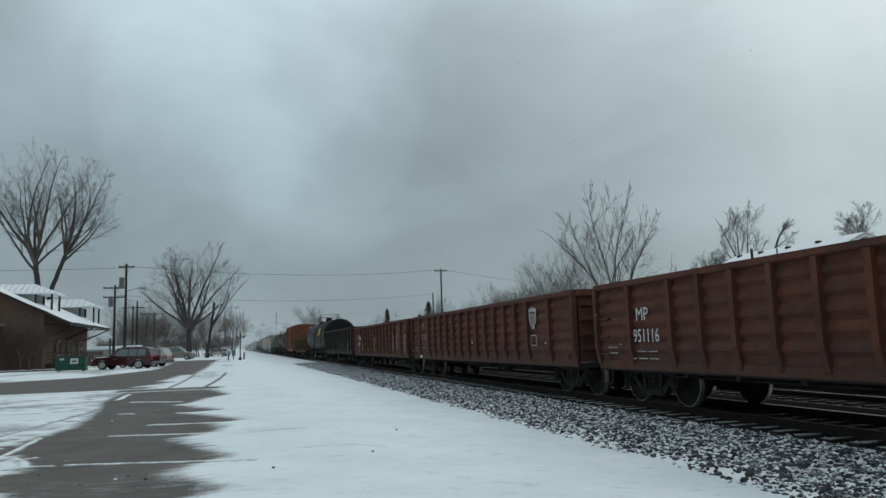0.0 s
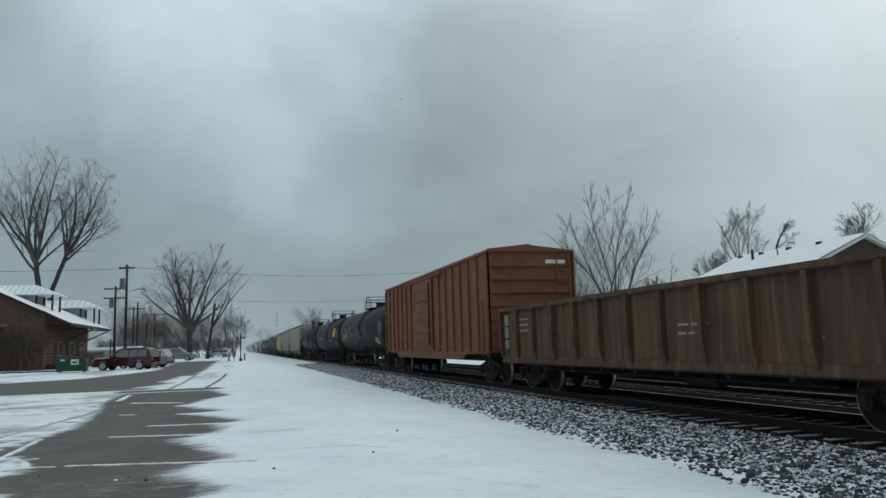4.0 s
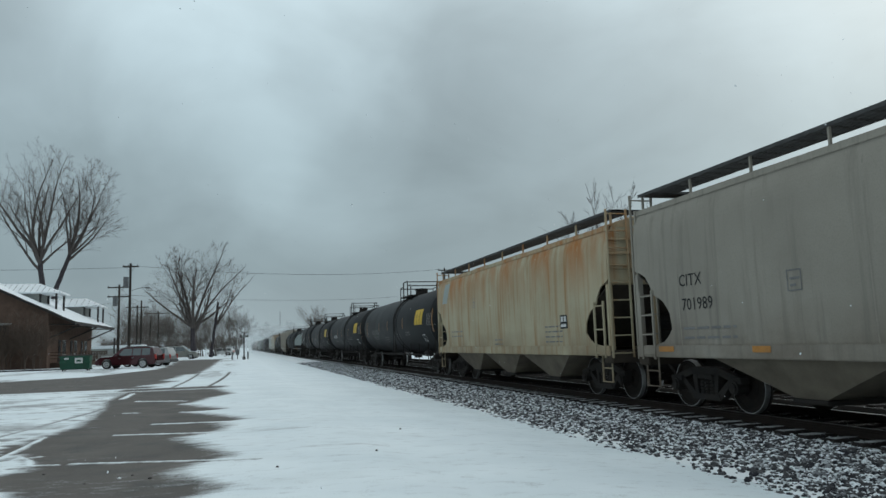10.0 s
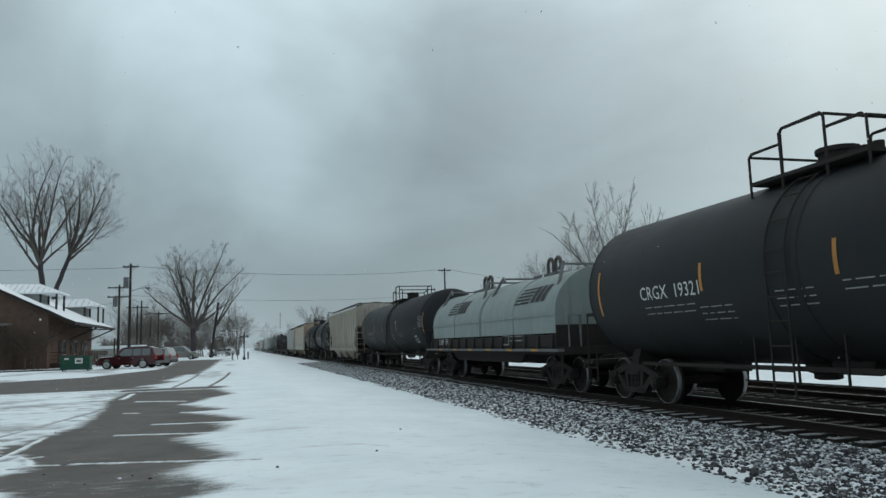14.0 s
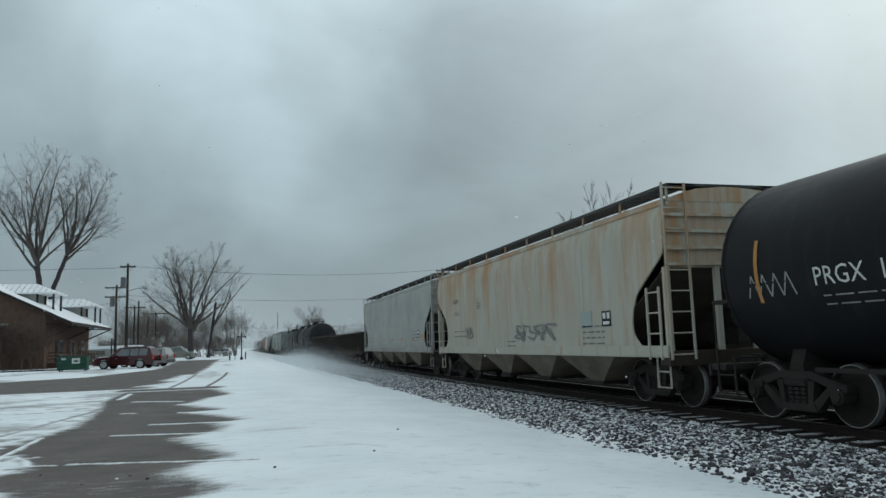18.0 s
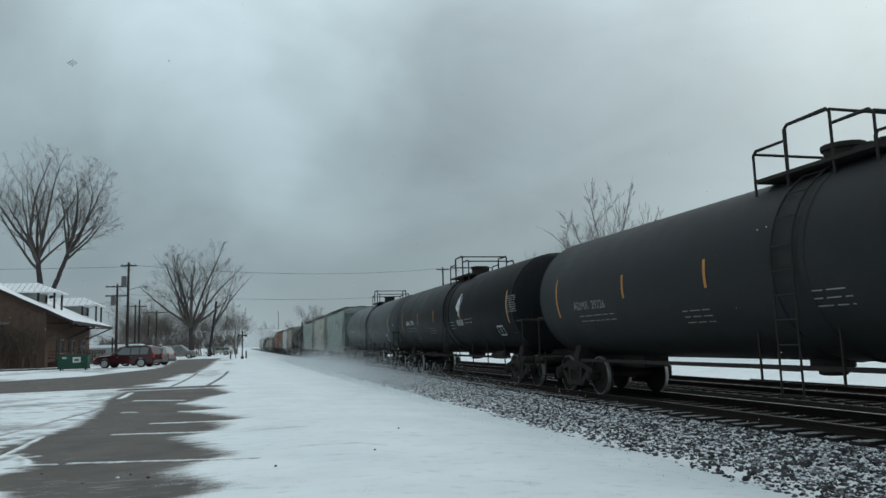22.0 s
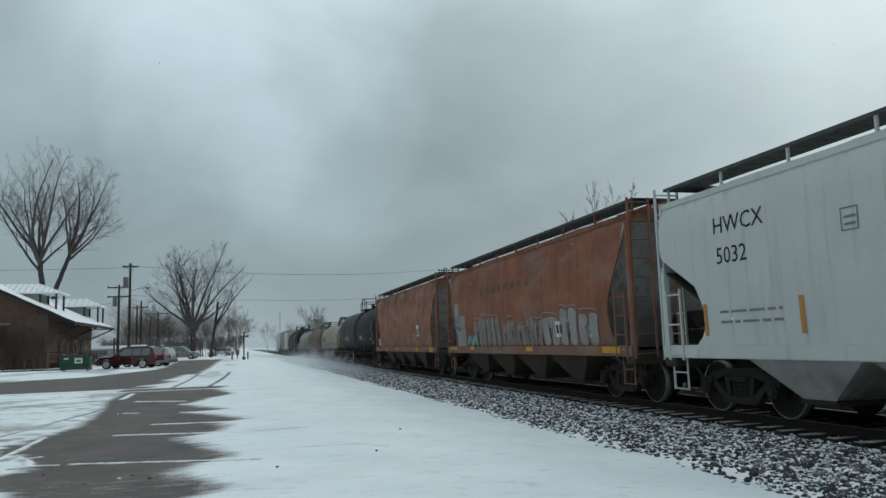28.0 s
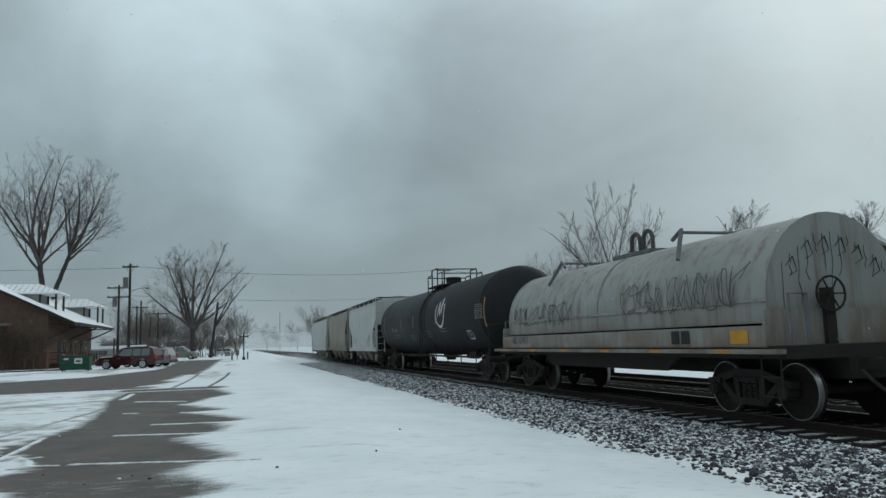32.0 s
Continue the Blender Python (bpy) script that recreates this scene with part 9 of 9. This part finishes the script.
# two orange hoppers
car, ln = next_car("covered_hopper", "faded orange covered hopper with large silver graffiti", "freight car")
hw = covered_hopper(car, ln, M["hop_orange"], 4.0, 4, 0, 8, 0.10, cut="open", lift=0.42, bay_mat=M["dark_bay"], rust_top=M["hop_rust"], sheet_mat=M["bare_sheet"])
h = ln / 2 - 0.6
d = hd(hw)
for i in range(8):
    d.quad(h - 4.12 - 0.58 * i, 2.92, 0.26 + 0.05 * (i % 3), 0.22)
d.done("name_bars", M["worn_black"], car, "row of worn black name bars")
hd(hw).quad(h - 1.03, 1.75, 0.5, 1.05, steps=5).done("faded_patch", M["pale_patch"], car, "pale grey repainted patch")
hd(hw, 0.011).quad(h - 1.2, 1.22, 1.05, 1.12, steps=5).done("faded_patch", M["pale_patch"], car, "pale grey repainted patch")
hd(hw, 0.016).text(h - 1.12, 2.09, 0.24, "SOU").text(h - 1.14, 1.76, 0.24, "99461", 0.86).done("reporting_mark", M["black_stencil"], car)
hd(hw, 0.016).lines(h - 1.2, 1.6, 0.95, 2, 0.13, 0.06, 90).done("small_print", M["grey_stencil"], car)
hd(hw, 0.010).ribbon([(h - 2.35, 1.9), (h - 2.7, 1.7), (h - 2.6, 1.35), (h - 3.0, 1.5), (h - 3.05, 1.9)], 0.26).done("graffiti", M["boxcar"], car, "dull red sprayed cloud")
hd(hw, 0.018).ribbon([(h - 2.5, 1.3), (h - 2.75, 1.55), (h - 3.05, 1.3), (h - 3.3, 1.55), (h - 3.6, 1.3)], 0.16).done("graffiti", M["teal_tag"], car, "blue sprayed graffiti")


def block_letter(car, hw, y, w, z, zt, rnd, fill, lift):
    """One sprayed block shape: a filled body of two leaning legs and a bar, a pale outline, dark inner lines."""
    lean = rnd.uniform(-0.18, 0.18)
    d = hd(hw, lift)
    legs = [(y - w * q, y - w * q - lean) for q in (0.22, rnd.uniform(0.7, 0.8))]
    for a, b in legs:
        d.ribbon([(a, z), ((a + b) / 2 + rnd.uniform(-0.05, 0.05), (z + zt) / 2), (b, zt - 0.1)], w * 0.42)
    zb = rnd.uniform(z + 0.3, zt - 0.2)
    d.ribbon([(legs[0][0], zb), (legs[1][0], zb + rnd.uniform(-0.2, 0.2))], 0.3)
    d.done("graffiti", M[fill], car, "dull silver sprayed block letter shape")
    d = hd(hw, lift + 0.008)
    d.ribbon([(y, z + 0.02), (y - lean * 0.5, (z + zt) / 2), (y - lean, zt), (y - lean - w * 0.45, zt + rnd.uniform(-0.12, 0.05)), (y - lean - w * 0.95, zt - 0.05), (y - w * 0.95, (z + zt) / 2), (y - w, z)], 0.022)
    d.done("graffiti_outline", M["faded"], car)
    d = hd(hw, lift + 0.011)
    for q in (0.42, 0.55):
        d.ribbon([(y - w * q, z + rnd.uniform(0.05, 0.3)), (y - w * (q + rnd.uniform(-0.1, 0.1)), (z + zt) / 2), (y - w * q - lean * 0.6, zt - rnd.uniform(0.2, 0.5))], 0.04)
    d.done("graffiti_line", M["dark_stencil"], car)


rnd = random.Random(61)
for y0, w, n, zt, fill in ((3.3, 2.7, 3, 2.2, "dull_silver"), (6.15, 3.1, 5, 2.0, "dull_silver"), (9.4, 3.2, 3, 2.15, "pale_patch")):
    for k in range(n):
        block_letter(car, hw, h - y0 - w * k / n, w / n * 0.95, 1.24, zt + rnd.uniform(-0.1, 0.1), rnd, fill, 0.012 + 0.004 * (k % 2))
Decal(side=-1.61, lift=0.012).quad(h - 0.4, 1.1, 0.95, 0.13, steps=1).done("reflector_strip", M["yellow"], car)
Decal(side=-1.61, lift=0.012).quad(h - 2.95, 1.1, 0.45, 0.13, steps=1).done("reflector_strip", M["yellow"], car)
Decal(side=-1.61, lift=0.012).quad(h - 8.2, 1.08, 0.5, 0.13, steps=1).done("reflector_strip", M["yellow"], car)
Decal(side=-1.61, lift=0.012).quad(-h + 1.3, 1.06, 0.8, 0.14, steps=1).done("reflector_strip", M["yellow"], car)
hd(hw, 0.016).quad(-h + 3.9, 1.45, 0.45, 0.4).done("placard", M["stencil"], car)
hd(hw, 0.02).quad(-h + 3.85, 1.54, 0.14, 0.22).quad(-h + 3.65, 1.54, 0.14, 0.22).done("placard_mark", M["black_stencil"], car)
car, ln = next_car("covered_hopper", "rusted orange-brown covered hopper with yellow patches", "freight car", 0.6)
hw = covered_hopper(car, ln, M["hop_rust"], 4.0, 4, 0, 8, 0.10, cut="open", lift=0.42, bay_mat=M["dark_bay"], rust_top=M["hop_rust"], sheet_mat=M["bare_sheet"])
h = ln / 2 - 0.6
hd(hw).quad(h - 0.6, 1.3, 0.8, 0.4).done("faded_patch", M["hop_cold"], car)
hd(hw).quad(-h + 3.6, 1.7, 0.42, 0.5).done("placard", M["stencil"], car)
hd(hw, 0.012).quad(-h + 3.56, 1.78, 0.14, 0.28).quad(-h + 3.36, 1.78, 0.14, 0.28).done("placard_mark", M["black_stencil"], car)
Decal(side=-1.61, lift=0.012).quad(-h + 1.1, 1.0, 0.6, 0.2, steps=1).done("reflector_strip", M["yellow"], car)
Decal(side=-1.61, lift=0.012).quad(-h + 3.6, 1.06, 0.45, 0.12, steps=1).done("reflector_strip", M["yellow"], car)
Decal(side=-1.61, lift=0.012).quad(h - 0.3, 1.06, 0.5, 0.14, steps=1).done("reflector_strip", M["yellow"], car)
Decal(side=-1.61, lift=0.012).quad(h - 3.0, 1.06, 0.45, 0.12, steps=1).done("reflector_strip", M["yellow"], car)
Decal(side=-1.61, lift=0.012).quad(h - 6.0, 1.06, 0.45, 0.12, steps=1).done("reflector_strip", M["yellow"], car)
car, ln = next_car("tank_car", "dull black tank car with a cream data plate", "freight car")
tank_car(car, ln, M["tank_dull"], 1.53, 2.37)
paint_tank(car, ln, 1.53, 2.37, "ACTX", "79204", 0.23, seed=27, strips=(0.47, 0.15, -0.15, -0.99), mark_z=-0.6, plate=False)
Decal(r=1.53, zc=2.37, lift=0.008).quad(-2.2, 1.74, 0.85, 0.27).done("data_panel", M["cream_plate"], car)
# three coil cars
car, ln = next_car("coil_car", "coil car with rust-streaked cream hood and striped emblem", "freight car")
hx_of = coil_car(car, ln, M["coil_cream"], 1, 3.35, 1.52, M["coil_cream"], True, False, 0.72)
h = ln / 2 - 0.6
d = Decal(side=-1.462, lift=0.006)
for k in range(5):
    d.quad(h - 1.55 - 0.02 * k, 1.80 + 0.085 * k, 0.85, 0.05, steps=1)
for k in range(3):
    d.quad(h - 2.45 - 0.32 * k, 1.80, 0.26, 0.40, 0.25, 2)
d.done("emblem", M["black_stencil"], car, "black striped emblem")
Decal(side=-1.525, lift=0.008).text(h - 1.7, 1.34, 0.19, "NS 166220").done("reporting_mark", M["black_stencil"], car)
Decal(side=-1.525, lift=0.008).quad(h - 1.05, 1.33, 0.55, 0.12, steps=1).done("reflector_strip", M["yellow"], car)
Decal(side=-1.525, lift=0.008).quad(h - 1.5, 1.64, 0.3, 0.0, steps=1).done("reflector_strip", M["yellow"], car)
Decal(side=-1.485, lift=0.006).scrawl(h - 4.0, 0.5, 2.2, 0.5, 71, 0.06, 4).done("graffiti", M["grey_stencil"], car, "dark outlined graffiti")
car, ln = next_car("coil_car", "coil car with dull brown hood and deep side sills", "freight car")
hx_of = coil_car(car, ln, M["coil_brown"], 1, 3.35, 1.52, M["coil_brown"], True, False, 0.72)
h = ln / 2 - 0.6
Decal(side=hx_of, lift=0.01).lines(-h * 0.1, 2.2, 3.6, 1, 0.2, 0.22, 72).done("faded_name_bars", M["ghost_blue"], car, "faded blue name bars")
Decal(side=-1.525, lift=0.008).quad(-h + 1.6, 1.25, 0.4, 0.25, steps=1).done("reflector_strip", M["yellow"], car)
Decal(side=-1.525, lift=0.008).quad(h - 0.9, 1.3, 0.35, 0.12, steps=1).done("reflector_strip", M["yellow"], car)
Decal(side=-1.485, lift=0.006).frame_box(-0.6, 0.75, 0.45, 0.32, 0.05).done("stencil_frame", M["stencil"], car)
Decal(side=-1.485, lift=0.006).scrawl(2.6, 0.6, 2.2, 0.4, 73, 0.04, 4).done("graffiti", M["grey_stencil"], car)
car, ln = next_car("coil_car", "coil car with pale grey hood scrawled with graffiti", "freight car", 2.0)
hx_of = coil_car(car, ln, M["coil_pale"], 1, 3.36, 1.52, M["coil_pale"], nose=0.0, posts=0, skirt=0.42, wh=1.32, wheel_x=-0.3)
h = ln / 2 - 0.6
Decal(side=hx_of, lift=0.01).scrawl(h - 1.0, 1.8, 4.0, 0.55, 74, 0.022, 9).scrawl(-h + 5.2, 1.85, 4.2, 0.7, 75, 0.022, 12).done("graffiti", M["dark_stencil"], car, "thin black graffiti")
g = Geo()
rr = random.Random(76)
for i in range(13):
    x = -1.0 + 2.0 * i / 12
    top = 3.08 - 0.5 * abs(x) ** 2 - rr.uniform(0, 0.12)
    drop = rr.uniform(0.06, 0.19) if x < 0.3 else rr.uniform(0.03, 0.08)
    pts = [(x + rr.uniform(-0.012, 0.012) * k, -h + 0.522, top - drop * k) for k in range(6)]
    g.pipe(pts, 0.004, 4)
    if i % 2:
        g.pipe([(x - 0.1, -h + 0.522, top - 0.2), (x + 0.05, -h + 0.522, top - 0.05), (x + 0.12, -h + 0.522, top - 0.28), (x - 0.04, -h + 0.522, top - 0.36)], 0.005, 4)
part("graffiti", g, M["black_stencil"], car, "dripping black graffiti on the hood end")
Decal(side=-1.525, lift=0.008).text(h - 1.3, 1.30, 0.2, "NS 167417").done("reporting_mark", M["black_stencil"], car)
Decal(side=-1.525, lift=0.008).quad(-h + 3.0, 1.24, 0.26, 0.24, steps=1).quad(-h + 2.68, 1.24, 0.26, 0.24, steps=1).done("placard", M["black_stencil"], car)
Decal(side=-1.525, lift=0.008).quad(-h + 1.25, 1.24, 0.45, 0.22, steps=1).done("reflector_strip", M["yellow"], car)
for k in range(6):
    Decal(side=-1.675).quad(h - 0.9 - (2 * h - 2.4) * k / 5, 1.085, 0.42, 0.06, steps=1).done("reflector_strip", M["reflector"], car)
# the tail of the train
car, ln = next_car("tank_car", "dark tank car with white crescent emblem", "freight car")
tank_car(car, ln, M["tank_dull"], 1.57, 2.41)
paint_tank(car, ln, 1.57, 2.41, "UTLX", "64471", 0.2, False, seed=28, logo="ring")
for lab, mt, cut in (("white covered hopper near the end of the train", "hop_white", "slope"), ("grey covered hopper near the end of the train", "hop_grey", "round"), ("off-white covered hopper at the end of the train", "hop_white", "step")):
    car, ln = next_car("covered_hopper", lab, "freight car")
    hw = covered_hopper(car, ln, M[mt], 3.9, 3, 0, 5, 0.05, cut=cut, lift=0.42)
    paint_hopper(car, ln, hw, "", "", 0.3, seed=30, sill=False)


def motions():
    """The whole train rolls towards the camera and past it, with snow falling and a plume blown along its foot."""
    times = [0, 2, 4, 6, 8, 10, 12, 14, 16, 18, 20, 22, 24, 26, 28, 30, 32]
    for car, y in CARS:
        walk(car, [(t, pose(XC, y - run(t), 0)) for t in times])
    walk(FLAKES, [(t, pose(-0.35 * t, -0.25 * t, -1.15 * t)) for t in times])
    walk(FAR_HAZE, [(t, pose(-0.05 * t, -0.2 * t, -0.12 * t)) for t in times])
    walk(PLUME, [(t, pose(0, y, z)) for t, y, z in ((0, 110, -2.5), (13.5, 105, -2.5), (15.5, 95, -0.6), (17, 82, 0), (19, 62, 0), (21, 52, 0), (23, 56, -0.12), (26, 66, -0.18), (29, 72, -0.22), (32, 84, -0.6))])


motions()
